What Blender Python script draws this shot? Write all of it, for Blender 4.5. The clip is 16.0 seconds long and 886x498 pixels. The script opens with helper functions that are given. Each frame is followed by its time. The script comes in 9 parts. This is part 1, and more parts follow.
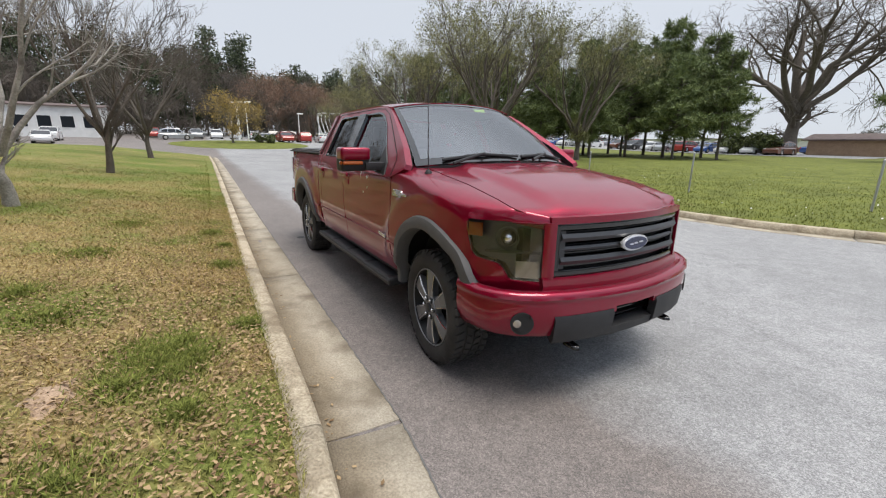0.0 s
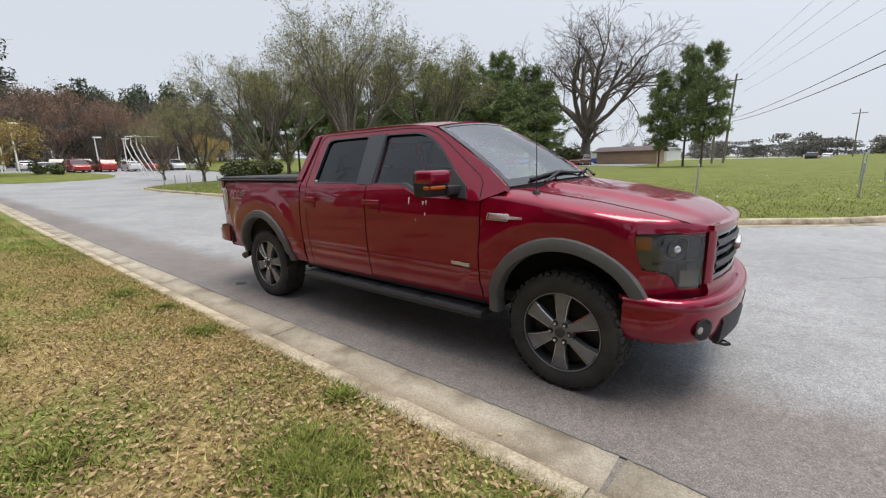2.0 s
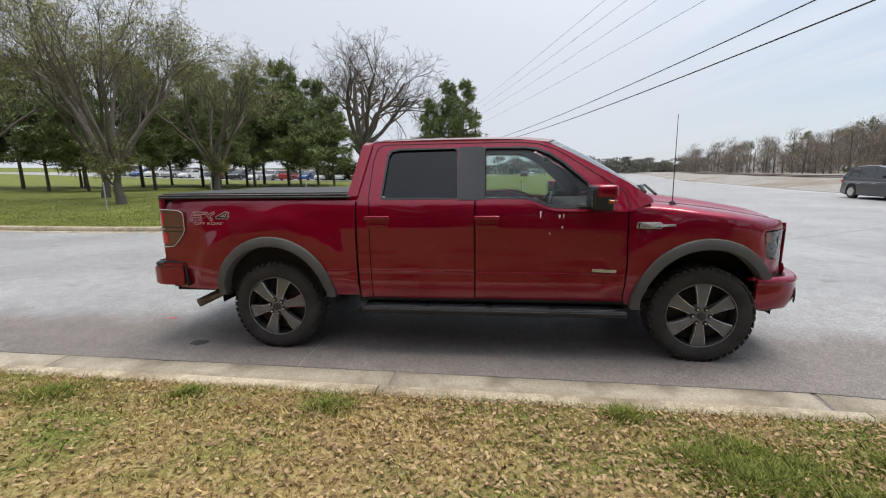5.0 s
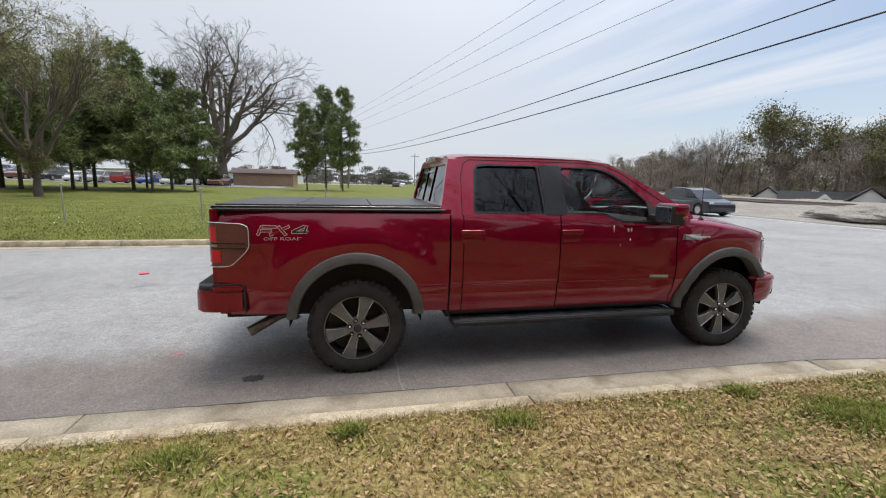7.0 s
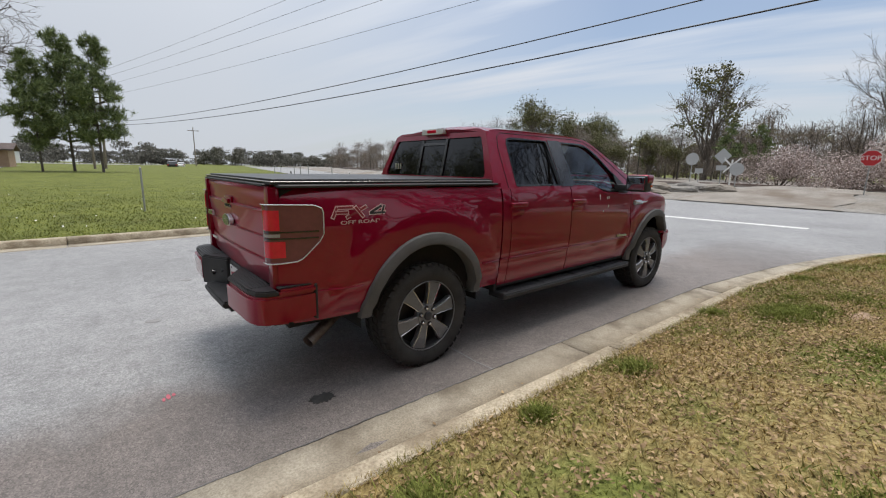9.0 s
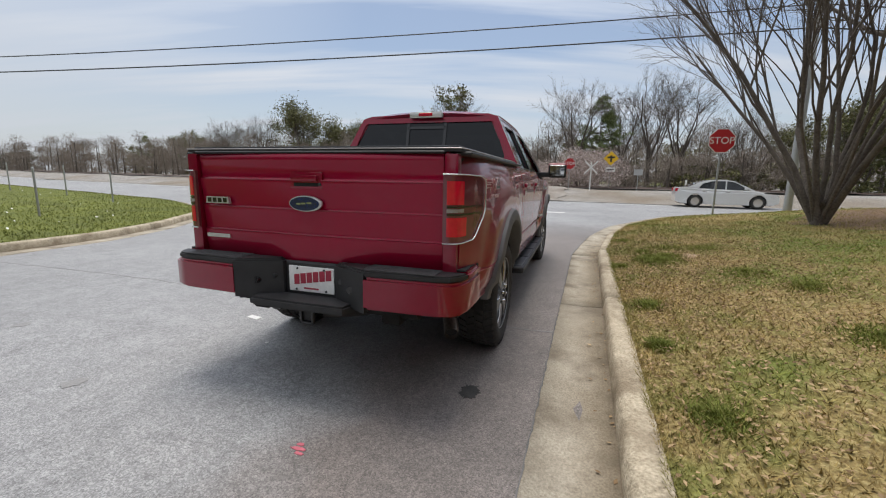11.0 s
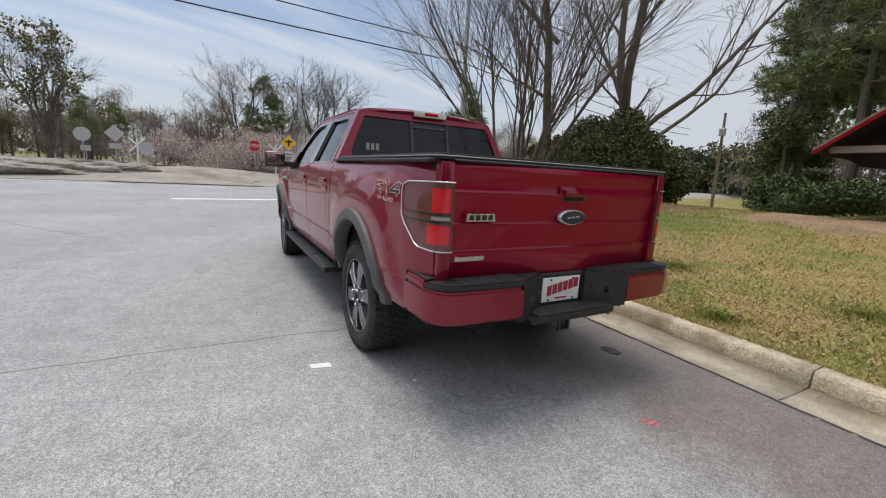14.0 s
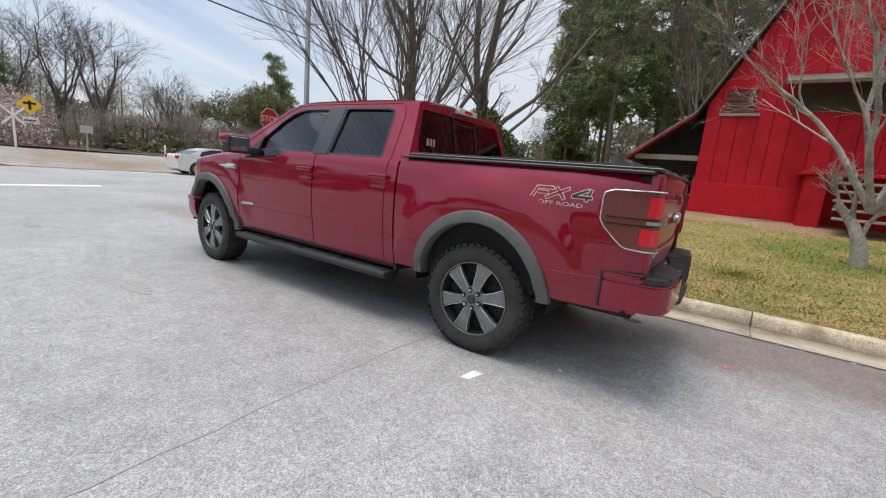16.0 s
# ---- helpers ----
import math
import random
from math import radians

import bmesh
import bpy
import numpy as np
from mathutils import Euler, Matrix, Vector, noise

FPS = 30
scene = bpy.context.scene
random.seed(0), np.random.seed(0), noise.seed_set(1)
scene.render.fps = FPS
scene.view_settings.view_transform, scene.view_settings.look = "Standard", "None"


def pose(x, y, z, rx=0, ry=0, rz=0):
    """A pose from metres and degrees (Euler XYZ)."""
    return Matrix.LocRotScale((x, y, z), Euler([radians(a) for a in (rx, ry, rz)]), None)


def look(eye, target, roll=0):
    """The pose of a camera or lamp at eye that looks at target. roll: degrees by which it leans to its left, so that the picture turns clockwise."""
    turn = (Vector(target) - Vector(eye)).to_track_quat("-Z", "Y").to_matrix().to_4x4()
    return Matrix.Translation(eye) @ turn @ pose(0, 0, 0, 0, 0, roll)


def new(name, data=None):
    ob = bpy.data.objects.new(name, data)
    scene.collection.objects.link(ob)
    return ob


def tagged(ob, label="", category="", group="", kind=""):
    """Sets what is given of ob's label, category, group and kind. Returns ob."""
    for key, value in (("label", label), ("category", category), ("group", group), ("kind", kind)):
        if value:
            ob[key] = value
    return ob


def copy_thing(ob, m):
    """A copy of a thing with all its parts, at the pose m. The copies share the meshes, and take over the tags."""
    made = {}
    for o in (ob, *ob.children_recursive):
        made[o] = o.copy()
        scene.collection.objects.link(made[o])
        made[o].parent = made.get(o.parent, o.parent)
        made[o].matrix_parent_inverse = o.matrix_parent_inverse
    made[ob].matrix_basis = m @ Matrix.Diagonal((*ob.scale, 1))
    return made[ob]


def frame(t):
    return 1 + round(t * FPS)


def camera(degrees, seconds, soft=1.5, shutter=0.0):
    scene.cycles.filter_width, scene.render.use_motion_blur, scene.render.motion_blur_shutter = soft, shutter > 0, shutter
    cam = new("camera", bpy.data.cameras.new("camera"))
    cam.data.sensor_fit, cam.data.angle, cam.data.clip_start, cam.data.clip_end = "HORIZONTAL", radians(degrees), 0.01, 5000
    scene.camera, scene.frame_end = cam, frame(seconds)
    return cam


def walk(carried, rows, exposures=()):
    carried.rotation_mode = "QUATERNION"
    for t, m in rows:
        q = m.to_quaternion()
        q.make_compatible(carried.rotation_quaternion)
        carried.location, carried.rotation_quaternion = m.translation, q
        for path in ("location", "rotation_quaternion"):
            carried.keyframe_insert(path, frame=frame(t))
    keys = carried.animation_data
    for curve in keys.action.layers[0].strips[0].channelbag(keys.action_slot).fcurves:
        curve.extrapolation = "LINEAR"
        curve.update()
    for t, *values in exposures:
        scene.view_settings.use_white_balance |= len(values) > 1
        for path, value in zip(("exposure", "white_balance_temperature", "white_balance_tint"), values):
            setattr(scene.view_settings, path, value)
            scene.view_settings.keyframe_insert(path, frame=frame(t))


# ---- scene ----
cam = camera(94.2, 16.0, 1.15)
PATH = [
    (0, (4.229, -2.243, 1.514), (2.558, -1.258, 1.023), 0.8),
    (0.5, (3.955, -2.616, 1.575), (2.393, -1.456, 1.112), -0.1),
    (1, (3.611, -2.888, 1.548), (2.151, -1.592, 1.113), -0.9),
    (1.5, (3.197, -3.184, 1.54), (1.86, -1.754, 1.129), -1.2),
    (2, (2.829, -3.455, 1.528), (1.62, -1.914, 1.123), -1.4),
    (2.5, (2.375, -3.684, 1.552), (1.308, -2.041, 1.151), -1.3),
    (3, (1.98, -3.943, 1.569), (1.065, -2.209, 1.177), -1.3),
    (3.5, (1.51, -4.08, 1.571), (0.768, -2.263, 1.187), -1.3),
    (6, (-0.854, -4.475, 1.59), (-0.742, -2.508, 1.249), 0.3),
    (6.5, (-1.341, -4.474, 1.606), (-1.074, -2.518, 1.283), 0.9),
    (7, (-1.869, -4.339, 1.609), (-1.441, -2.41, 1.301), 1.2),
    (7.5, (-2.407, -4.205, 1.613), (-1.799, -2.323, 1.313), 1.3),
    (8, (-2.864, -3.939, 1.581), (-2.05, -2.14, 1.265), 1.3),
    (8.5, (-3.302, -3.645, 1.546), (-2.264, -1.971, 1.2), 1.3),
    (9, (-3.683, -3.311, 1.508), (-2.423, -1.806, 1.126), 1.1),
    (11.5, (-5.133, -0.862, 1.251), (-3.188, -0.523, 0.929), 1.0),
    (12, (-5.237, -0.259, 1.292), (-3.264, -0.197, 0.975), 1.1),
    (12.5, (-5.218, 0.324, 1.301), (-3.257, 0.102, 0.977), 1.5),
    (13, (-5.13, 0.854, 1.331), (-3.221, 0.361, 0.994), 2.1),
    (13.5, (-4.933, 1.344, 1.318), (-3.11, 0.601, 0.967), 2.8),
    (14, (-4.724, 1.841, 1.332), (-3.009, 0.878, 0.969), 3.1),
    (14.5, (-4.445, 2.286, 1.313), (-2.863, 1.12, 0.939), 3.5),
    (15, (-4.068, 2.726, 1.303), (-2.641, 1.376, 0.929), 4.0),
    (15.5, (-3.705, 3.128, 1.304), (-2.443, 1.62, 0.938), 4.4),
    (16, (-3.244, 3.494, 1.294), (-2.158, 1.855, 0.928), 5.1),
]
walk(cam, [(t, look(e, g, r)) for t, e, g, r in PATH], [(0, 0.27), (3.5, 0.24), (7, 0.20), (9, 0.0), (13, 0.01), (15, 0.15), (16, 0.31)])

# ---- world and sun ----
SUN_TO = Vector((0.24, 0.10, 1.0)).normalized()
world = bpy.data.worlds.new("sky")
scene.world = world
world.use_nodes = True
wn, wl = world.node_tree.nodes, world.node_tree.links
wn.clear()
w_out = wn.new("ShaderNodeOutputWorld")
w_bg = wn.new("ShaderNodeBackground")
w_bg.inputs["Strength"].default_value = 0.118
w_sky = wn.new("ShaderNodeTexSky")
w_sky.sky_type = "NISHITA"
w_sky.sun_disc = False
w_sky.sun_elevation = math.asin(SUN_TO.z)
w_sky.sun_rotation = math.atan2(SUN_TO.x, SUN_TO.y)
w_sky.air_density, w_sky.dust_density, w_sky.ozone_density = 1.0, 1.4, 1.0
# thin high cloud: an even veil in the west, parting into long streaks over blue in the east
w_tc = wn.new("ShaderNodeTexCoord")
w_sep = wn.new("ShaderNodeSeparateXYZ")
wl.new(w_tc.outputs["Generated"], w_sep.inputs[0])


def w_math(op, a, b, c=None, clamp=False):
    n = wn.new("ShaderNodeMath")
    n.operation, n.use_clamp = op, clamp
    for k, v in enumerate((a, b, c)):
        if isinstance(v, (int, float)):
            n.inputs[k].default_value = v
        elif v is not None:
            wl.new(v, n.inputs[k])
    return n.outputs[0]


w_h = w_math("ADD", w_math("MAXIMUM", w_sep.outputs["Z"], 0.0), 0.16)
w_flat = wn.new("ShaderNodeCombineXYZ")
wl.new(w_math("DIVIDE", w_sep.outputs["X"], w_h), w_flat.inputs[0])
wl.new(w_math("DIVIDE", w_sep.outputs["Y"], w_h), w_flat.inputs[1])
w_map = wn.new("ShaderNodeMapping")
w_map.vector_type = "TEXTURE"
w_map.inputs["Rotation"].default_value = (0, 0, radians(-72))
w_map.inputs["Scale"].default_value = (2.6, 0.42, 1.0)
wl.new(w_flat.outputs[0], w_map.inputs["Vector"])
w_noise = wn.new("ShaderNodeTexNoise")
w_noise.inputs["Scale"].default_value = 1.15
w_noise.inputs["Detail"].default_value = 6
w_noise.inputs["Roughness"].default_value = 0.52
w_noise.inputs["Distortion"].default_value = 0.25
wl.new(w_map.outputs["Vector"], w_noise.inputs["Vector"])
w_ramp = wn.new("ShaderNodeValToRGB")
w_ramp.color_ramp.elements[0].position, w_ramp.color_ramp.elements[0].color = 0.44, (0.14, 0.14, 0.14, 1)
w_ramp.color_ramp.elements[1].position, w_ramp.color_ramp.elements[1].color = 0.68, (0.95, 0.95, 0.95, 1)
wl.new(w_noise.outputs["Fac"], w_ramp.inputs["Fac"])
# the veil: thick to the west and low to the north, thin to the east
w_veiled = w_math("MULTIPLY_ADD", w_sep.outputs["X"], -0.95, w_math("MULTIPLY_ADD", w_math("ABSOLUTE", w_sep.outputs["Y"], 0.0), 0.85, 0.40), True)
w_low = w_math("MULTIPLY_ADD", w_sep.outputs["Z"], -2.6, 0.72, True)
w_south = w_math("MULTIPLY_ADD", w_sep.outputs["Y"], -1.9, -0.62, True)
w_veiled = w_math("MAXIMUM", w_math("MAXIMUM", w_veiled, w_south), w_low)
w_fac = wn.new("ShaderNodeMixRGB")
wl.new(w_veiled, w_fac.inputs["Fac"])
wl.new(w_ramp.outputs["Color"], w_fac.inputs["Color1"])
w_fac.inputs["Color2"].default_value = (0.93, 0.93, 0.93, 1)
w_mix = wn.new("ShaderNodeMixRGB")
wl.new(w_fac.outputs["Color"], w_mix.inputs["Fac"])
w_dot = wn.new("ShaderNodeVectorMath")
w_dot.operation = "DOT_PRODUCT"
w_dot.inputs[1].default_value = SUN_TO[:]
w_pow, w_gain = wn.new("ShaderNodeMath"), wn.new("ShaderNodeMath")
w_pow.operation, w_gain.operation = "POWER", "MULTIPLY_ADD"
w_pow.use_clamp = True
w_pow.inputs[1].default_value = 3.0
w_gain.inputs[1].default_value, w_gain.inputs[2].default_value = 2.0, 1.0
w_veil = wn.new("ShaderNodeVectorMath")
w_veil.operation = "SCALE"
w_veil.inputs[0].default_value = (5.0, 5.3, 5.8)
wl.new(w_tc.outputs["Generated"], w_dot.inputs[0])
wl.new(w_dot.outputs["Value"], w_pow.inputs[0])
wl.new(w_pow.outputs[0], w_gain.inputs[0])
wl.new(w_gain.outputs[0], w_veil.inputs["Scale"])
wl.new(w_veil.outputs["Vector"], w_mix.inputs["Color2"])
wl.new(w_sky.outputs["Color"], w_mix.inputs["Color1"])
wl.new(w_mix.outputs["Color"], w_bg.inputs["Color"])
wl.new(w_bg.outputs["Background"], w_out.inputs["Surface"])
sun = new("sun", bpy.data.lights.new("sun", "SUN"))
sun.data.energy, sun.data.angle, sun.data.color = 2.4, radians(32), (1.0, 0.93, 0.84)
sun.matrix_basis = look((SUN_TO * 60)[:], (0, 0, 0))


# ---- materials ----
def ramp_node(nt, fac, stops):
    r = nt.nodes.new("ShaderNodeValToRGB")
    el = r.color_ramp.elements
    while len(el) < len(stops):
        el.new(0.5)
    for e, (p, c) in zip(el, stops):
        e.position, e.color = p, (*c, 1)
    nt.links.new(fac, r.inputs["Fac"])
    return r.outputs["Color"]


def noise_node(nt, scale, detail=4, rough=0.55, vec=None):
    n = nt.nodes.new("ShaderNodeTexNoise")
    n.inputs["Scale"].default_value, n.inputs["Detail"].default_value, n.inputs["Roughness"].default_value = scale, detail, rough
    if vec is None:
        tc = nt.nodes.new("ShaderNodeTexCoord")
        vec = tc.outputs["Object"]
    nt.links.new(vec, n.inputs["Vector"])
    return n.outputs["Fac"]


def mix_node(nt, fac, a, b, kind="MIX"):
    m = nt.nodes.new("ShaderNodeMixRGB")
    m.blend_type = kind
    for sock, v in (("Fac", fac), ("Color1", a), ("Color2", b)):
        if isinstance(v, (int, float)):
            m.inputs[sock].default_value = v
        elif isinstance(v, tuple):
            m.inputs[sock].default_value = (*v, 1)
        else:
            nt.links.new(v, m.inputs[sock])
    return m.outputs["Color"]


def start_mat(name):
    m = bpy.data.materials.new(name)
    m.use_nodes = True
    return m, m.node_tree, m.node_tree.nodes["Principled BSDF"]


def bump_to(nt, b, height, strength, dist=0.01):
    u = nt.nodes.new("ShaderNodeBump")
    u.inputs["Strength"].default_value, u.inputs["Distance"].default_value = strength, dist
    nt.links.new(height, u.inputs["Height"])
    nt.links.new(u.outputs["Normal"], b.inputs["Normal"])


def surf(name, dark, light, scale=4.0, rough=0.8, grain=60.0, grain_amount=0.35, bump=0.3, metal=0.0, stain=None, stain_scale=0.6, dist=0.004, rand=0.0, coat=0.0, spec=0.5):
    """A surface with two colours mixed at one scale, a fine grain, and an optional stain at a third."""
    m, nt, b = start_mat(name)
    col = ramp_node(nt, noise_node(nt, scale), [(0.3, dark), (0.7, light)])
    g = noise_node(nt, grain, 3)
    col = mix_node(nt, grain_amount, col, ramp_node(nt, g, [(0.3, tuple(c * 0.55 for c in dark)), (0.7, tuple(min(1, c * 1.3) for c in light))]))
    if stain:
        col = mix_node(nt, ramp_node(nt, noise_node(nt, stain_scale, 5), [(0.48, (0, 0, 0)), (0.68, (0.8, 0.8, 0.8))]), col, stain)
    if rand:
        oi = nt.nodes.new("ShaderNodeObjectInfo")
        col = mix_node(nt, 1.0, col, ramp_node(nt, oi.outputs["Random"], [(0, (1 - rand,) * 3), (1, (1 + rand,) * 3)]), "MULTIPLY")
    nt.links.new(col, b.inputs["Base Color"])
    b.inputs["Roughness"].default_value, b.inputs["Metallic"].default_value = rough, metal
    b.inputs["Coat Weight"].default_value, b.inputs["Specular IOR Level"].default_value = coat, spec
    if bump:
        bump_to(nt, b, g, bump, dist)
    return m


def plain(name, col, rough=0.5, metal=0.0, coat=0.0, emit=0.0):
    m, nt, b = start_mat(name)
    n = noise_node(nt, 25.0, 3)
    nt.links.new(ramp_node(nt, n, [(0.3, tuple(c * 0.9 for c in col)), (0.7, tuple(min(1, c * 1.06) for c in col))]), b.inputs["Base Color"])
    b.inputs["Roughness"].default_value, b.inputs["Metallic"].default_value, b.inputs["Coat Weight"].default_value = rough, metal, coat
    if emit:
        b.inputs["Emission Color"].default_value, b.inputs["Emission Strength"].default_value = (*col, 1), emit
    return m


def glass(name, tint, rough=0.02, ior=1.75):
    """Thin glass: a gloss over a tinted see-through sheet."""
    m, nt, b = start_mat(name)
    nt.nodes.remove(b)
    out = nt.nodes["Material Output"]
    gl, tr, mx, fr = (nt.nodes.new("ShaderNode" + k) for k in ("BsdfGlossy", "BsdfTransparent", "MixShader", "Fresnel"))
    gl.inputs["Roughness"].default_value = rough
    gl.inputs["Color"].default_value = (0.95, 0.97, 1, 1)
    tr.inputs["Color"].default_value = (*tint, 1)
    fr.inputs["IOR"].default_value = ior
    nt.links.new(fr.outputs["Fac"], mx.inputs["Fac"])
    nt.links.new(tr.outputs["BSDF"], mx.inputs[1])
    nt.links.new(gl.outputs["BSDF"], mx.inputs[2])
    nt.links.new(mx.outputs["Shader"], out.inputs["Surface"])
    return m


def asphalt_mat():
    m, nt, b = start_mat("asphalt")
    tc = nt.nodes.new("ShaderNodeTexCoord")
    sep = nt.nodes.new("ShaderNodeSeparateXYZ")
    nt.links.new(tc.outputs["Object"], sep.inputs[0])
    vor = nt.nodes.new("ShaderNodeTexVoronoi")
    vor.inputs["Scale"].default_value = 165.0
    nt.links.new(tc.outputs["Object"], vor.inputs["Vector"])
    stones = ramp_node(nt, vor.outputs["Color"], [(0.12, (0.185, 0.186, 0.188)), (0.5, (0.305, 0.306, 0.308)), (0.9, (0.465, 0.464, 0.462))])
    broad = ramp_node(nt, noise_node(nt, 0.35, 5), [(0.3, (0.80, 0.80, 0.80)), (0.7, (1.1, 1.1, 1.1))])
    clumps = ramp_node(nt, noise_node(nt, 26.0, 4, 0.7), [(0.3, (0.80, 0.80, 0.80)), (0.7, (1.16, 1.16, 1.16))])
    col = mix_node(nt, 1.0, mix_node(nt, 1.0, stones, clumps, "MULTIPLY"), broad, "MULTIPLY")
    # a browner, older strip of paving along the near gutter, with a ragged edge
    edge = nt.nodes.new("ShaderNodeMath")
    edge.operation = "MULTIPLY_ADD"
    nt.links.new(noise_node(nt, 2.2, 4), edge.inputs[0])
    edge.inputs[1].default_value = 0.7
    nt.links.new(sep.outputs["Y"], edge.inputs[2])
    strip = nt.nodes.new("ShaderNodeMapRange")
    strip.inputs["From Min"].default_value, strip.inputs["From Max"].default_value = 0.35, -0.15
    nt.links.new(edge.outputs[0], strip.inputs["Value"])
    fade = nt.nodes.new("ShaderNodeMapRange")
    fade.inputs["From Min"].default_value, fade.inputs["From Max"].default_value = 8.5, 4.5
    nt.links.new(sep.outputs["X"], fade.inputs["Value"])
    col = mix_node(nt, mix_node(nt, 1.0, strip.outputs[0], fade.outputs[0], "MULTIPLY"), col, mix_node(nt, 1.0, col, (0.65, 0.57, 0.525), "MULTIPLY"))
    # crazing: a net of fine cracks in scattered worn patches
    warp = nt.nodes.new("ShaderNodeMixRGB")
    warp.blend_type = "ADD"
    warp.inputs["Fac"].default_value = 0.22
    wob = nt.nodes.new("ShaderNodeTexNoise")
    wob.inputs["Scale"].default_value, wob.inputs["Detail"].default_value = 5.0, 4
    nt.links.new(tc.outputs["Object"], wob.inputs["Vector"])
    nt.links.new(tc.outputs["Object"], warp.inputs["Color1"])
    nt.links.new(wob.outputs["Color"], warp.inputs["Color2"])
    net = nt.nodes.new("ShaderNodeTexVoronoi")
    net.feature = "DISTANCE_TO_EDGE"
    net.inputs["Scale"].default_value = 12.0
    nt.links.new(warp.outputs["Color"], net.inputs["Vector"])
    line = ramp_node(nt, net.outputs["Distance"], [(0.02, (1, 1, 1)), (0.09, (0, 0, 0))])
    worn = ramp_node(nt, noise_node(nt, 0.8, 5, 0.62), [(0.55, (0, 0, 0)), (0.70, (0.55, 0.55, 0.55))])
    col = mix_node(nt, mix_node(nt, 1.0, line, worn, "MULTIPLY"), col, (0.085, 0.083, 0.080))
    col = mix_node(nt, 1.0, col, ramp_node(nt, noise_node(nt, 4.5, 6, 0.7), [(0.42, (1, 1, 1)), (0.66, (0.80, 0.80, 0.80))]), "MULTIPLY")
    spots = ramp_node(nt, noise_node(nt, 1.7, 3, 0.4), [(0.68, (1, 1, 1)), (0.76, (0.72, 0.72, 0.72))])
    col = mix_node(nt, 1.0, col, spots, "MULTIPLY")
    nt.links.new(col, b.inputs["Base Color"])
    b.inputs["Roughness"].default_value = 0.62
    bump_to(nt, b, noise_node(nt, 170.0, 3, 0.7), 0.45, 0.006)
    return m


def grass_mat(name, blades=False, lush=0.0, green_west=False, deep=1.0):
    """Dormant straw turf with green patches and brown litter; the same field of patches serves sheet and blades."""
    m, nt, b = start_mat(name)
    geo = nt.nodes.new("ShaderNodeNewGeometry")
    pos = geo.outputs["Position"]
    n1 = noise_node(nt, 0.55, 4, 0.6, pos)
    n2 = noise_node(nt, 3.2, 4, 0.6, pos)
    n3 = noise_node(nt, 34.0, 3, 0.6, pos)
    straw = ramp_node(nt, n3, [(0.28, (0.118, 0.080, 0.034)), (0.5, (0.280, 0.212, 0.088)), (0.72, (0.445, 0.365, 0.175))])
    green = ramp_node(nt, n3, [(0.3, (0.062 * deep, 0.092 * deep, 0.016 * deep)), (0.7, (0.185 * deep, 0.230 * deep, 0.050 * deep))])
    if deep < 1:
        mottled = ramp_node(nt, noise_node(nt, 1.1, 5, 0.7, pos), [(0.35, (0.62, 0.66, 0.6)), (0.65, (1.25, 1.2, 1.1))])
        green = mix_node(nt, 1.0, green, mottled, "MULTIPLY")
    add = nt.nodes.new("ShaderNodeMath")
    add.operation = "MULTIPLY_ADD"
    nt.links.new(n2, add.inputs[0])
    add.inputs[1].default_value = 0.6
    nt.links.new(n1, add.inputs[2])
    f = ramp_node(nt, add.outputs[0], [(max(0.02, 0.80 - lush), (0, 0, 0)), (min(1, 1.0 - lush * 0.6), (0.85, 0.85, 0.85))])
    if green_west:
        sp = nt.nodes.new("ShaderNodeSeparateXYZ")
        nt.links.new(pos, sp.inputs[0])
        gw = nt.nodes.new("ShaderNodeMapRange")
        gw.inputs["From Min"].default_value, gw.inputs["From Max"].default_value, gw.inputs["To Max"].default_value = -3.0, -15.0, 0.9
        nt.links.new(sp.outputs["X"], gw.inputs["Value"])
        f = mix_node(nt, gw.outputs[0], f, ramp_node(nt, n1, [(0.3, (0.35, 0.35, 0.35)), (0.6, (1, 1, 1))]))
    col = mix_node(nt, f, straw, green)
    if blades:
        rnd = ramp_node(nt, geo.outputs["Random Per Island"], [(0, (0.9, 0.9, 0.9)), (1, (1.75, 1.7, 1.6))])
        col = mix_node(nt, 1.0, col, rnd, "MULTIPLY")
    nt.links.new(col, b.inputs["Base Color"])
    b.inputs["Roughness"].default_value = 0.9
    b.inputs["Specular IOR Level"].default_value = 0.2
    if not blades:
        bump_to(nt, b, n3, 0.7, 0.02)
    return m


def leaf_mat(name, dark, light, rough=0.6):
    m, nt, b = start_mat(name)
    geo = nt.nodes.new("ShaderNodeNewGeometry")
    nt.links.new(ramp_node(nt, geo.outputs["Random Per Island"], [(0, dark), (1, light)]), b.inputs["Base Color"])
    b.inputs["Roughness"].default_value = rough
    b.inputs["Specular IOR Level"].default_value = 0.3
    return m


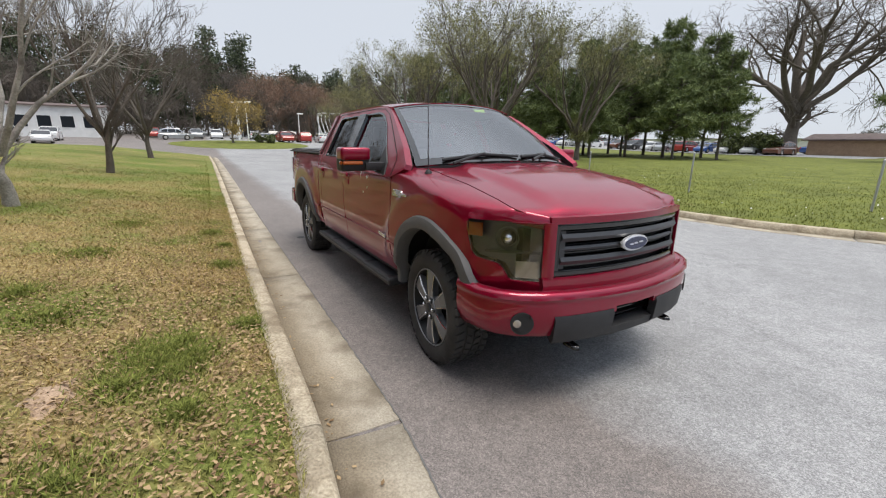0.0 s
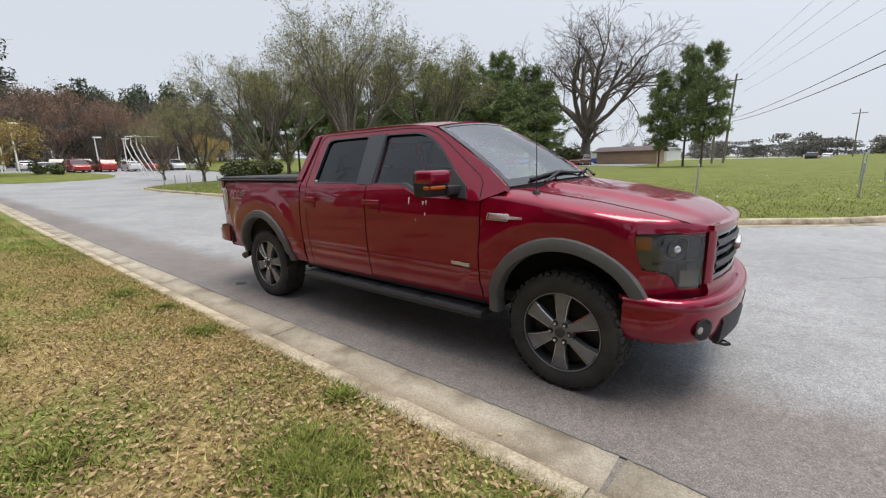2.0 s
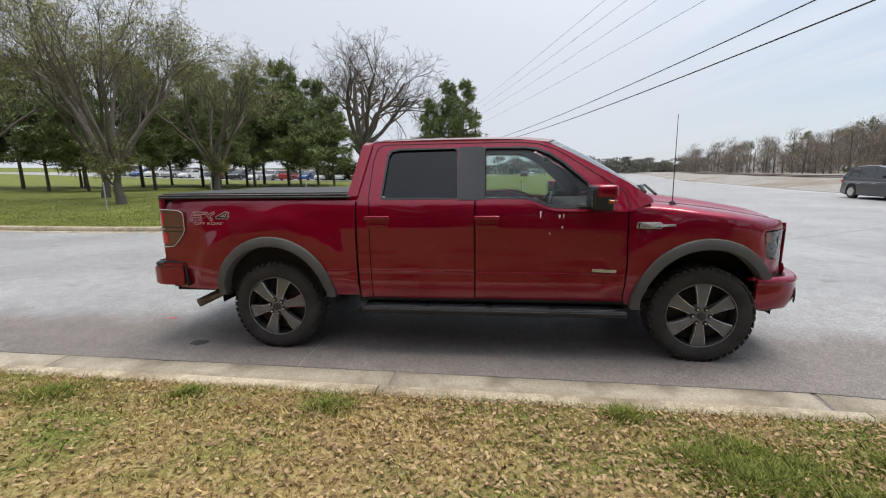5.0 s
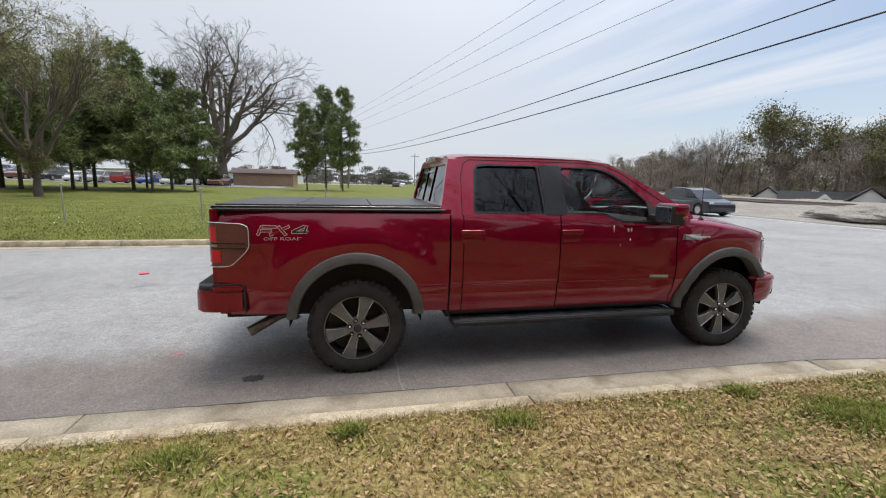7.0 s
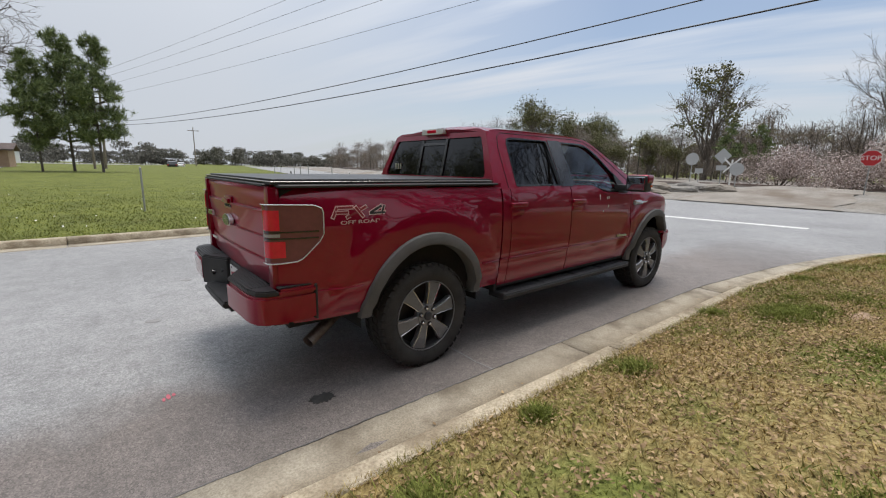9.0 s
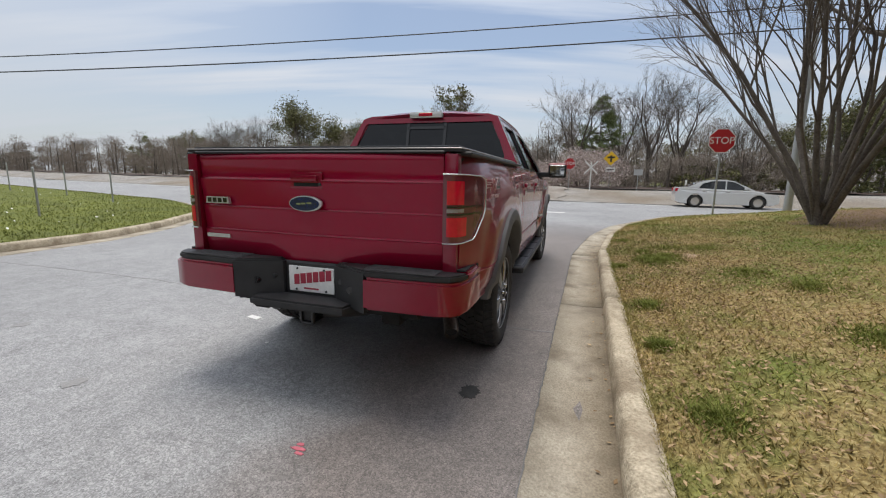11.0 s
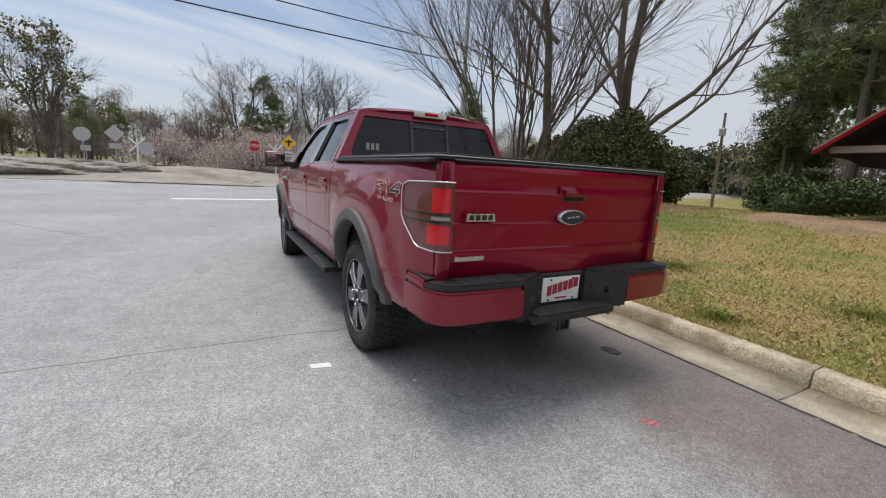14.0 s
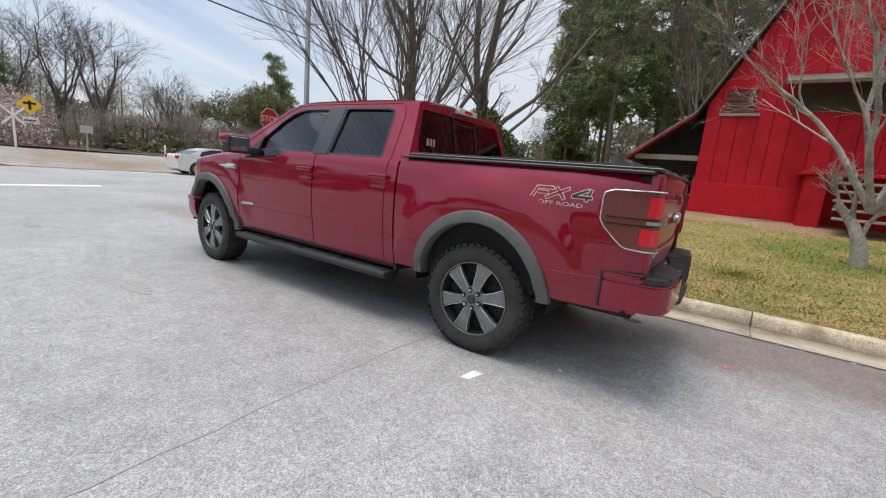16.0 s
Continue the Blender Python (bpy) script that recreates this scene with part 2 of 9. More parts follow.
ASPHALT = asphalt_mat()
CONCRETE = surf("kerb_concrete", (0.30, 0.245, 0.165), (0.57, 0.495, 0.37), 13.0, 0.9, 60, 0.45, 0.9, stain=(0.20, 0.155, 0.10), stain_scale=3.4, dist=0.012, rand=0.08)
def gutter_mat():
    """Pale gutter concrete with a band of brown silt washed along the foot of the kerb."""
    m = surf("silted_gutter", (0.31, 0.268, 0.20), (0.47, 0.42, 0.335), 2.4, 0.92, 90, 0.45, 0.6, stain=(0.17, 0.138, 0.098), stain_scale=2.7, dist=0.006, rand=0.06)
    nt = m.node_tree
    b = nt.nodes["Principled BSDF"]
    old = b.inputs["Base Color"].links[0].from_socket
    geo, sep = nt.nodes.new("ShaderNodeNewGeometry"), nt.nodes.new("ShaderNodeSeparateXYZ")
    nt.links.new(geo.outputs["Position"], sep.inputs[0])
    slope, ragged, band, near = (nt.nodes.new("ShaderNodeMath") for k in range(3)), None, nt.nodes.new("ShaderNodeMapRange"), nt.nodes.new("ShaderNodeMapRange")
    a, c, d = slope
    a.operation, c.operation, d.operation = "MULTIPLY_ADD", "ADD", "MULTIPLY_ADD"
    nt.links.new(sep.outputs["X"], a.inputs[0])
    a.inputs[1].default_value, a.inputs[2].default_value = 0.0175, 1.775
    nt.links.new(a.outputs[0], c.inputs[0])
    nt.links.new(sep.outputs["Y"], c.inputs[1])
    nt.links.new(noise_node(nt, 2.6, 5, 0.65, geo.outputs["Position"]), d.inputs[0])
    d.inputs[1].default_value = 0.30
    nt.links.new(c.outputs[0], d.inputs[2])
    band.inputs["From Min"].default_value, band.inputs["From Max"].default_value, band.inputs["To Max"].default_value = 0.42, 0.24, 0.85
    nt.links.new(d.outputs[0], band.inputs["Value"])
    near.inputs["From Min"].default_value, near.inputs["From Max"].default_value = 4.5, 2.5
    nt.links.new(sep.outputs["X"], near.inputs["Value"])
    both = mix_node(nt, 1.0, band.outputs[0], near.outputs[0], "MULTIPLY")
    nt.links.new(mix_node(nt, both, old, mix_node(nt, 1.0, old, (0.60, 0.55, 0.48), "MULTIPLY")), b.inputs["Base Color"])
    return m


GUTTER_SILT = gutter_mat()
TURF = grass_mat("turf", False, 0.10, True)
TURF_GREEN = grass_mat("field_turf", False, 0.62, False, 0.96)
BLADES_FIELD = grass_mat("field_blades", True, 0.62, False, 0.86)
BLADES = grass_mat("turf_blades", True, 0.10, True)
BLADES_GREEN = grass_mat("clover_blades", True, 0.9)
LITTER = leaf_mat("fallen_leaves", (0.12, 0.068, 0.032), (0.48, 0.345, 0.19), 0.8)
BARE_SOIL = surf("bare_soil", (0.30, 0.20, 0.13), (0.48, 0.35, 0.24), 9.0, 0.95, 60, 0.5, 0.8, dist=0.01)
SOIL = surf("soil_mulch", (0.10, 0.062, 0.038), (0.24, 0.155, 0.095), 3.0, 0.95, 40, 0.5, 0.8, dist=0.02)
GRAVEL = surf("rail_gravel", (0.165, 0.155, 0.142), (0.36, 0.34, 0.31), 1.3, 0.95, 14, 0.6, 1.0, stain=(0.19, 0.148, 0.10), stain_scale=0.12, dist=0.05)
BARK = surf("bark", (0.09, 0.075, 0.06), (0.21, 0.18, 0.15), 6.0, 0.95, 40, 0.4, 0.8, dist=0.01)
BARK_PALE = surf("pale_bark", (0.19, 0.172, 0.148), (0.44, 0.41, 0.365), 3.5, 0.9, 40, 0.4, 0.6, stain=(0.10, 0.088, 0.075), stain_scale=3.0, dist=0.006)
BARK_DARK = surf("dark_bark", (0.07, 0.058, 0.049), (0.155, 0.13, 0.108), 5.0, 0.95, 30, 0.4, 0.8, dist=0.012)
TWIG = surf("twigs", (0.17, 0.14, 0.115), (0.30, 0.255, 0.21), 2.0, 0.95, 20, 0.2, 0)
NEEDLES = leaf_mat("pine_needles", (0.048, 0.072, 0.028), (0.25, 0.30, 0.115))
WOOD_NEEDLES = leaf_mat("far_pine_needles", (0.030, 0.044, 0.024), (0.105, 0.125, 0.065))
BUDS = leaf_mat("spring_buds", (0.112, 0.106, 0.048), (0.34, 0.335, 0.135))
YELLOW_BUDS = leaf_mat("yellow_buds", (0.28, 0.19, 0.05), (0.48, 0.35, 0.11))
RED_BUDS = leaf_mat("red_buds", (0.15, 0.088, 0.06), (0.30, 0.185, 0.125))
BLOSSOM = leaf_mat("pink_blossom", (0.24, 0.18, 0.15), (0.62, 0.53, 0.50))
EVERGREEN = leaf_mat("evergreen_leaves", (0.022, 0.030, 0.012), (0.15, 0.175, 0.06), 0.55)
# distance haze over the bare woods is mixed into this grey
HAZY = leaf_mat("far_grey_woods", (0.085, 0.085, 0.070), (0.20, 0.19, 0.155))
BRIAR = leaf_mat("briar_leaves", (0.028, 0.043, 0.014), (0.10, 0.14, 0.042))
SCRUB = leaf_mat("scrub_leaves", (0.06, 0.065, 0.025), (0.21, 0.20, 0.08))
GALV = plain("galvanised_steel", (0.42, 0.43, 0.43), 0.5, 0.7)
POLE_WOOD = surf("pole_wood", (0.15, 0.12, 0.09), (0.28, 0.24, 0.19), 3.0, 0.9, 60, 0.4, 0.5)
WHITE_PAINT = surf("road_paint", (0.62, 0.62, 0.60), (0.80, 0.80, 0.78), 6.0, 0.8, 90, 0.25, 0.2)
SIGN_WHITE = plain("sign_white", (0.78, 0.78, 0.76), 0.5)
SIGN_BACK = plain("sign_back", (0.50, 0.51, 0.52), 0.45, 0.5)
SIGN_RED = plain("sign_red", (0.46, 0.02, 0.025), 0.45)
SIGN_YELLOW = plain("sign_yellow", (0.85, 0.52, 0.02), 0.45)
BLACK = plain("black_paint", (0.015, 0.015, 0.015), 0.5)
CABLE = plain("black_cable", (0.02, 0.02, 0.02), 0.6)
BARN_RED = surf("barn_red_paint", (0.40, 0.009, 0.018), (0.55, 0.018, 0.030), 1.6, 0.55, 30, 0.25, 0.35, stain=(0.27, 0.008, 0.012), stain_scale=0.9, rand=0.10, spec=0.15)
# near-black colour stands for the shade under the barn roofs
BARN_SHADE = surf("shaded_boards", (0.008, 0.007, 0.006), (0.022, 0.018, 0.015), 3.0, 0.95, 40, 0.4, 0.4)
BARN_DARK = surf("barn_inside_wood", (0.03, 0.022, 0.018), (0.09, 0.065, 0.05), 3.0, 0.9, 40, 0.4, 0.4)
ROOF_METAL = surf("rusty_tin_roof", (0.16, 0.10, 0.08), (0.34, 0.27, 0.23), 1.5, 0.6, 20, 0.3, 0.2, metal=0.3)
DARK_BOARD = surf("dark_weathered_boards", (0.075, 0.060, 0.048), (0.17, 0.14, 0.115), 3.0, 0.9, 50, 0.4, 0.4)
RED_SOIL = surf("bare_red_soil", (0.19, 0.115, 0.068), (0.38, 0.255, 0.16), 2.2, 0.95, 30, 0.5, 0.8, stain=(0.16, 0.13, 0.07), stain_scale=1.4, dist=0.02)
SLAT_RED = surf("faded_red_slats", (0.10, 0.030, 0.028), (0.21, 0.065, 0.055), 4.0, 0.85, 40, 0.4, 0.3)
GREY_WOOD = surf("weathered_wood", (0.20, 0.17, 0.14), (0.38, 0.34, 0.29), 3.0, 0.9, 50, 0.4, 0.4)
BRICK_WALL = surf("tan_brick", (0.34, 0.22, 0.145), (0.50, 0.35, 0.24), 2.0, 0.9, 12, 0.4, 0.4)
ROOF_BROWN = surf("brown_shingle", (0.08, 0.06, 0.055), (0.17, 0.13, 0.12), 2.0, 0.9, 10, 0.4, 0.4)
SIDING = surf("white_siding", (0.62, 0.62, 0.60), (0.78, 0.78, 0.76), 1.0, 0.7, 20, 0.2, 0.1)
ROOF_DARK = surf("dark_shingle", (0.015, 0.016, 0.019), (0.035, 0.037, 0.042), 2.0, 0.9, 12, 0.4, 0.3)
DARK_PANE = plain("dark_window", (0.02, 0.024, 0.03), 0.08)


# ---- builders ----
def mesh_object(name, bm, mat, smooth=False):
    me = bpy.data.meshes.new(name)
    bm.normal_update()
    bm.to_mesh(me)
    bm.free()
    if smooth:
        for p in me.polygons:
            p.use_smooth = True
        me.set_sharp_from_angle(angle=radians(44))
    me.materials.append(mat)
    return new(name, me)


def thing(name, x, y, z, rz, label, category, group=""):
    e = new(name)
    e.empty_display_size = 0.2
    e.matrix_basis = pose(x, y, z, 0, 0, rz)
    return tagged(e, label, category, group)


def part(name, bm, mat, parent, label="", smooth=False):
    ob = mesh_object(name, bm, mat, smooth)
    ob.parent = parent
    if label:
        ob["label"] = label
    return ob


def box(bm, x0, x1, y0, y1, z0, z1, bevel=0.0, seg=1):
    r = bmesh.ops.create_cube(bm, size=1.0)
    vs = r["verts"]
    bmesh.ops.scale(bm, vec=(x1 - x0, y1 - y0, z1 - z0), verts=vs)
    bmesh.ops.translate(bm, vec=((x0 + x1) / 2, (y0 + y1) / 2, (z0 + z1) / 2), verts=vs)
    if bevel:
        es = list({e for v in vs for e in v.link_edges})
        bmesh.ops.bevel(bm, geom=es, offset=bevel, segments=seg, affect="EDGES", profile=0.7)
    return bm


def boxed(x0, x1, y0, y1, z0, z1, bevel=0.0, seg=1):
    return box(bmesh.new(), x0, x1, y0, y1, z0, z1, bevel, seg)


def tube(bm, pts, radii, sides=8, cap=True):
    """A tube along points, tapered by radii."""
    rings = []
    prev = None
    n = len(pts)
    for i, p in enumerate(pts):
        p = Vector(p)
        d = (Vector(pts[min(i + 1, n - 1)]) - Vector(pts[max(i - 1, 0)])).normalized()
        if prev is None:
            a = d.orthogonal().normalized()
        else:
            a = (prev - d * prev.dot(d)).normalized()
        prev = a
        c = d.cross(a)
        r = radii[i] if not isinstance(radii, (int, float)) else radii
        rings.append([bm.verts.new(p + (a * math.cos(k * math.tau / sides) + c * math.sin(k * math.tau / sides)) * r) for k in range(sides)])
    for A, B in zip(rings, rings[1:]):
        for k in range(sides):
            bm.faces.new((A[k], A[(k + 1) % sides], B[(k + 1) % sides], B[k]))
    if cap:
        bm.faces.new(rings[0][::-1])
        bm.faces.new(rings[-1])
    return bm


def prism(bm, outline, axis, a, b, bevel=0.0):
    """An outline of 2D points drawn out along an axis from a to b."""
    def at(p, h):
        return {"x": (h, p[0], p[1]), "y": (p[0], h, p[1]), "z": (p[0], p[1], h)}[axis]
    A = [bm.verts.new(at(p, a)) for p in outline]
    B = [bm.verts.new(at(p, b)) for p in outline]
    n = len(outline)
    fs = [bm.faces.new(A[::-1]), bm.faces.new(B)]
    for k in range(n):
        fs.append(bm.faces.new((A[k], A[(k + 1) % n], B[(k + 1) % n], B[k])))
    bmesh.ops.recalc_face_normals(bm, faces=fs)
    if bevel:
        es = [e for f in fs[:2] for e in f.edges]
        bmesh.ops.bevel(bm, geom=list(set(es)), offset=bevel, segments=2, affect="EDGES")
    return bm


def raw_mesh(name, verts, faces, mat, smooth=False):
    """A mesh from arrays: verts (n,3), faces (m,3) or (m,4)."""
    verts, faces = np.asarray(verts, np.float32), np.asarray(faces, np.int32)
    me = bpy.data.meshes.new(name)
    me.vertices.add(len(verts))
    me.vertices.foreach_set("co", verts.ravel())
    k = faces.shape[1]
    me.loops.add(faces.size)
    me.loops.foreach_set("vertex_index", faces.ravel())
    me.polygons.add(len(faces))
    me.polygons.foreach_set("loop_start", np.arange(0, faces.size, k, dtype=np.int32))
    me.polygons.foreach_set("loop_total", np.full(len(faces), k, np.int32))
    if smooth:
        me.polygons.foreach_set("use_smooth", np.ones(len(faces), bool))
    me.update(calc_edges=True)
    me.materials.append(mat)
    return me


# ---- lie of the land ----
# road's near kerb (front of its top) and far kerb, by x; the main road's far edge, by y
NEAR_X = [-39.8, -39.5, -38.7, -37.1, -34.3, -24, -13, -4, 2.4, 4.9, 7.4, 10.0, 12.2, 13.4, 14.1, 14.5]
NEAR_Y = [-60, -12, -5.3, -2.3, -1.25, -1.32, -1.5, -1.705, -1.84, -2.16, -2.75, -4.0, -6.1, -8.3, -12.5, -40]
FAR_X = [-140, -38, -37.4, -35.8, -33, -29, -20, -10, -3, 0.5, 2.2, 4.4, 6.1, 7.5, 8.7, 10.6, 14.5, 21, 34, 60]
FAR_Y = [24, 24, 14, 9.2, 7.0, 6.5, 6.6, 6.75, 6.85, 7.1, 7.8, 9.2, 11.0, 13.4, 16.4, 25, 40, 70, 130, 250]
EDGE_Y = [-80, -40, -10, 0, 9, 16, 30, 60, 120, 250]
EDGE_X = [16.5, 18.0, 20.2, 21.2, 22.0, 22.6, 23.5, 29, 46, 84]


def near_y(x):
    return float(np.interp(x, NEAR_X, NEAR_Y))


def far_y(x):
    return float(np.interp(x, FAR_X, FAR_Y))


def edge_x(y):
    return float(np.interp(y, EDGE_Y, EDGE_X))


def base_z(x, y):
    """Height of the paving."""
    return 0.012 * max(0.0, -12 - x) + 0.025 * max(0.0, -36 - x) + 0.004 * max(0.0, y - 12)


def lawn_z(x, y):
    d = max(0.0, near_y(x) - 0.15 - y)
    lump = 0.04 * noise.noise((x * 0.35, y * 0.35, 1)) * min(1, d) + 0.012 * noise.noise((x * 1.7, y * 1.7, 4)) * min(1, d * 3)
    fall = 0.66 * min(1, max(0, -9.2 - y) / 4.0) * min(1, max(0, x + 1.2) / 2.5)
    return base_z(x, y) - fall + 0.128 + 0.105 * min(d, 6.5) + 0.02 * max(0, d - 6.5) + lump


def field_z(x, y):
    d = max(0.0, y - far_y(x))
    return base_z(x, y) + 0.12 + 0.03 * min(d, 6) + 0.003 * max(0, d - 6) + 0.05 * noise.noise((x * 0.2, y * 0.2, 3)) * min(1, d)


def bank_z(x, y):
    d = max(0.0, x - edge_x(y))
    return base_z(x, y) + 0.02 + 0.55 * min(1, max(0, d - 1.0) / 4) ** 1.2 + 0.16 * noise.noise((x * 0.3, y * 0.3, 7)) * min(1, d * 0.4)


def sheet(name, us, vs, at, mat, label, category, kind="structure"):
    """A grid: at(u, v) gives each vertex."""
    verts = [at(u, v) for u in us for v in vs]
    nv = len(vs)
    faces = [(i * nv + j, (i + 1) * nv + j, (i + 1) * nv + j + 1, i * nv + j + 1) for i in range(len(us) - 1) for j in range(nv - 1)]
    ob = new(name, raw_mesh(name, verts, faces, mat, True))
    if ob.data.polygons[0].normal.z < 0:
        ob.data.flip_normals()
    return tagged(ob, label, category, "", kind)


def spread(a, b, n, power=1.0):
    return [a + (b - a) * (i / n) ** power for i in range(n + 1)]


far_grid = sorted({*range(-1800, -150, 75), *range(-150, 150, 10), *range(150, 1801, 75)})
sheet("ground", far_grid, far_grid, lambda x, y: (x, y, base_z(max(x, -120), min(max(y, -20), 200)) - 0.25), TURF_GREEN, "rough green ground reaching the horizon", "ground")
sheet("road", sorted({*range(-150, -12, 4), *[-12 + 0.5 * i for i in range(80)], *range(28, 80, 6)}), sorted({*range(-80, -8, 6), *[-8 + 0.5 * i for i in range(60)], *range(22, 260, 8)}),
      lambda x, y: (x, y, base_z(x, y) - (0.3 if x > edge_x(y) + 3 else 0)), ASPHALT, "worn grey asphalt road with pale stone grains", "road")
lawn_u = sorted({*[-39.7 + 0.2 * i for i in range(28)], *range(-34, -12, 2), *[-12 + 0.25 * i for i in range(104)], *[13.75 + 0.15 * i for i in range(6)]})
sheet("lawn", lawn_u, spread(0, 1, 60, 2.2), lambda x, v: (x, near_y(x) - 0.15 - v * 110, lawn_z(x, near_y(x) - 0.15 - v * 110)), TURF, "dormant straw-coloured lawn with green patches beside the kerb", "lawn")
sheet("field", sorted({*range(-140, -39, 6), *[-38.0 + 0.3 * i for i in range(20)], *range(-32, -12, 2), *[-12 + 0.5 * i for i in range(52)], *range(15, 61, 3)}), spread(0, 1, 40, 1.8),
      lambda x, v: (x, far_y(x) + 0.15 + v * 110, field_z(x, far_y(x) + 0.15 + v * 110)), TURF_GREEN, "open green grass field behind a low kerb", "field")
sheet("rail_bank", spread(0, 1, 26, 1.6), sorted({*range(-80, -16, 4), *[-16 + i for i in range(60)], *range(44, 260, 6)}),
      lambda v, y: (edge_x(y) + v * 60, y, bank_z(edge_x(y) + v * 60, y)), GRAVEL, "pale gravel rail bank with brown weeds", "gravel")


def along(xs, fy):
    """Points of a kerb line, evenly spaced by arc length."""
    p = np.array([(x, fy(x)) for x in xs])
    s = np.concatenate([[0], np.cumsum(np.hypot(*np.diff(p, axis=0).T))])
    return p, s


def kerb_run(name, xs, fy, side, first, pitch, label, gutter=0.43, stop_at=1e9):
    """Kerb and gutter cast in lengths with open joints. side: +1 where the grass lies to the left of the way along x."""
    p, s = along(xs, fy)
    root = tagged(mesh_object(name, boxed(-0.001, 0.001, -0.001, 0.001, -0.3, -0.298), CONCRETE), label, "kerb", "", "structure")
    a = first
    while a < min(s[-1], stop_at) - 0.2:
        b = min(a + pitch, s[-1])
        n = max(2, int((b - a) / 0.5))
        ss = np.linspace(a + 0.006, b - 0.006, n + 1)
        px, py = np.interp(ss, s, p[:, 0]), np.interp(ss, s, p[:, 1])
        tx, ty = np.gradient(px), np.gradient(py)
        ln = np.hypot(tx, ty)
        nx, ny = -ty / ln * side, tx / ln * side
        for kind, prof, mat in (("kerb_stone", [(0.0, -0.25), (-0.02, 0.01), (-0.004, 0.115), (0.02, 0.134), (0.14, 0.138), (0.152, 0.12), (0.155, -0.25)], CONCRETE),
                                ("gutter_slab", [(-0.02, -0.25), (-0.02, 0.012), (-0.2, 0.002), (-gutter, 0.008), (-gutter, -0.25)], GUTTER_SILT)):
            if kind == "gutter_slab" and gutter < 0.1:
                continue
            verts, faces = [], []
            m = len(prof)
            for i in range(n + 1):
                bz = base_z(px[i], py[i])
                w = 0.004 * noise.noise((px[i] * 2.1, py[i] * 2.1, 9))
                for o, z in prof:
                    verts.append((px[i] + nx[i] * o, py[i] + ny[i] * o, bz + z + w))
            for i in range(n):
                for k in range(m):
                    faces.append((i * m + k, i * m + (k + 1) % m, (i + 1) * m + (k + 1) % m, (i + 1) * m + k))
            me = raw_mesh(kind, verts, faces, mat)
            bm = bmesh.new()
            bm.from_mesh(me)
            bm.verts.ensure_lookup_table()
            bm.faces.new([bm.verts[k] for k in range(m)])
            bm.faces.new([bm.verts[n * m + k] for k in range(m)][::-1])
            bmesh.ops.recalc_face_normals(bm, faces=bm.faces)
            bm.to_mesh(me)
            bm.free()
            new(kind, me).parent = root
        a = b
    return root


near_line = sorted({*[-39.6 + 0.15 * i for i in range(38)], *range(-34, -12, 1), *[-12 + 0.5 * i for i in range(52)], *[13.6 + 0.1 * i for i in range(10)]})
p_, s_ = along(near_line, near_y)
joint = float(np.interp(2.36, p_[:, 0], s_)) % 3.02
kerb_run("kerb_near", near_line, near_y, -1, joint, 3.02, "stained pale concrete kerb and gutter with open joints", stop_at=float(s_[-1]))
kerb_run("kerb_far", sorted({*[-37.3 + 0.2 * i for i in range(40)], *range(-29, -12, 2), *[-12 + 0.5 * i for i in range(52)], *range(15, 60, 3)}), far_y, 1, 0.5, 3.05, "weathered low concrete kerb round the grass field", gutter=0.3, stop_at=130)


# ---- plants ----
def needle_tufts(centres, size, rng, mat, name, per=26, width=0.10, up=0.45):
    """Tufts of thin needles that spread from each centre, more upwards than down."""
    c = np.repeat(np.asarray(centres, np.float32), per, 0)
    n = len(c)
    a = rng.normal(size=(n, 3)); a[:, 2] += up; a /= np.linalg.norm(a, axis=1)[:, None]
    b = np.cross(a, rng.normal(size=(n, 3))); b /= np.linalg.norm(b, axis=1)[:, None]
    s = (size * rng.uniform(0.55, 1.25, n))[:, None]
    base = c + a * s * rng.uniform(0.0, 0.45, n)[:, None]
    v = np.stack([base - b * s * width, base + b * s * width, base + a * s], 1).reshape(-1, 3)
    return raw_mesh(name, v, np.arange(3 * n).reshape(n, 3), mat)


def leaf_cards(points, size, rng, mat, name, stretch=1.6, up=0.3, wide=0.45):
    """Many small folded leaves or needle tufts round points."""
    pts = np.asarray(points, np.float32)
    n = len(pts)
    a = rng.normal(size=(n, 3)); a[:, 2] += up; a /= np.linalg.norm(a, axis=1)[:, None]
    b = np.cross(a, rng.normal(size=(n, 3))); b /= np.linalg.norm(b, axis=1)[:, None]
    s = (size * rng.uniform(0.6, 1.4, n))[:, None]
    if stretch > 1.75:
        v = np.stack([pts - a * s * stretch * 0.5 - b * s * wide, pts - a * s * stretch * 0.5 + b * s * wide, pts + a * s * stretch * 0.5], 1).reshape(-1, 3)
        return raw_mesh(name, v, np.arange(3 * n).reshape(n, 3), mat)
    v = np.stack([pts - b * s * 0.5, pts + a * s * stretch * 0.5 + np.cross(a, b) * s * 0.12, pts + b * s * 0.5, pts - a * s * stretch * 0.5], 1).reshape(-1, 3)
    f = np.arange(4 * n).reshape(n, 4)
    return raw_mesh(name, v, f, mat)


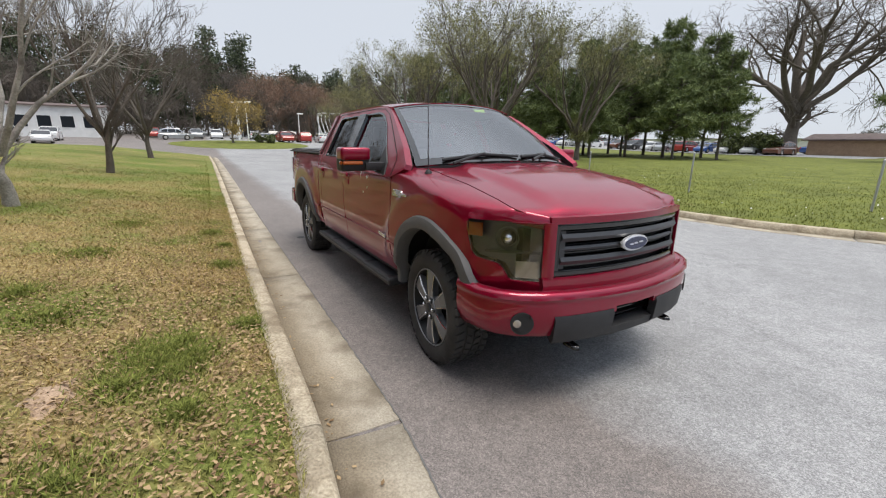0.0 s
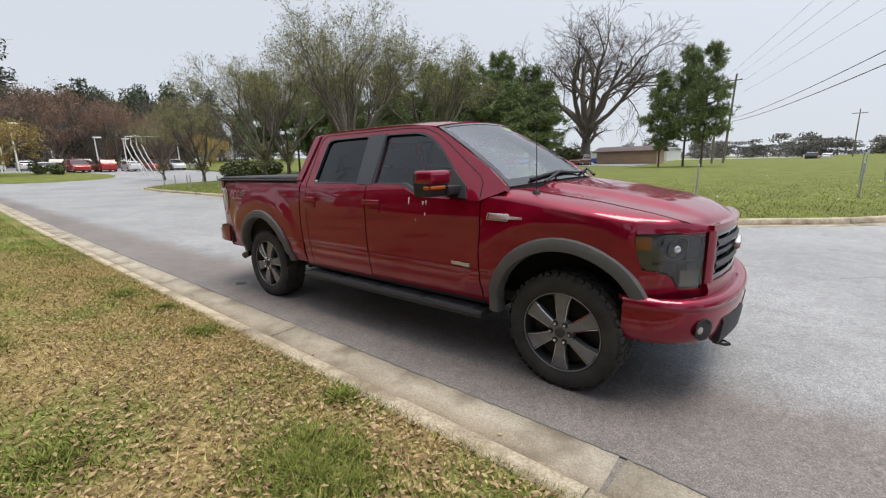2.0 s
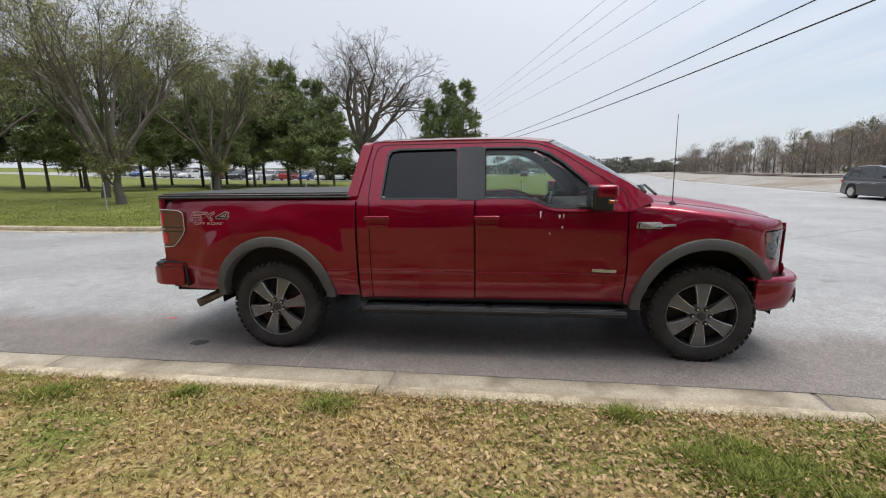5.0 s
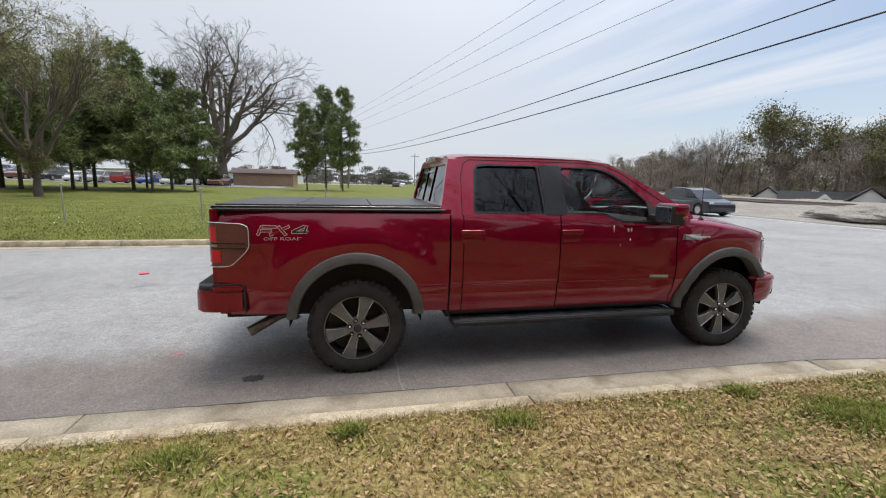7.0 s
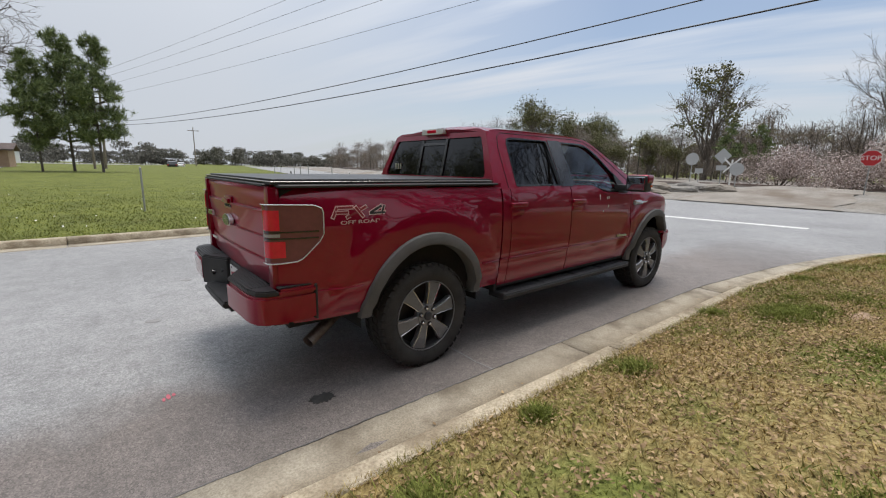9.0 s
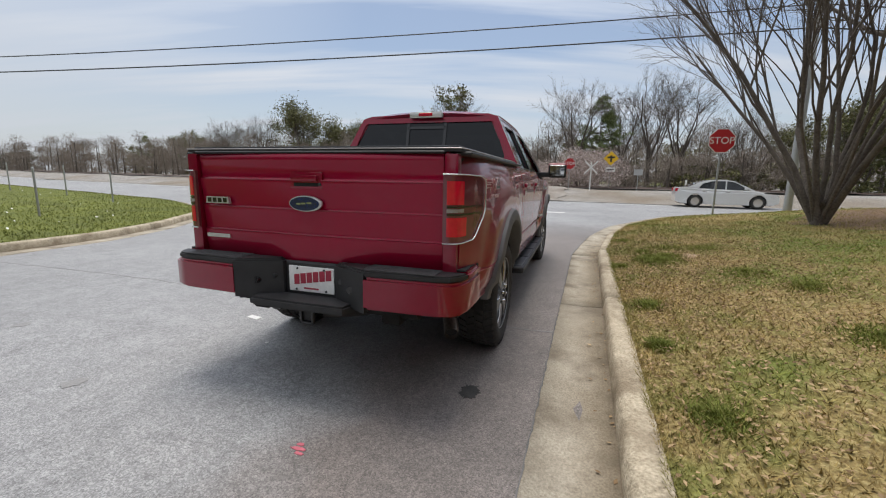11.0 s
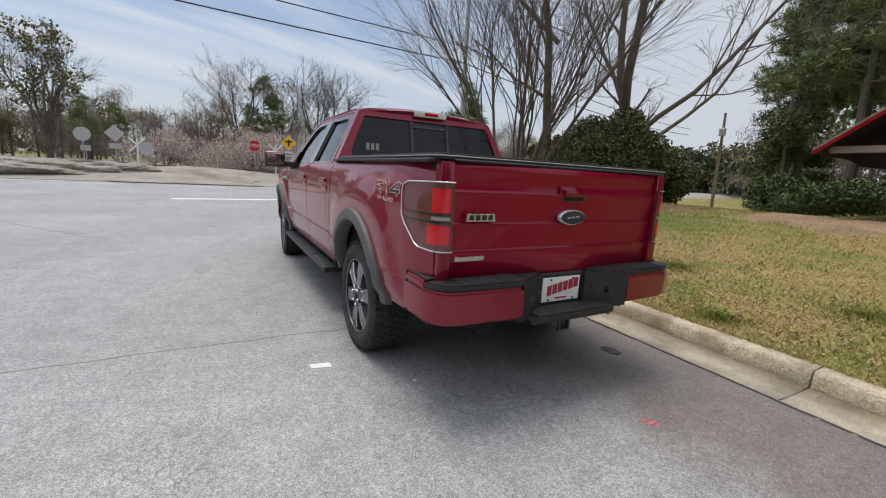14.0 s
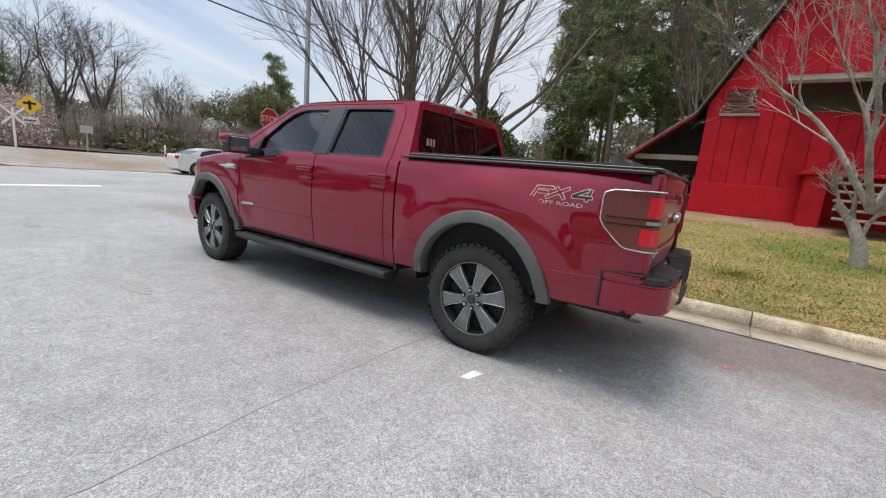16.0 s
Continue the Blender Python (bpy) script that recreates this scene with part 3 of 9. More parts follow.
def limb_set(rng, stems, depth, spread_a, ratio, r_ratio, kids, up, sides=(7, 5, 4, 3, 3), wobble=0.14, twig_min=0.0):
    """Grows limbs from stems [(base, direction, length, radius)]; gives a bmesh-free mesh as arrays, and the twig tips."""
    store = (([], []), ([], []))
    tips = []
    count = [0, 0]

    def seg(pts, rad, k, g):
        V, F = store[g]
        base = count[g]
        count[g] += len(pts) * k
        ring = []
        prev = None
        for i, p in enumerate(pts):
            d = pts[min(i + 1, len(pts) - 1)] - pts[max(i - 1, 0)]
            d = d / (np.linalg.norm(d) + 1e-9)
            a = np.cross(d, (0.31, 0.77, 0.55)) if prev is None else prev - d * prev.dot(d)
            a = a / (np.linalg.norm(a) + 1e-9)
            prev = a
            c = np.cross(d, a)
            th = np.arange(k) * math.tau / k
            ring.append(p + (np.cos(th)[:, None] * a + np.sin(th)[:, None] * c) * rad[i])
        V.append(np.concatenate(ring))
        for i in range(len(pts) - 1):
            for j in range(k):
                F.append((base + i * k + j, base + i * k + (j + 1) % k, base + (i + 1) * k + (j + 1) % k, base + (i + 1) * k + j))

    todo = [(np.array(b, float), np.array(d, float), L, r, 0) for b, d, L, r in stems]
    while todo:
        b, d, L, r, lev = todo.pop()
        d = d / np.linalg.norm(d)
        n = 5 if lev < 2 else 3 if lev < 3 else 2 if lev < depth else 1
        pts, cur, dd = [b], b.copy(), d.copy()
        for i in range(n):
            dd = dd + rng.normal(size=3) * wobble + np.array((0, 0, up)) * 0.12
            dd /= np.linalg.norm(dd)
            cur = cur + dd * L / n
            pts.append(cur.copy())
        end = r * (0.45 if lev < depth else 0.25)
        rad = [r + (end - r) * i / n for i in range(n + 1)]
        seg(pts, rad, sides[min(lev, len(sides) - 1)], min(lev, 1))
        if lev >= depth:
            tips += pts[1:]
            continue
        m = kids[min(lev, len(kids) - 1)]
        for j in range(m):
            t = 0.35 + 0.65 * (j + rng.uniform(0.2, 0.9)) / m
            i = min(int(t * n), n - 1)
            q = pts[i] + (pts[i + 1] - pts[i]) * (t * n - i)
            e = pts[i + 1] - pts[i]
            e = e / np.linalg.norm(e)
            s = np.cross(e, rng.normal(size=3))
            s /= np.linalg.norm(s)
            ang = spread_a * rng.uniform(0.6, 1.25)
            nd = e * math.cos(ang) + s * math.sin(ang)
            todo.append((q, nd, L * ratio * rng.uniform(0.7, 1.2) * (1.15 - 0.35 * t), max(rad[i] * r_ratio * rng.uniform(0.7, 1.05), twig_min), lev + 1))
    return [(np.concatenate(V), np.array(F)) for V, F in store], np.array(tips)


def make_tree(name, x, y, z, rz, label, stems, seed, depth=4, spread_a=0.6, ratio=0.62, r_ratio=0.55, kids=(6, 5, 4, 4), up=0.4, bark=None, leaf=None, leaf_n=0, leaf_size=0.12, twig_min=0.004, wobble=0.14, group="", category="tree", jitter=0.25, stretch=1.6):
    rng = np.random.default_rng(seed)
    limbs, tips = limb_set(rng, stems, depth, spread_a, ratio, r_ratio, kids, up, wobble=wobble, twig_min=twig_min)
    e = thing(name, x, y, z, rz, label, category, group)
    for nm, (v, f) in zip(("trunk", "bare_crown"), limbs):
        new(nm, raw_mesh(nm, v, f, bark or BARK, True)).parent = e
    if leaf is not None and leaf_n:
        pick = tips[rng.integers(0, len(tips), leaf_n)] + rng.normal(size=(leaf_n, 3)) * jitter
        c = new("crown", leaf_cards(pick, leaf_size, rng, leaf, "crown", stretch))
        c.parent = e
    return e


def make_pine(name, x, y, z, label, height, radius, seed, clear=0.3, n_whorl=16, tufts=42, group="pines", size=0.14, lean=(0, 0)):
    rng = np.random.default_rng(seed)
    e = thing(name, x, y, z, 0, label, "pine tree", group)
    pts = [np.array((lean[0] * (k / 6) ** 2, lean[1] * (k / 6) ** 2, height * k / 6)) + rng.normal(size=3) * (0.02 * height / 10, 0.02 * height / 10, 0) for k in range(7)]
    stems = []
    bm = bmesh.new()
    tube(bm, pts, [0.022 * height * (1 - 0.88 * k / 6) * 0.55 for k in range(7)], 7)
    cl = []
    for k in range(n_whorl):
        t = clear + (1 - clear) * (k + rng.uniform(0, 0.8)) / n_whorl
        i = min(int(t * 6), 5)
        q = pts[i] + (pts[i + 1] - pts[i]) * (t * 6 - i)
        L = radius * (1 - (t - clear) / (1 - clear) * 0.72) * rng.uniform(0.65, 1.15)
        if t < clear + 0.12:
            L *= 0.75
        for j in range(rng.integers(2, 5)):
            a = rng.uniform(0, math.tau)
            d = np.array((math.cos(a), math.sin(a), rng.uniform(0.05, 0.45)))
            b = q + d * L
            tube(bm, [q, q + d * L * 0.55 + np.array((0, 0, -0.05 * L)), b], [0.028 * L + 0.01, 0.016 * L + 0.006, 0.006], 4, False)
            m = max(4, int(tufts * 0.25 * L / radius + 2))
            tt = rng.uniform(0.38, 1.04, m) ** 0.8
            cl.append(q + d * L * tt[:, None] + rng.normal(size=(m, 3)) * (0.13 * L + 0.08) * np.array((1, 1, 0.55)))
    t = part("trunk", bm, BARK_DARK, e, "", True)
    c = new("crown", needle_tufts(np.concatenate(cl), size * 3.2, rng, NEEDLES, "crown", 30, 0.075))
    c.parent = e
    return e


def place(ob, x, y, z, rz=0, s=1.0, sz=None):
    return copy_thing(ob, pose(x, y, z, 0, 0, rz) @ Matrix.Diagonal((s, s, sz or s, 1)))


# ---- trees of the near lawn ----
make_tree("tree", -5.02, -4.92, lawn_z(-5.02, -4.92) - 0.05, 0, "bare pale-barked ornamental tree on the straw lawn",
          [((0, 0, 0), (0.02, 0.03, 1), 1.05, 0.115)] + [((0.02, 0.03, 0.85), (math.cos(a) * 0.50, math.sin(a) * 0.50, 1), 2.5, 0.052) for a in (0.3, 1.2, 2.2, 3.2, 4.3, 5.3)], 11, 4, 0.55, 0.62, 0.58, (4, 5, 4, 4), 0.35, BARK_PALE, twig_min=0.003, group="lawn trees")
make_tree("tree", -13.2, -4.75, lawn_z(-13.2, -4.75) - 0.05, 40, "bare grey ornamental tree on the straw lawn",
          [((0, 0, 0), (0, 0, 1), 1.4, 0.13)] + [((0, 0, 1.2), (math.cos(a) * 0.55, math.sin(a) * 0.55, 1), 3.2, 0.058) for a in (0.1, 1.3, 2.6, 3.9, 5.1)], 12, 4, 0.5, 0.62, 0.52, (6, 6, 4, 4), 0.4, BARK_DARK, wobble=0.07, twig_min=0.006, group="lawn trees")
make_tree("tree", -24.0, -4.4, lawn_z(-24, -4.4) - 0.05, 100, "bare grey ornamental tree on the straw lawn",
          [((0, 0, 0), (0, 0, 1), 1.5, 0.16)] + [((0, 0, 1.3), (math.cos(a) * 0.6, math.sin(a) * 0.6, 1), 3.6, 0.085) for a in (0.6, 1.9, 3.0, 4.3, 5.6)], 13, 4, 0.5, 0.62, 0.52, (6, 6, 4, 4), 0.4, BARK_DARK, wobble=0.07, twig_min=0.01, group="lawn trees")
MYR = (4.75, -5.85)
rng_ = random.Random(5)
make_tree("tree", MYR[0], MYR[1], lawn_z(*MYR) - 0.05, 0, "bare vase-shaped many-stemmed tree at the corner lawn",
          [((0, 0, 0), (0.02, 0.03, 1), 0.35, 0.15)] +
          [((0.09 * math.cos(a), 0.09 * math.sin(a), 0.1), (math.cos(a) * k, math.sin(a) * k, 1), 4.6 + rng_.uniform(-0.5, 0.8), r) for a, k, r in [(i * 0.42 + rng_.uniform(-0.2, 0.2), rng_.uniform(0.14, 0.72), (0.062, 0.034, 0.050)[i % 3]) for i in range(15)]],
          14, 3, 0.42, 0.62, 0.52, (8, 7, 5), 0.55, BARK_DARK, twig_min=0.0035, wobble=0.10)
make_tree("tree", 6.1, -8.1, lawn_z(6.1, -8.1) - 0.05, 0, "tall bare dark-trunked tree behind the shrubs",
          [((0, 0, 0), (0.07, 0.0, 1), 8.5, 0.17), ((0, 0, 5), (0.5, 0.3, 1), 4.5, 0.09), ((0, 0, 6.5), (-0.4, -0.2, 1), 4.2, 0.08)], 15, 4, 0.7, 0.5, 0.42, (8, 5, 4, 3), 0.35, BARK_DARK, twig_min=0.005)
make_tree("tree", 4.0, -9.05, lawn_z(4.0, -9.05) - 0.05, 0, "tall bare tree with leaning limbs rising from the evergreen shrubs",
          [((0, 0, 0), (0.0, 0.0, 1), 3.0, 0.24), ((0, 0, 2.3), (0.0, 0.16, 1), 6.5, 0.15), ((0, 0, 2.5), (0.05, -0.06, 1), 6.0, 0.13), ((-0.1, -0.1, 1.7), (-0.25, -0.80, 1.0), 5.5, 0.085), ((-0.1, -0.15, 1.3), (-0.25, -1.05, 1.0), 5.6, 0.070), ((0, 0, 2.0), (0.55, -0.5, 1), 5.0, 0.09)], 16, 4, 0.7, 0.5, 0.42, (7, 5, 4, 3), 0.35, BARK_DARK, twig_min=0.005)


def shrub(name, x, y, z, rx, ry, h, n, seed, mat, size, label, category="shrub", lumps=9, group=""):
    """A dense shrub: lumps of leaves over a few stems, with an uneven outline."""
    rng = np.random.default_rng(seed)
    e = thing(name, x, y, z, 0, label, category, group)
    bm = bmesh.new()
    cen = []
    for i in range(lumps):
        a = rng.uniform(0, math.tau)
        r = math.sqrt(rng.uniform(0, 0.75))
        cz = h * rng.uniform(0.25, 0.78) * (1.05 - 0.35 * r)
        c = np.array((rx * r * math.cos(a), ry * r * math.sin(a), cz))
        cen.append((c, rng.uniform(0.32, 0.55) * min(rx, ry, h * 0.8)))
        tube(bm, [(c[0] * 0.02, c[1] * 0.02, -0.05), (c[0] * 0.7, c[1] * 0.7, cz * 0.5), tuple(c)], [0.05, 0.035, 0.015], 5, False)
    part("stems", bm, BARK_DARK, e)
    per = n // lumps
    pts = []
    for c, r in cen:
        d = rng.normal(size=(per, 3)); d /= np.linalg.norm(d, axis=1)[:, None]
        q = c + d * (r * rng.uniform(0.45, 1.12, per) ** 0.6)[:, None] * np.array((rx / min(rx, ry), ry / min(rx, ry), 0.95))
        q[:, 2] = np.abs(q[:, 2] - 0.06) + 0.06
        pts.append(q)
    c = new("crown", leaf_cards(np.concatenate(pts), size, rng, mat, "crown", 1.7, 0.4))
    c.parent = e
    return e


shrub("evergreen_shrub", 4.2, -8.9, lawn_z(4.2, -8.9), 1.55, 2.0, 2.6, 52000, 21, EVERGREEN, 0.048, "dense dark evergreen shrub with a tangled outline on brown leaf litter", lumps=22, group="corner shrubs")
shrub("evergreen_shrub", 4.0, -10.6, lawn_z(4.0, -10.6), 1.25, 1.1, 1.75, 18000, 22, EVERGREEN, 0.058, "dense dark evergreen shrub with a tangled outline on brown leaf litter", lumps=12, group="corner shrubs")
shrub("climbing_vine", 4.0, -9.0, lawn_z(4.0, -9.0), 0.75, 0.85, 3.5, 9000, 24, SCRUB, 0.05, "brown-green climbing vine round the trunk of a bare tree", "vine", 12)
shrub("evergreen_shrub", 7.6, -10.2, lawn_z(7.6, -10.2), 1.5, 1.5, 2.6, 12000, 23, SCRUB, 0.10, "brownish evergreen shrub under a tall bare tree", lumps=12, group="corner shrubs")
# brown litter under the shrubs
mulch_u = spread(0, 1, 14)
sheet("mulch_bed", mulch_u, spread(0, math.tau, 40), lambda u, a: (5.0 + 4.0 * u * math.cos(a) * (1 + 0.12 * math.sin(3 * a)), -9.6 + 3.7 * u * math.sin(a) * (1 + 0.1 * math.cos(4 * a)),
      lawn_z(5.0 + 4.0 * u * math.cos(a) * (1 + 0.12 * math.sin(3 * a)), -9.6 + 3.7 * u * math.sin(a) * (1 + 0.1 * math.cos(4 * a))) + 0.03 * (1.02 - u)), SOIL, "brown leaf litter and bare soil under the shrubs", "soil")
sheet("barn_soil", spread(-12, -0.2, 60), spread(0, 1, 10), lambda x, v: (x, -9.2 + v * (1.75 + 0.55 * noise.noise((x * 0.8, 3, 1)) + 0.18 * noise.noise((x * 3.1, 1, 5))), lawn_z(x, -9.2 + v * (1.75 + 0.55 * noise.noise((x * 0.8, 3, 1)) + 0.18 * noise.noise((x * 3.1, 1, 5)))) + 0.035 * (1 - v) + 0.002), RED_SOIL, "bare reddish soil along the barn wall", "soil")

# ---- pines and field trees across the road ----
pine_a = make_pine("pine_tree", -3.0, 49.0, field_z(-3, 49), "dark green pine with a bare lower trunk at the field's end", 12.5, 3.3, 31, 0.2, 24, 62, size=0.145)
pine_b = make_pine("pine_tree", -7.4, 50.5, field_z(-7.4, 50.5), "dark green pine with a bare lower trunk at the field's end", 10.5, 3.2, 32, 0.18, 22, 62, size=0.145)
pine_c = make_pine("pine_tree", -5.2, 52.5, field_z(-5.2, 52), "dark green pine with a bare lower trunk at the field's end", 13.5, 3.4, 33, 0.22, 24, 62, size=0.145)
for ob in (pine_a, pine_b, pine_c):
    ob.matrix_basis = ob.matrix_basis @ Matrix.Diagonal((0.80, 0.80, 0.96, 1))
rr = random.Random(8)
for i, (px, py, s) in enumerate([(-16, 38, 0.86), (-18, 34.5, 0.95), (-20.5, 37, 1.0), (-22.5, 34, 0.92), (-24.5, 36, 1.06), (-26.5, 33.5, 0.98), (-29, 35.5, 1.05), (-31, 31.5, 0.95), (-33.5, 33, 1.05),
                                 (-36, 29.5, 0.95), (-38, 31, 1.0), (-40.5, 28, 0.98), (-43.5, 27, 1.0), (-30.5, 24.5, 0.85), (-27, 27, 0.8), (-34.5, 25.0, 0.85), (-23, 29.5, 0.78), (-47, 25, 1.0), (-19, 41, 1.0), (-22, 43, 1.05), (-26, 42, 1.05), (-30, 41, 1.05), (-34.5, 38, 1.05)]):
    place((pine_a, pine_b, pine_c)[i % 3], px, py, field_z(px, py) - 0.1, rr.uniform(0, 360), 1.22 * s * rr.uniform(0.95, 1.05), 0.92 * s * rr.uniform(0.92, 1.08))
oak = make_tree("oak_tree", -21.3, 66.0, field_z(-21.3, 66), 0, "great bare spreading oak on the grass field",
          [((0, 0, 0), (0.0, 0, 1), 5.2, 0.85), ((0, 0, 4.3), (0.0, 0.1, 1), 9.5, 0.52)] + [((0, 0, 3.8 + 0.35 * i), (math.cos(a) * k, math.sin(a) * k, 1), 10.5, 0.36) for i, (a, k) in enumerate([(0.0, 0.75), (3.1, 0.8), (1.2, 0.9), (4.2, 0.7), (2.2, 0.55), (5.4, 1.0), (0.4, 1.3), (2.9, 1.7)])],
          41, 4, 0.74, 0.60, 0.52, (7, 6, 4, 3), 0.16, BARK_DARK, twig_min=0.020, wobble=0.16)
oak.matrix_basis = oak.matrix_basis @ Matrix.Diagonal((1.24, 1.24, 1.13, 1))
bud_tree = make_tree("tree", -17.3, 13.6, field_z(-17.3, 13.6), 0, "grey vase-shaped tree just coming into bud on the green field",
          [((0, 0, 0), (0.02, 0.0, 1), 1.7, 0.24)] + [((0, 0, 1.5), (math.cos(a) * k, math.sin(a) * k, 1), 5.4, 0.11) for a, k in ((0.1, 0.5), (1.0, 0.7), (1.9, 0.45), (2.8, 0.75), (3.7, 0.5), (4.6, 0.65), (5.5, 0.4))], 51, 4, 0.5, 0.58, 0.52, (6, 5, 4, 2), 0.4, BARK_DARK, BUDS, 14000, 0.030, 0.007, jitter=0.15, group="budding trees", stretch=7.0)
for px, py, s, r in ((-26.5, 13.0, 0.95, 80), (-36.0, 12.5, 0.72, 170), (-43.5, 12.0, 0.6, 30), (-22.0, 17.5, 1.1, 220), (-31.5, 18.0, 1.0, 130), (-19.5, 24.0, 1.05, 290)):
    place(bud_tree, px, py, field_z(px, py) - 0.05, r, s)
shrub("shrub", -24.5, 62.5, field_z(-24.5, 62.5), 3.2, 2.2, 3.0, 8000, 61, EVERGREEN, 0.2, "dark rounded evergreen bush beside the oak")
shrub("hedge", -40, 19, field_z(-40, 19), 5, 1.6, 1.9, 9000, 62, EVERGREEN, 0.16, "dark clipped hedge beyond the budding trees", "hedge")
yellow_tree = make_tree("tree", -60, -0.2, 1.3, 0, "small tree in yellow spring flower", [((0, 0, 0), (0, 0, 1), 1.4, 0.14)] + [((0, 0, 1.2), (math.cos(a) * 0.6, math.sin(a) * 0.6, 1), 2.9, 0.07) for a in range(6)], 52, 3, 0.6, 0.6, 0.5, (6, 5, 4), 0.3, BARK, YELLOW_BUDS, 7500, 0.075, 0.012, jitter=0.3)
red_tree = make_tree("tree", -88, 12, 2.0, 0, "tall tree in reddish bud beyond the car park", [((0, 0, 0), (0, 0, 1), 4, 0.3)] + [((0, 0, 3.2), (math.cos(a) * 0.6, math.sin(a) * 0.6, 1), 6.0, 0.15) for a in range(6)], 53, 3, 0.6, 0.6, 0.5, (6, 5, 4), 0.3, BARK, RED_BUDS, 16000, 0.10, 0.03, jitter=0.5, stretch=1.9)
place(red_tree, -84, 19, 2.0, 70, 0.85)
place(red_tree, -92, 26, 2.0, 170, 0.8)
place(red_tree, -70, 22, 1.6, 200, 0.55)

# ---- far woods ----
bare_far = make_tree("tree", 48, -12, 0.4, 0, "bare grey roadside tree beyond the railway", [((0, 0, 0), (0, 0, 1), 5, 0.26)] + [((0, 0, 2.2 + 0.4 * i), (math.cos(a) * 0.55, math.sin(a) * 0.55, 1), 6.0, 0.10) for i, a in enumerate((0.2, 1.5, 2.7, 3.8, 5.0))], 54, 3, 0.62, 0.6, 0.46, (7, 6, 6), 0.3, BARK_DARK, twig_min=0.010, group="far trees")
olive_far = make_tree("tree", 69, 52.7, 0.5, 0, "broad olive-green leafing tree beyond the railway", [((0, 0, 0), (0, 0, 1), 5, 0.35)] + [((0, 0, 3.0), (math.cos(a) * 0.6, math.sin(a) * 0.6, 1), 8.0, 0.17) for a in range(6)], 55, 3, 0.6, 0.58, 0.5, (6, 5, 5), 0.35, BARK, SCRUB, 15000, 0.19, 0.025, jitter=0.5, group="far trees", stretch=1.8)
mistle = make_tree("tree", 64, 19.3, 0.5, 0, "bare tree hung with dark clumps of mistletoe", [((0, 0, 0), (0, 0, 1), 6, 0.35)] + [((0, 0, 3.0), (math.cos(a) * 0.42, math.sin(a) * 0.42, 1), 8.0, 0.17) for a in range(6)], 56, 3, 0.5, 0.58, 0.5, (7, 6, 5), 0.4, BARK, twig_min=0.016, group="far trees")
rng = np.random.default_rng(57)
mc = []
for i in range(62):
    a, r_, h_ = rng.uniform(0, math.tau), rng.uniform(0.5, 6.0), rng.uniform(6, 15.5)
    mc.append(np.array((r_ * math.cos(a) * (1.25 - h_ / 20), r_ * math.sin(a) * (1.25 - h_ / 20), h_)) + rng.normal(size=(44, 3)) * 0.40)
cl = new("mistletoe", leaf_cards(np.concatenate(mc), 0.22, rng, SCRUB, "mistletoe"))
cl.parent = mistle
far_pine = make_pine("pine_tree", 46, -29, 0.4, "tall far pine with a ragged dark crown", 13.0, 3.4, 34, 0.4, 14, 34, "far pines", 0.16)
rr = random.Random(9)
# the far_pine at (47, -3.4) stands in for an ivy-covered bare tree
for px, py, s, ob in ((46, -26, 0.62, olive_far), (50, -30, 0.55, olive_far), (52, -34, 0.95, far_pine), (47, -3.4, 0.85, far_pine), (45, -17, 0.7, bare_far), (50, -6, 0.95, bare_far), (46, -16, 0.62, bare_far), (52, -20, 0.7, bare_far), (58, 2, 0.8, bare_far), (60, -8, 0.75, bare_far),
                      (74, 44, 0.75, olive_far), (66, 61, 1.0, bare_far), (72, 68, 1.05, bare_far), (78, 80, 1.05, bare_far), (84, 92, 1.1, bare_far), (88, 104, 0.85, olive_far), (76, 58, 1.05, bare_far), (70, 75, 0.95, bare_far),
                      (66, 36, 0.55, olive_far), (70, 30, 0.5, far_pine), (60, 12, 0.55, far_pine), (62, 26, 0.5, olive_far), (58, 14.5, 0.6, far_pine), (72, 10, 0.6, bare_far), (90, 120, 0.8, bare_far), (80, 112, 0.8, far_pine), (46, -1, 1.05, bare_far), (48, -9, 1.0, bare_far)):
    place(ob, px, py, 0.3, rr.uniform(0, 360), s, s * rr.uniform(0.9, 1.1))
blossom = shrub("blossom_tree", 38, -1.5, 0.3, 5.5, 6.0, 3.9, 26000, 63, BLOSSOM, 0.075, "low wide tree in pale pink blossom beside the crossing", "tree", 22)
shrub("blossom_tree", 40, 5.5, 0.3, 3.5, 3.5, 3.4, 10000, 64, BLOSSOM, 0.075, "low wide tree in pale pink blossom beside the crossing", "tree", 12)


def wood(name, spots, seed, label, mat, n_leaf, size, h_rng, w, stretch=1.8, up=0.3):
    """A far wood as one mass of ragged crowns over thin trunks."""
    rng = np.random.default_rng(seed)
    bm = bmesh.new()
    pts = []
    for x, y, z in spots:
        h = rng.uniform(*h_rng)
        tube(bm, [(x, y, z - 0.5), (x + rng.normal() * 0.3, y + rng.normal() * 0.3, z + h * 0.9)], [0.16, 0.05], 4, False)
        for k in range(9):
            t = rng.uniform(0.16, 1.0)
            r = w * 0.42 * (1.1 - 0.75 * t)
            an = rng.uniform(0, math.tau)
            c = np.array((x + r * math.cos(an), y + r * math.sin(an), z + h * t))
            pts.append(c + np.clip(rng.normal(size=(n_leaf // 7, 3)), -1.4, 1.4) * (w * 0.16, w * 0.16, h * 0.055))
    e = tagged(new(name), label, "woods", "", "stuff")
    part("trunks", bm, BARK_DARK, e)
    new("crowns", leaf_cards(np.concatenate(pts), size * 1.12, rng, mat, "crowns", stretch, up)).parent = e
    return e


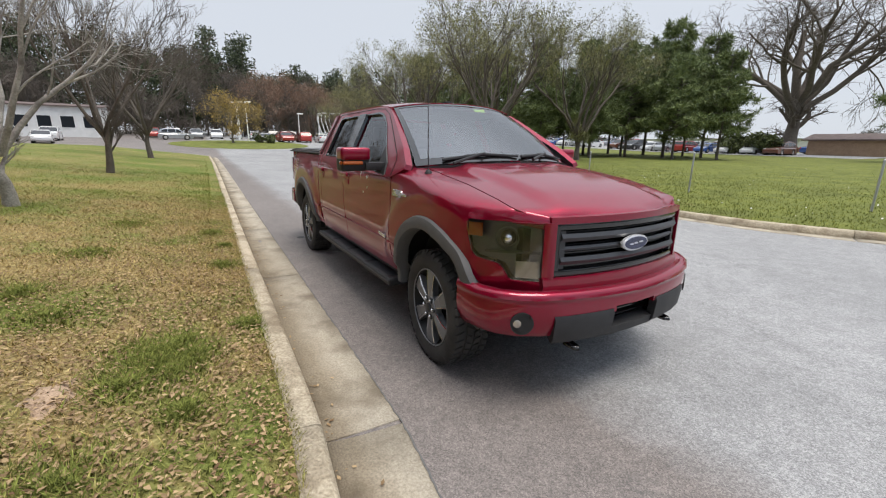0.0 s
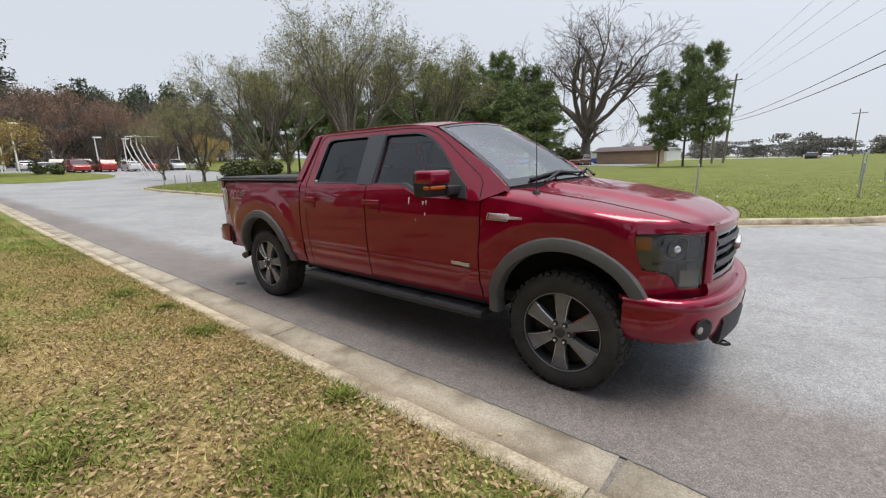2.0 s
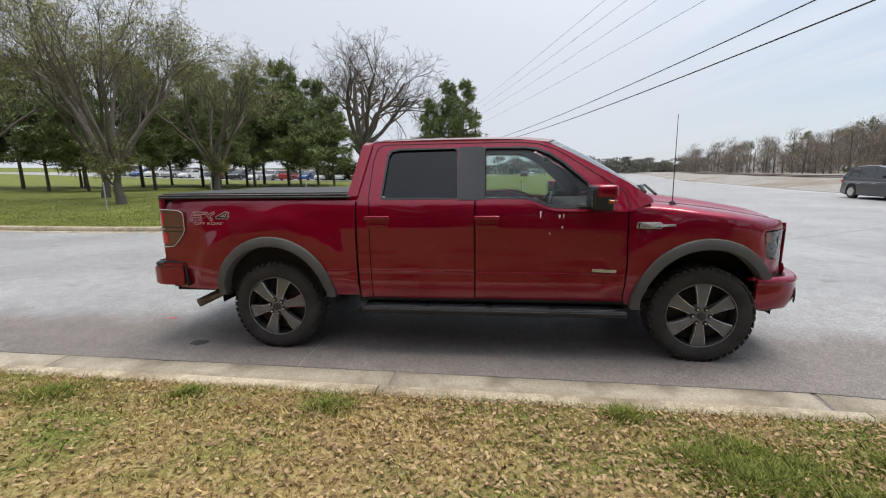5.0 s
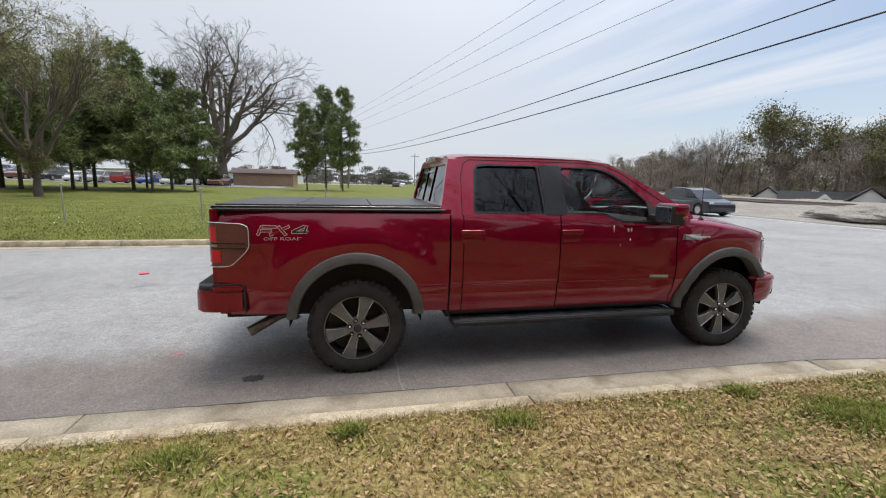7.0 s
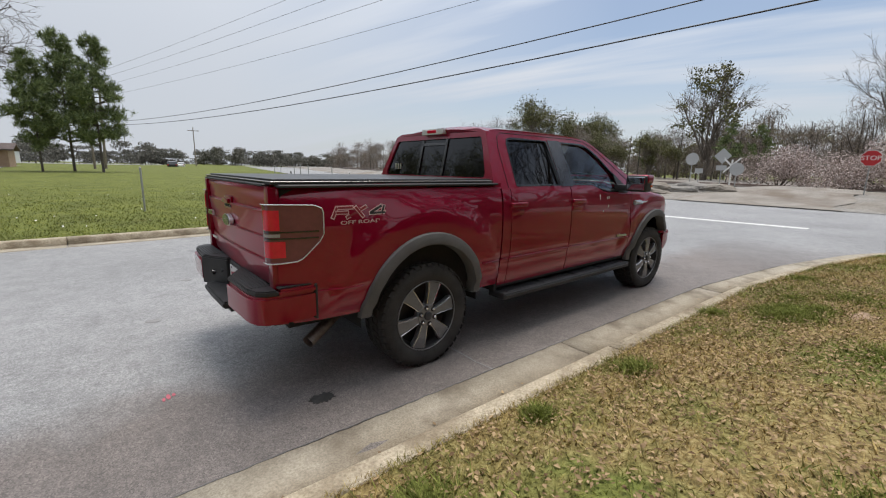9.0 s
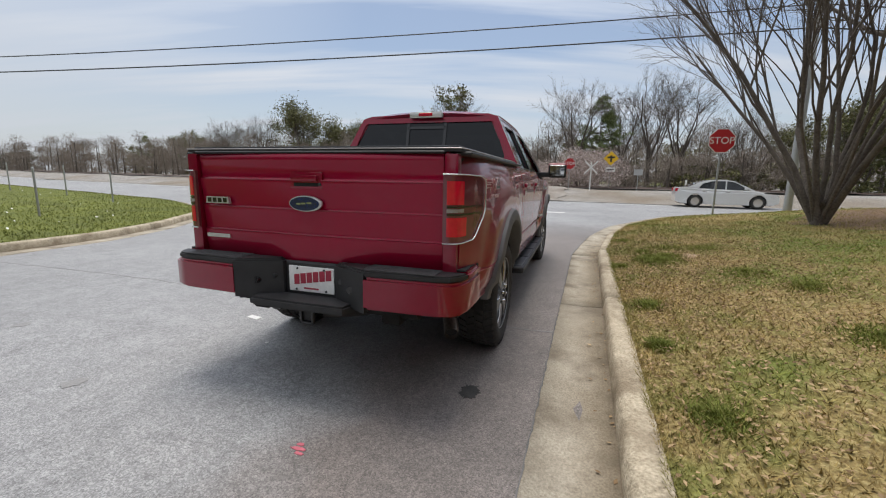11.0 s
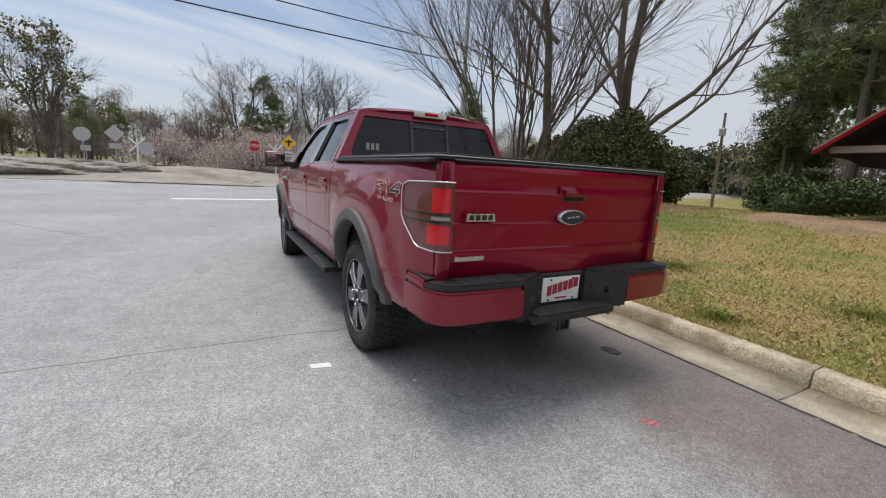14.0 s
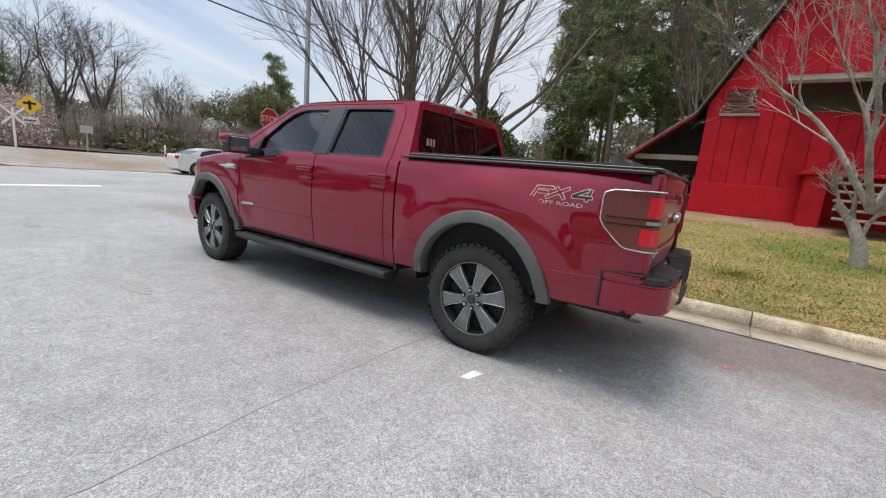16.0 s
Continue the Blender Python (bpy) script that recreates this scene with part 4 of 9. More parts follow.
rr = random.Random(10)
wood("far_woods", [(-118 + rr.uniform(-10, 12), rr.uniform(-75, 12), 3.0) for i in range(95)], 71, "dark pine woods on the rise behind the car park", WOOD_NEEDLES, 850, 0.29, (17, 23), 5.8, 2.0)
wood("far_woods", [(-118 + rr.uniform(-10, 12), rr.uniform(8, 48), 3.0) for i in range(40)], 81, "dark pine woods on the rise behind the car park", WOOD_NEEDLES, 850, 0.27, (13, 18), 5.2, 2.0)
wood("far_woods", [(-110 + rr.uniform(-6, 6), rr.uniform(-12, 62), 2.6) for i in range(62)], 70, "dark pine woods on the rise behind the car park", WOOD_NEEDLES, 850, 0.27, (11, 17), 5.6, 2.0)
wood("far_woods", [(-98 + rr.uniform(-6, 6), rr.uniform(-70, 46), 2.0) for i in range(80)], 72, "grey-brown leafless woods behind the car park", BARK_DARK, 800, 0.05, (9, 14), 6, 26, 1.3)
wood("far_woods", [(92 + rr.uniform(-10, 16), rr.uniform(-30, 130), 0.2) for i in range(120)], 73, "dark mixed woods beyond the railway", SCRUB, 420, 0.30, (5, 10), 6)
wood("far_woods", [(70 + rr.uniform(-8, 8), rr.uniform(-40, 150), 0.2) for i in range(170)], 74, "grey-brown leafless thicket beyond the railway", TWIG, 500, 0.045, (5.5, 10), 5, 26, 1.3)
wood("far_woods", [(rr.uniform(-60, 110), 215 + rr.uniform(-25, 25), 0.6) for i in range(110)], 75, "grey leafless tree line at the far end of the main road", HAZY, 620, 0.30, (5, 8.5), 8, 2.2)
wood("far_woods", [(rr.uniform(20, 60), -62 + rr.uniform(-14, 10), 0.4) for i in range(50)], 76, "olive scrub woods along the main road", SCRUB, 330, 0.30, (4, 6.5), 6)
wood("far_woods", [(rr.uniform(17, 38), -54 + rr.uniform(-5, 5), 0.3) for i in range(34)], 80, "dark low woods beyond the corner lawn", WOOD_NEEDLES, 420, 0.22, (4.0, 6.5), 5, 2.0)
wood("roadside_scrub", [(rr.uniform(40, 48), rr.uniform(-60, -10), 0.3) for i in range(60)], 77, "green and brown scrub beyond the railway", SCRUB, 220, 0.16, (1.6, 3.2), 3)
wood("far_woods", [(rr.uniform(-34, 16), -46 + rr.uniform(-7, 7), 0.7) for i in range(60)], 78, "brown leafless underwood behind the pine grove", TWIG, 500, 0.04, (5, 9), 5, 24, 1.2)
wood("far_woods", [(rr.uniform(-34, 15), -52 + rr.uniform(-6, 6), 0.7) for i in range(44)], 79, "dull green woods behind the pine grove", NEEDLES, 420, 0.28, (8, 14), 5, 2.0)
wood("far_woods", [(rr.uniform(54, 78), rr.uniform(-84, -36), 0.3) for i in range(60)], 82, "grey-brown leafless thicket beyond the railway", TWIG, 420, 0.05, (6, 10.5), 5, 24, 1.3)
wood("roadside_scrub", [(rr.uniform(41, 46), rr.uniform(-26, -4), 0.3) for i in range(40)], 84, "brown leafless brush beyond the railway", TWIG, 420, 0.03, (2.2, 4.2), 3.2, 22, 1.2)
wood("underwood", [(7.4, -26.4, 0.9), (6.3, -25.2, 0.9), (6.9, -28.4, 0.9)], 83, "dark evergreen underwood at the foot of the pines", EVERGREEN, 3400, 0.085, (4.0, 7.5), 2.6, 2.0)
# pine grove behind the barn
grove = make_pine("pine_tree", 6.4, -27, 1.0, "tall dark pine of the grove behind the barn", 17.0, 2.7, 35, 0.30, 20, 62, "grove pines", 0.120)
rr = random.Random(12)
for px, py, s in ((3.6, -25, 1.0), (1.0, -27.5, 1.05), (-1.8, -25.5, 1.0), (-4.5, -28, 1.05), (5.2, -31, 1.1), (8.4, -30.5, 1.0), (-0.5, -32, 1.1), (-8, -26.5, 1.0), (-11.5, -29, 1.0), (2.6, -36, 1.1), (-15, -27, 1.0), (-22, -28, 1.0), (-5, -36, 1.1), (7, -36, 1.1), (-9.5, -34, 1.1), (0.5, -39, 1.15), (11, -38, 1.1)):
    place(grove, px, py, lawn_z(px, py) - 0.1, rr.uniform(0, 360), s * rr.uniform(0.92, 1.05), s)
for px, py, s in ((-1.6, -18.6, 0.8), (-5.5, -19.5, 0.8), (-9.5, -21, 0.85)):
    place(bare_far, px, py, lawn_z(px, py) - 0.1, px * 57, s, s * 1.1)
shrub("shrub", 3.4, -21.5, lawn_z(3.4, -21.5), 2.8, 1.6, 1.8, 10000, 65, BRIAR, 0.09, "green briar thicket at the foot of the pines", group="thicket")
shrub("shrub", 0.2, -15.5, lawn_z(0.2, -15.5), 2.4, 1.2, 1.25, 14000, 66, BRIAR, 0.055, "green briar thicket at the foot of the pines", group="thicket")


# ---- barn ----
BX, BY, BZ = -2.6, -9.05, 0.82


def barn():
    e = thing("barn", BX, BY, BZ, 0, "red-painted board barn with a dark open lean-to", "barn")

    def top(x):
        xs = [-8.4, -6.8, -4.1, -1.35, 0.12]
        return float(np.interp(x, xs, [2.72, 5.42, 7.75, 5.42, 2.72]))
    # the front wall stands on a plain plinth; its boards are laid one by one
    bm = bmesh.new()
    prism(bm, [(0.1, 0.55), (0.1, 2.66), (-1.35, 5.35), (-4.1, 7.7), (-6.8, 5.35), (-8.4, 2.66), (-8.4, 0.55)], "y", -0.05, -9.0)
    part("core", bm, SLAT_RED, e)
    part("plinth", boxed(-8.42, 0.15, -0.03, 0.045, -0.9, 0.80, 0.008), BARN_RED, e, "red painted block plinth")
    rng = random.Random(3)
    x = 0.12
    while x > -8.3:
        w = rng.uniform(0.30, 0.42)
        x1 = max(x - w, -8.4)
        z0 = 0.79
        a, b = top(x), top(x1)
        spans = [(z0, None)]
        for lo, hi in spans:
            bm = bmesh.new()
            d = rng.uniform(0.0, 0.012)
            prism(bm, [(x - 0.008, lo), (x1 + 0.004, lo), (x1 + 0.004, (hi or b - 0.02)), (x - 0.008, (hi or a - 0.02))], "y", -0.01, 0.02 + d)
            part("board", bm, BARN_RED, e)
        x = x1
    win = part("window", boxed(-0.86, -0.24, 0.0, 0.04, 2.49, 3.02), BARN_DARK, e, "boarded dark window opening")
    for a in ((-0.96, -0.14, 2.42, 2.49), (-0.94, -0.16, 3.02, 3.09), (-0.93, -0.86, 2.49, 3.02), (-0.24, -0.17, 2.49, 3.02)):
        part("window_frame", boxed(a[0], a[1], 0.0, 0.075, a[2], a[3], 0.006), GREY_WOOD if a[2] == 2.42 else BARN_RED, win)
    for k in range(4):
        part("slat", boxed(-0.85, -0.25, 0.04, 0.055, 2.51 + 0.13 * k, 2.61 + 0.13 * k, 0.004), SLAT_RED, win, "red-brown slat")
    # loft hood, its opening as a dark sheet coloured for shade, side stair
    part("loft_opening", boxed(-5.4, -1.55, 0.034, 0.045, 2.5, 3.1), BARN_DARK, e, "dark sheet for the shaded loft opening")
    hood = bmesh.new()
    prism(hood, [(0.04, 3.16), (0.75, 2.98), (0.75, 3.05), (0.04, 3.32)], "x", -5.7, -1.3)
    part("canopy", hood, DARK_BOARD, e, "weathered board canopy")
    part("landing", boxed(-6.0, -1.88, 0.05, 0.85, 1.10, 1.17, 0.01), BARN_RED, e, "red painted landing")
    part("post", boxed(-2.36, -1.98, 0.35, 0.75, -0.6, 1.10, 0.01), BARN_RED, e, "red painted post")
    for k in range(5):
        part("step", boxed(-4.4, -2.45, 0.72 + 0.14 * k, 1.0 + 0.14 * k, 0.94 - 0.18 * k, 0.99 - 0.18 * k, 0.006), GREY_WOOD, e, "weathered wooden step")
    # roof sheets: upper, lower and the lean-to that sweeps out
    for name, a, b in (("roof", (-4.12, 7.9), (-1.35, 5.55)), ("roof", (-1.35, 5.55), (0.33, 2.50)), ("roof", (0.33, 2.50), (1.78, 1.38)), ("roof", (-4.08, 7.9), (-6.8, 5.55)), ("roof", (-6.8, 5.55), (-8.6, 2.60))):
        bm = bmesh.new()
        prism(bm, [a, b, (b[0], b[1] - 0.05), (a[0], a[1] - 0.05)], "y", 0.32, -9.3)
        part(name, bm, ROOF_METAL, e, "rusted tin roof sheet")
        bm = bmesh.new()
        prism(bm, [(a[0], a[1] - 0.05), (b[0], b[1] - 0.05), (b[0], b[1] - 0.11), (a[0], a[1] - 0.11)], "y", 0.24, 0.29)
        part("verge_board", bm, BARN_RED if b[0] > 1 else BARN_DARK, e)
        # near-black underside: the roof's shade is in the colour
        bm = bmesh.new()
        prism(bm, [(a[0], a[1] - 0.054), (b[0], b[1] - 0.054), (b[0], b[1] - 0.10), (a[0], a[1] - 0.10)], "y", 0.23, -9.2)
        part("soffit", bm, BARN_SHADE, e, "soffit coloured near-black for the shade under the roof")
    part("side_wall", boxed(0.0, 0.11, -9.0, -0.05, -0.6, 2.6), BARN_DARK, e, "dark side wall under the lean-to")
    # near-black sheet fills the shaded upper half of the lean-to
    bm = bmesh.new()
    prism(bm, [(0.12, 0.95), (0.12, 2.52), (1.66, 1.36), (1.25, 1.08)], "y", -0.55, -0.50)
    part("partition", bm, BARN_SHADE, e, "hanging boards coloured near-black for the shade in the lean-to")
    part("beam", boxed(0.12, 1.62, -0.12, 0.0, 1.32, 1.45, 0.01), GREY_WOOD, e, "pale weathered beam")
    for k in (1, 2, 3):
        part("lean_to_post", boxed(1.2, 1.3, -0.14 - 2.9 * k, -2.9 * k, -1.0, 1.50, 0.01), BARN_DARK, e)


barn()


# ---- signs, poles and wires ----
def post(bm, h, w=0.05, z0=-0.4):
    return box(bm, -w / 2, w / 2, -w / 2, w / 2, z0, h, 0.004)


def ngon(n, r, turn=0.0):
    return [(r * math.cos(turn + k * math.tau / n), r * math.sin(turn + k * math.tau / n)) for k in range(n)]


def letters(text, size, mat, parent, x, y, z, rx, ry, rz, name="lettering", depth=0.002):
    c = bpy.data.curves.new(name, "FONT")
    c.body, c.size, c.align_x, c.align_y, c.extrude = text, size, "CENTER", "CENTER", depth
    tmp = bpy.data.objects.new(name, c)
    scene.collection.objects.link(tmp)
    me = bpy.data.meshes.new_from_object(tmp.evaluated_get(bpy.context.evaluated_depsgraph_get()))
    bpy.data.objects.remove(tmp)
    bpy.data.curves.remove(c)
    me.materials.clear()
    me.materials.append(mat)
    ob = new(name, me)
    ob.matrix_basis = pose(x, y, z, rx, ry, rz)
    ob.parent = parent
    return ob


def stop_sign(x, y, z, top, size, rz):
    e = thing("stop_sign", x, y, z, rz, "red octagonal stop sign on a thin steel post", "sign", "stop signs")
    part("post", post(bmesh.new(), top - z + size * 0.4), GALV, e)
    bm = bmesh.new()
    prism(bm, [(a, b + top - z) for a, b in ngon(8, size / 2 / math.cos(math.pi / 8), math.pi / 8)], "x", -0.030, -0.026)
    p = part("plate", bm, SIGN_RED, e, "red reflective plate")
    bm = bmesh.new()
    prism(bm, [(a, b + top - z) for a, b in ngon(8, size / 2 / math.cos(math.pi / 8) * 1.06, math.pi / 8)], "x", -0.026, -0.023)
    part("border", bm, SIGN_WHITE, p, "white border")
    letters("STOP", size * 0.42, SIGN_WHITE, p, -0.033, 0, top - z, 90, 0, -90)


stop_sign(11.0, -5.77, lawn_z(11.0, -5.77), 2.62, 0.72, 4)
stop_sign(27.0, -0.72, bank_z(27.0, -0.72) - 0.1, 2.46, 0.75, -3)


def plate_sign(name, x, y, top, outline, mat, label, extra=None, rz=0, back=False):
    z = bank_z(x, y) - 0.1
    e = thing(name, x, y, z, rz, label, "sign")
    part("post", post(bmesh.new(), top - z + 0.2, 0.06), GALV, e)
    bm = bmesh.new()
    prism(bm, [(a, b + top - z) for a, b in outline], "x", -0.040, -0.032)
    part("plate", bm, mat, e)
    if extra:
        for o, m, d in extra:
            bm = bmesh.new()
            prism(bm, [(a, b + top - z) for a, b in o], "x", -0.040 - d, -0.038 - d + 0.002)
            part("marking", bm, m, e)
    return e


def rect(y0, y1, z0, z1):
    return [(y0, z0), (y1, z0), (y1, z1), (y0, z1)]


DIA = [(0, 0.6), (0.6, 0), (0, -0.6), (-0.6, 0)]
plate_sign("warning_sign", 33.3, -3.9, 3.14, DIA, SIGN_YELLOW, "yellow diamond warning sign with black arrow over a white plate",
           [(rect(-0.07, 0.07, -0.3, 0.25), BLACK, 0.004), (rect(-0.3, 0.3, 0.02, 0.16), BLACK, 0.008), (rect(-0.38, 0.38, -1.12, -0.72), SIGN_WHITE, 0.004), (rect(-0.3, 0.3, -0.98, -0.9), BLACK, 0.008)])
plate_sign("road_sign", 31.9, 9.4, 2.62, ngon(20, 0.46), SIGN_BACK, "grey back of a round railway sign on a post")
plate_sign("road_sign", 34.0, 8.0, 2.9, DIA, SIGN_BACK, "grey back of a diamond warning sign on a post", [(rect(-0.36, 0.36, -1.1, -0.72), SIGN_BACK, 0.004)])
plate_sign("road_sign", 29.0, 5.6, 1.85, ngon(20, 0.42), SIGN_BACK, "grey back of a round railway sign on a post")
plate_sign("road_sign", 35.0, 9.9, 1.75, rect(-0.3, 0.3, -0.2, 0.2), SIGN_BACK, "small grey plate on a leaning post")
plate_sign("road_sign", 30.0, -5.7, 1.95, rect(-0.32, 0.32, -0.22, 0.22), SIGN_BACK, "small grey plate on a leaning post")
for x, y, top in ((28.5, -2.25, 2.25), (30.0, 6.2, 2.1)):
    e = thing("crossbuck", x, y, bank_z(x, y) - 0.1, 0, "white crossed boards of a railway crossing on a post", "sign", "crossbucks")
    h = top - e.location.z
    part("post", post(bmesh.new(), h + 0.4, 0.09), SIGN_WHITE, e)
    for s in (1, -1):
        bm = bmesh.new()
        c, t = 0.46, 0.075
        prism(bm, [(-c + t * s * 0, h - c * s - t), (c, h + c * s - t), (c, h + c * s + t), (-c, h - c * s + t)], "x", -0.07 - 0.012 * (s + 1), -0.06 - 0.012 * (s + 1))
        part("board", bm, SIGN_WHITE, e)
e = thing("marker_post", 24.5, -7.8, bank_z(24.5, -7.8) - 0.1, 0, "slim white marker post at the verge", "post")
part("shaft", tube(bmesh.new(), [(0, 0, -0.2), (0, 0, 1.05)], 0.05, 10), SIGN_WHITE, e)
part("cap", tube(bmesh.new(), [(0, 0, 1.05), (0, 0, 1.10), (0, 0, 1.12)], [0.055, 0.055, 0.02], 10), SIGN_WHITE, e)

P1, P2, P3 = Vector((12.3, -8.35, 0)), Vector((-2.5, 69, 0)), Vector((22, -42, 0))


def utility_pole(x, y, z, h, r, label, arm=True, mat=POLE_WOOD, lean=(0, 0)):
    e = thing("utility_pole", x, y, z, 0, label, "pole", "utility poles")
    part("shaft", tube(bmesh.new(), [(0, 0, -0.5), (lean[0], lean[1], h)], [r, r * 0.65], 12), mat, e, "", True)
    if arm:
        part("crossarm", boxed(-1.2, 1.2, -0.06, 0.06, h - 0.9, h - 0.76, 0.01), mat, e)
        for k in (-1.1, -0.5, 0.5, 1.1):
            part("insulator", tube(bmesh.new(), [(k, 0, h - 0.76), (k, 0, h - 0.66), (k, 0, h - 0.6)], [0.03, 0.05, 0.02], 8), SIGN_BACK, e)
    return e


utility_pole(P1.x, P1.y, lawn_z(P1.x, P1.y), 9.6, 0.13, "tall grey utility pole at the corner lawn", False, GALV)
utility_pole(P2.x, P2.y, field_z(P2.x, P2.y), 12.0, 0.17, "leaning wooden utility pole at the field's end", True, POLE_WOOD, (0.5, 0))
utility_pole(-3.6, 66, field_z(-3.6, 66), 9.0, 0.15, "shorter wooden utility pole at the field's end", False)
utility_pole(16.5, 120, 0.6, 10.0, 0.14, "far wooden utility pole beside the main road", True)
wp = utility_pole(3.2, -13.05, lawn_z(3.2, -13.05), 3.5, 0.06, "thin leaning wooden pole with a small grey box", False, POLE_WOOD, (0.12, -0.1))
part("junction_box", boxed(-0.02, 0.16, -0.06, 0.06, 2.75, 3.0, 0.01), SIGN_BACK, wp, "small grey box")


def cable(a, b, sag, r, label):
    bm = bmesh.new()
    a, b = Vector(a), Vector(b)
    pts = [a.lerp(b, i / 24) - Vector((0, 0, sag * 4 * (i / 24) * (1 - i / 24))) for i in range(25)]
    ob = mesh_object("power_cable", tube(bm, pts, r, 6), CABLE, True)
    return tagged(ob, label, "cable", "overhead cables")


cable((P1.x, P1.y, 6.95), (P2.x, P2.y, 6.7), 1.05, 0.019, "thick black overhead cable sagging along the main road")
cable((P1.x, P1.y, 6.25), (P2.x, P2.y, 6.35), 1.08, 0.022, "thick black overhead cable sagging along the main road")
cable((P1.x, P1.y, 6.95), (22, -42, 7.2), 0.5, 0.021, "thick black overhead cable sagging along the main road")
cable((P1.x, P1.y, 6.25), (22, -42, 6.6), 0.5, 0.024, "thick black overhead cable sagging along the main road")
for k, (h, dx) in enumerate(((12.2, -0.9), (11.9, 0.0), (11.3, 0.8), (10.2, 1.4))):
    cable((P2.x + dx, P2.y, h), (P3.x + dx, P3.y, h + 0.4), 0.9, 0.009, "thin high overhead wire over the main road")

# fence posts of the field, some with wire gone
for i, (x, y, h) in enumerate([(-15.4, 10.9, 1.1), (-10.8, 11.0, 1.15), (-6.7, 10.6, 1.1), (-2.75, 10.4, 1.15), (1.25, 10.4, 1.1), (5.0, 13.6, 1.0), (6.2, 18.0, 1.15), (6.9, 23.0, 1.2), (6.0, 22.0, 1.2), (8.2, 29.0, 1.2), (9.2, 35.0, 1.2), (7.2, 30.5, 1.1)]):
    e = thing("fence_post", x, y, field_z(x, y) - 0.02, 0, "grey steel fence post standing in the grass", "post", "fence posts")
    part("shaft", tube(bmesh.new(), [(0, 0, -0.3), (0, 0, h)], 0.024, 8), GALV, e)
    part("cap", tube(bmesh.new(), [(0, 0, h), (0, 0, h + 0.03), (0, 0, h + 0.05)], [0.029, 0.028, 0.01], 8), GALV, e)


# ---- road markings and marks ----
def painted(name, pts, mat, label, lift=0.004):
    bm = bmesh.new()
    A = [bm.verts.new((x, y, base_z(x, y) + lift)) for x, y in pts]
    B = [bm.verts.new((x, y, base_z(x, y) - 0.01)) for x, y in pts]
    bm.faces.new(A)
    n = len(pts)
    for k in range(n):
        bm.faces.new((A[k], B[k], B[(k + 1) % n], A[(k + 1) % n]))
    bmesh.ops.recalc_face_normals(bm, faces=bm.faces)
    return tagged(mesh_object(name, bm, mat), label, "marking", "", "structure")


painted("stop_line", [(11.62, 3.1), (11.95, 3.1), (12.25, -1.0), (11.9, -1.0)], WHITE_PAINT, "worn white stop line across the lane")
for a, b in ((-80, -40), (-40, -10), (-10, -3), (8, 16), (16, 30), (30, 60), (60, 120)):
    painted("edge_line", [(edge_x(a) - 0.75, a), (edge_x(a) - 0.6, a), (edge_x(b) - 0.6, b), (edge_x(b) - 0.75, b)], WHITE_PAINT, "white edge line of the main road")
FAINT = surf("faint_stain", (0.21, 0.208, 0.205), (0.31, 0.306, 0.302), 30.0, 0.8, 120, 0.4, 0.3)
SEAL = surf("crack_sealer", (0.10, 0.098, 0.096), (0.17, 0.165, 0.16), 8.0, 0.8, 80, 0.3, 0.3)
OIL = surf("oil_stain", (0.02, 0.02, 0.019), (0.06, 0.058, 0.055), 9.0, 0.6, 60, 0.3, 0.3)
RED_MARK = plain("red_spray", (0.58, 0.15, 0.19), 0.8)


def ragged_band(pts, w, seed, jit=0.02):
    rng = random.Random(seed)
    L, R = [], []
    for (x0, y0), (x1, y1) in zip(pts, pts[1:]):
        for k in range(12):
            t = k / 12
            x, y = x0 + (x1 - x0) * t, y0 + (y1 - y0) * t
            d = math.hypot(x1 - x0, y1 - y0)
            nx, ny = -(y1 - y0) / d, (x1 - x0) / d
            j = rng.uniform(-jit, jit)
            ww = w * rng.uniform(0.4, 1.2)
            L.append((x + nx * (j + ww), y + ny * (j + ww)))
            R.append((x + nx * (j - ww), y + ny * (j - ww)))
    return L + R[::-1]


def blob(x, y, rx, ry, seed, n=22):
    rng = random.Random(seed)
    return [(x + rx * math.cos(k * math.tau / n) * rng.uniform(0.65, 1.15), y + ry * math.sin(k * math.tau / n) * rng.uniform(0.65, 1.15)) for k in range(n)]


painted("road_joint", ragged_band([(-1.5, -1.36), (-1.47, 1.2), (-1.4, 4.0), (-1.5, 6.8)], 0.008, 1), FAINT, "dark open joint across the asphalt", 0.003)
painted("road_joint", ragged_band([(12.6, 9), (5.5, 5.0), (3.5, 3.4)], 0.010, 2), FAINT, "dark crack in the asphalt", 0.003)
painted("gutter_seam", ragged_band([(x, near_y(x) + 0.43) for x in [-9 + 0.5 * k for k in range(29)]], 0.005, 9, 0.004), SEAL, "dark ragged seam between the asphalt and the gutter", 0.012)
painted("oil_spot", blob(-2.68, -0.9, 0.085, 0.06, 3, 44), OIL, "black oil spot on the asphalt", 0.004)
painted("oil_spot", blob(-3.4, 1.4, 0.07, 0.06, 4), FAINT, "dark spot on the asphalt", 0.003)
painted("oil_spot", blob(-2.9, 2.9, 0.06, 0.06, 5), FAINT, "dark spot on the asphalt", 0.003)
painted("oil_spot", blob(1.1, 2.0, 0.28, 0.10, 6), FAINT, "dark smear on the asphalt", 0.003)
painted("paint_mark", [(-2.12, 1.19), (-2.05, 1.19), (-2.03, 1.32), (-2.09, 1.32)], WHITE_PAINT, "short white paint mark on the asphalt", 0.004)
